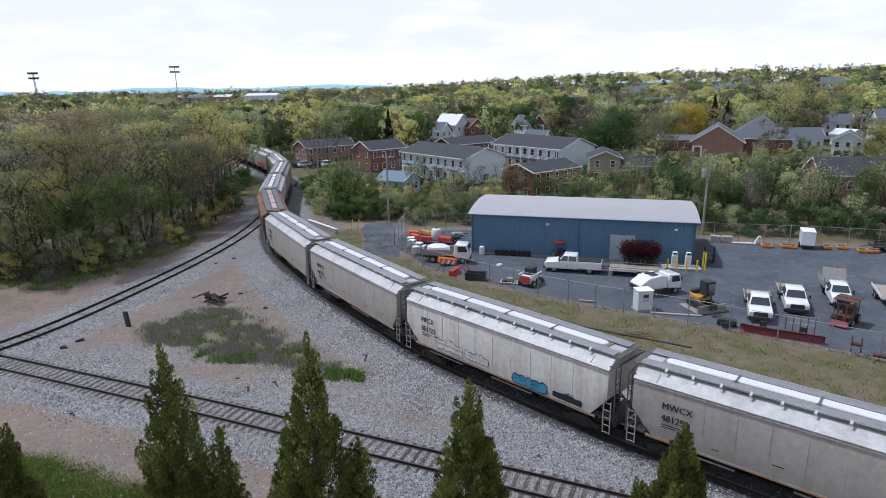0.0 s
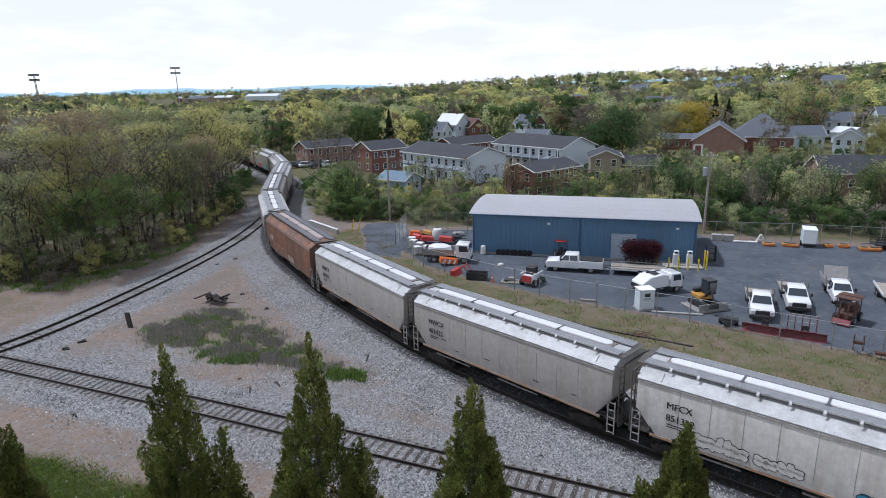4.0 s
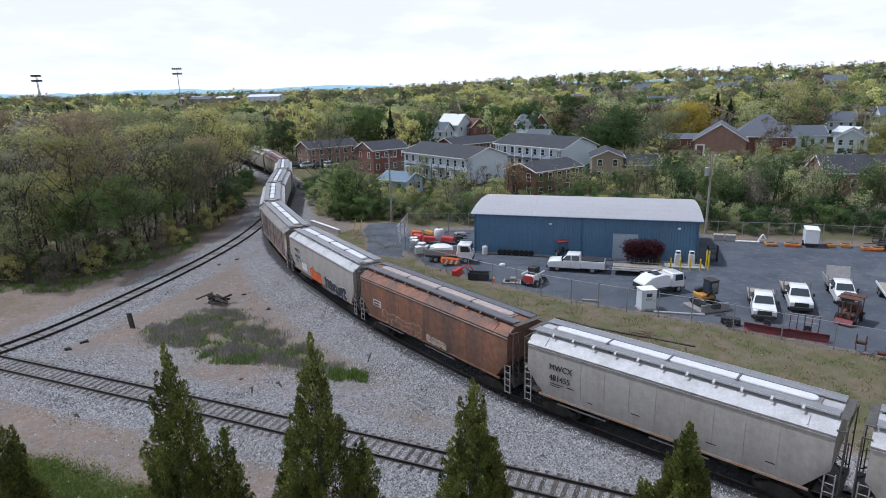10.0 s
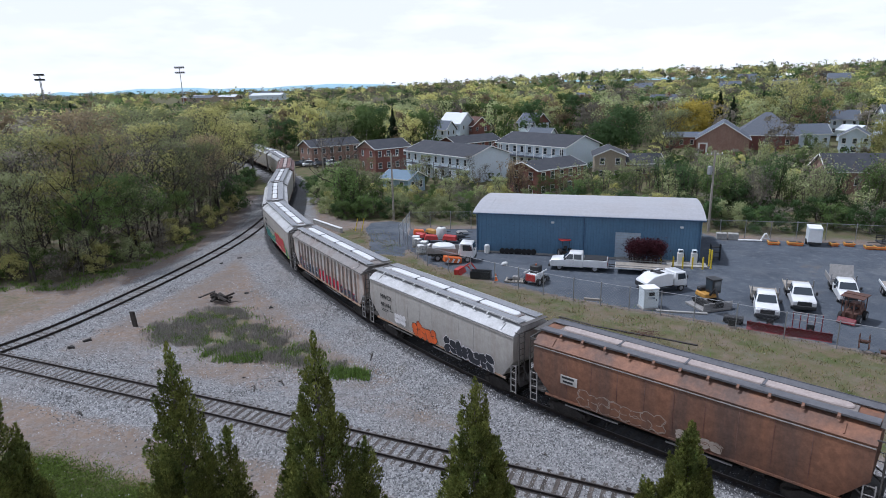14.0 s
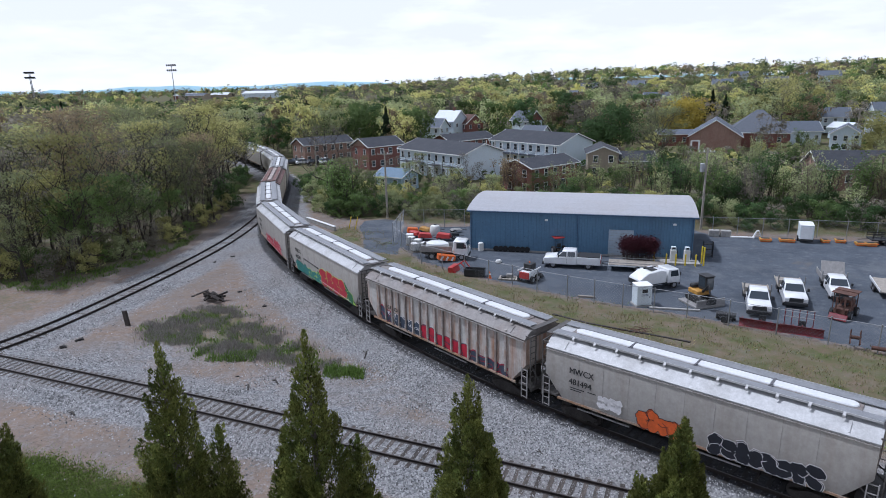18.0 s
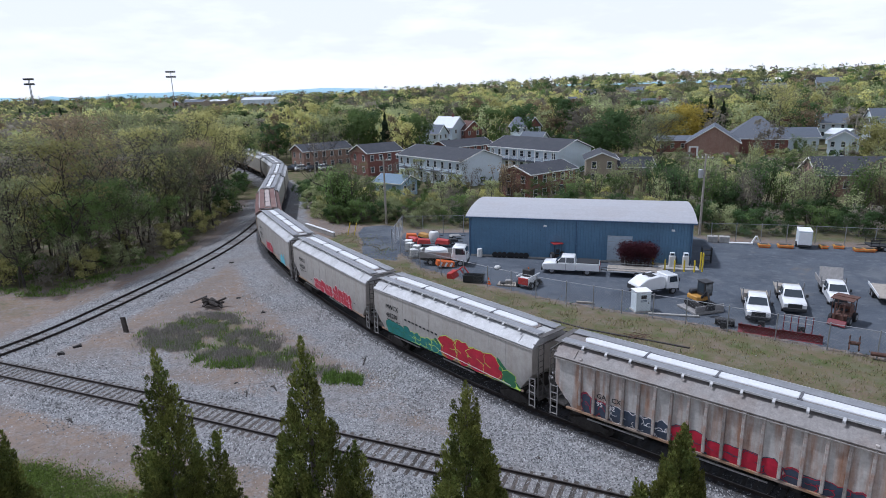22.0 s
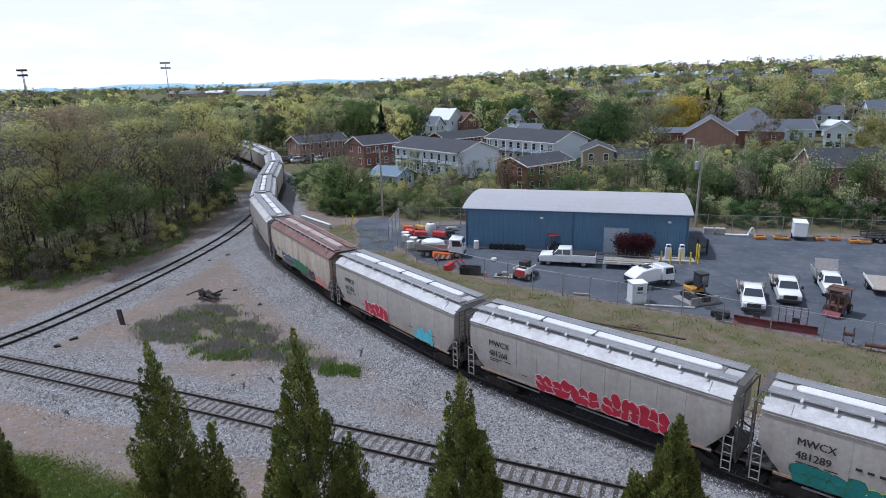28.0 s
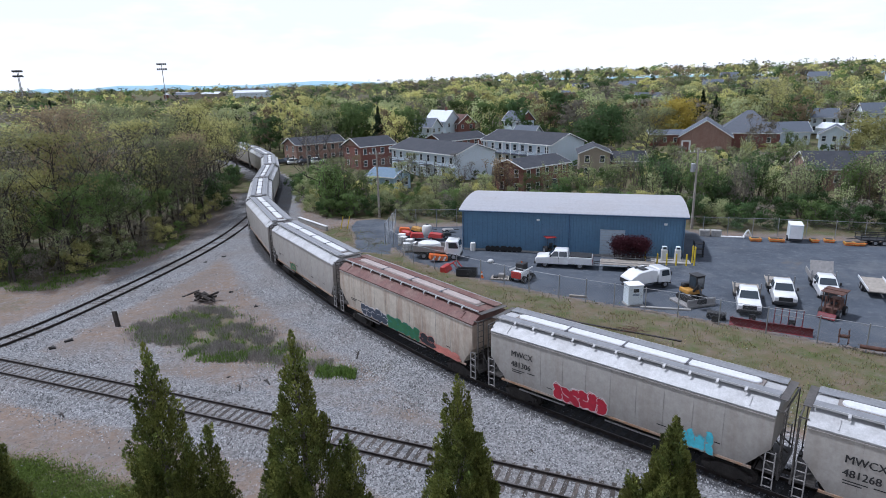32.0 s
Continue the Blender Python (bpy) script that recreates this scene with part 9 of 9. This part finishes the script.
def ballast_stones(n=90000):
    """Loose crushed stones on the gravel beside the tracks, as one mass."""
    g = np.random.default_rng(91)
    p = np.stack([g.uniform(-36, 34, 5 * n), g.uniform(17, 62, 5 * n)], 1)
    x, y = p[:, 0], p[:, 1]
    dm, dl, dn = MAIN.distance(x, y), LEFT.distance(x, y), NEAR.distance(x, y)
    side = np.exp(-np.maximum(dm - 4.5, 0) / 1.2) * (dm > 1.35)
    side = np.maximum(side, np.exp(-np.maximum(dn - 2.6, 0) / 0.8) * 0.9)
    side = np.maximum(side, np.exp(-np.maximum(dl - 2.2, 0) / 0.8) * 0.8)
    side = np.maximum(side, 0.75 * np.exp(-(((x + 6) / 12) ** 2 + ((y - 36) / 4.0) ** 2)))
    side = np.where(inside(LAWN, x, y) | inside(WEEDS, x, y), 0.03, side)
    near = np.clip(38 / np.hypot(x, y), 0.25, 1.2)
    p = p[g.random(len(p)) < side * near][:n]
    n = len(p)
    z = ground_z(p[:, 0], p[:, 1]) + np.where(np.minimum(np.minimum(MAIN.distance(p[:, 0], p[:, 1]), LEFT.distance(p[:, 0], p[:, 1])), NEAR.distance(p[:, 0], p[:, 1])) > 1.9, 0.02, 0.0)
    s = g.uniform(0.03, 0.075, n)
    a0 = g.random(n) * 6.283
    v = np.zeros((n, 5, 3))
    for k in range(4):
        r = s * g.uniform(0.7, 1.3, n)
        v[:, k, 0] = p[:, 0] + r * np.cos(a0 + k * 1.571)
        v[:, k, 1] = p[:, 1] + r * np.sin(a0 + k * 1.571)
        v[:, k, 2] = z - 0.04
    v[:, 4, 0] = p[:, 0] + s * g.normal(size=n) * 0.3
    v[:, 4, 1] = p[:, 1] + s * g.normal(size=n) * 0.3
    v[:, 4, 2] = z + s * g.uniform(0.5, 1.1, n)
    base = np.arange(n)[:, None] * 5
    tri = np.concatenate([base + np.array([[k, (k + 1) % 4, 4]]) for k in range(4)], 1).reshape(-1)
    me = bpy.data.meshes.new("ballast")
    me.vertices.add(5 * n)
    me.vertices.foreach_set("co", v.astype(np.float32).reshape(-1))
    me.loops.add(len(tri))
    me.loops.foreach_set("vertex_index", tri.astype(np.int32))
    me.polygons.add(4 * n)
    me.polygons.foreach_set("loop_start", np.arange(0, 12 * n, 3, dtype=np.int32))
    me.polygons.foreach_set("loop_total", np.full(4 * n, 3, dtype=np.int32))
    me.materials.append(M["ballast"])
    me.update(calc_edges=True)
    tagged(new("ballast", me), "loose grey crushed ballast stones beside the tracks", "gravel", kind="stuff")


ballast_stones()


def head_at(t):
    """Metres that the train has rolled by t seconds: it gathers a little speed."""
    return 4.295 * t + 0.0055 * t * t


def motions():
    """The train rolls along the main line; each car follows the curve, its bogies turn under it."""
    times = [k * 0.5 for k in range(65)]
    for k, car in enumerate(CARS):
        rows = [(t, car_pose(START - head_at(t) + OFFSETS[k])) for t in times]
        walk(car, rows)
        for g in [o for o in car.children if o.name.startswith("bogie") and o.data is None]:
            sgn = 1 if g.matrix_basis.translation.x > 0 else -1
            turned = []
            for t, m in rows:
                s = START - head_at(t) + OFFSETS[k]
                d = -MAIN.dir(s - sgn * 5.96)
                a = math.degrees(math.atan2(d.y, d.x)) - math.degrees(m.to_euler().z)
                a = (a + 180) % 360 - 180
                turned.append((t, pose(sgn * 5.96, 0, 0, 0, 0, a)))
            walk(g, turned[::4])
            if k < 12:
                for w in g.children:
                    if w.name.startswith("wheelset"):
                        x = w.matrix_basis.translation.x
                        walk(w, [(j * 0.1, pose(x, 0, 0.42, 0, math.degrees(head_at(j * 0.1) / 0.42), 0)) for j in range(321)])
    # the evergreens bend before the wind
    gusts = [(0, -0.17), (2, -0.28), (3, -0.5), (3.5, -0.25), (5.5, 0.0), (8, -0.1), (14, 0.0), (16.5, -0.25), (18, -0.5), (20, -0.55), (21, -0.8), (22, -0.85), (23, -1.2), (24, -0.95), (25, -1.15), (25.5, -1.0),
             (27.5, -1.35), (28, -1.6), (29, -1.65), (30, -1.2), (31, -1.1), (31.5, -1.6), (32, -1.3)]
    for k, tree in enumerate(EVERGREENS):
        give = (1.0, 1.0, 1.1, 0.75, 0.0)[k]
        x, y, z = tree.matrix_basis.translation
        walk(tree, [(t, pose(x, y, z, 0, a * give, 0)) for t, a in gusts])


motions()
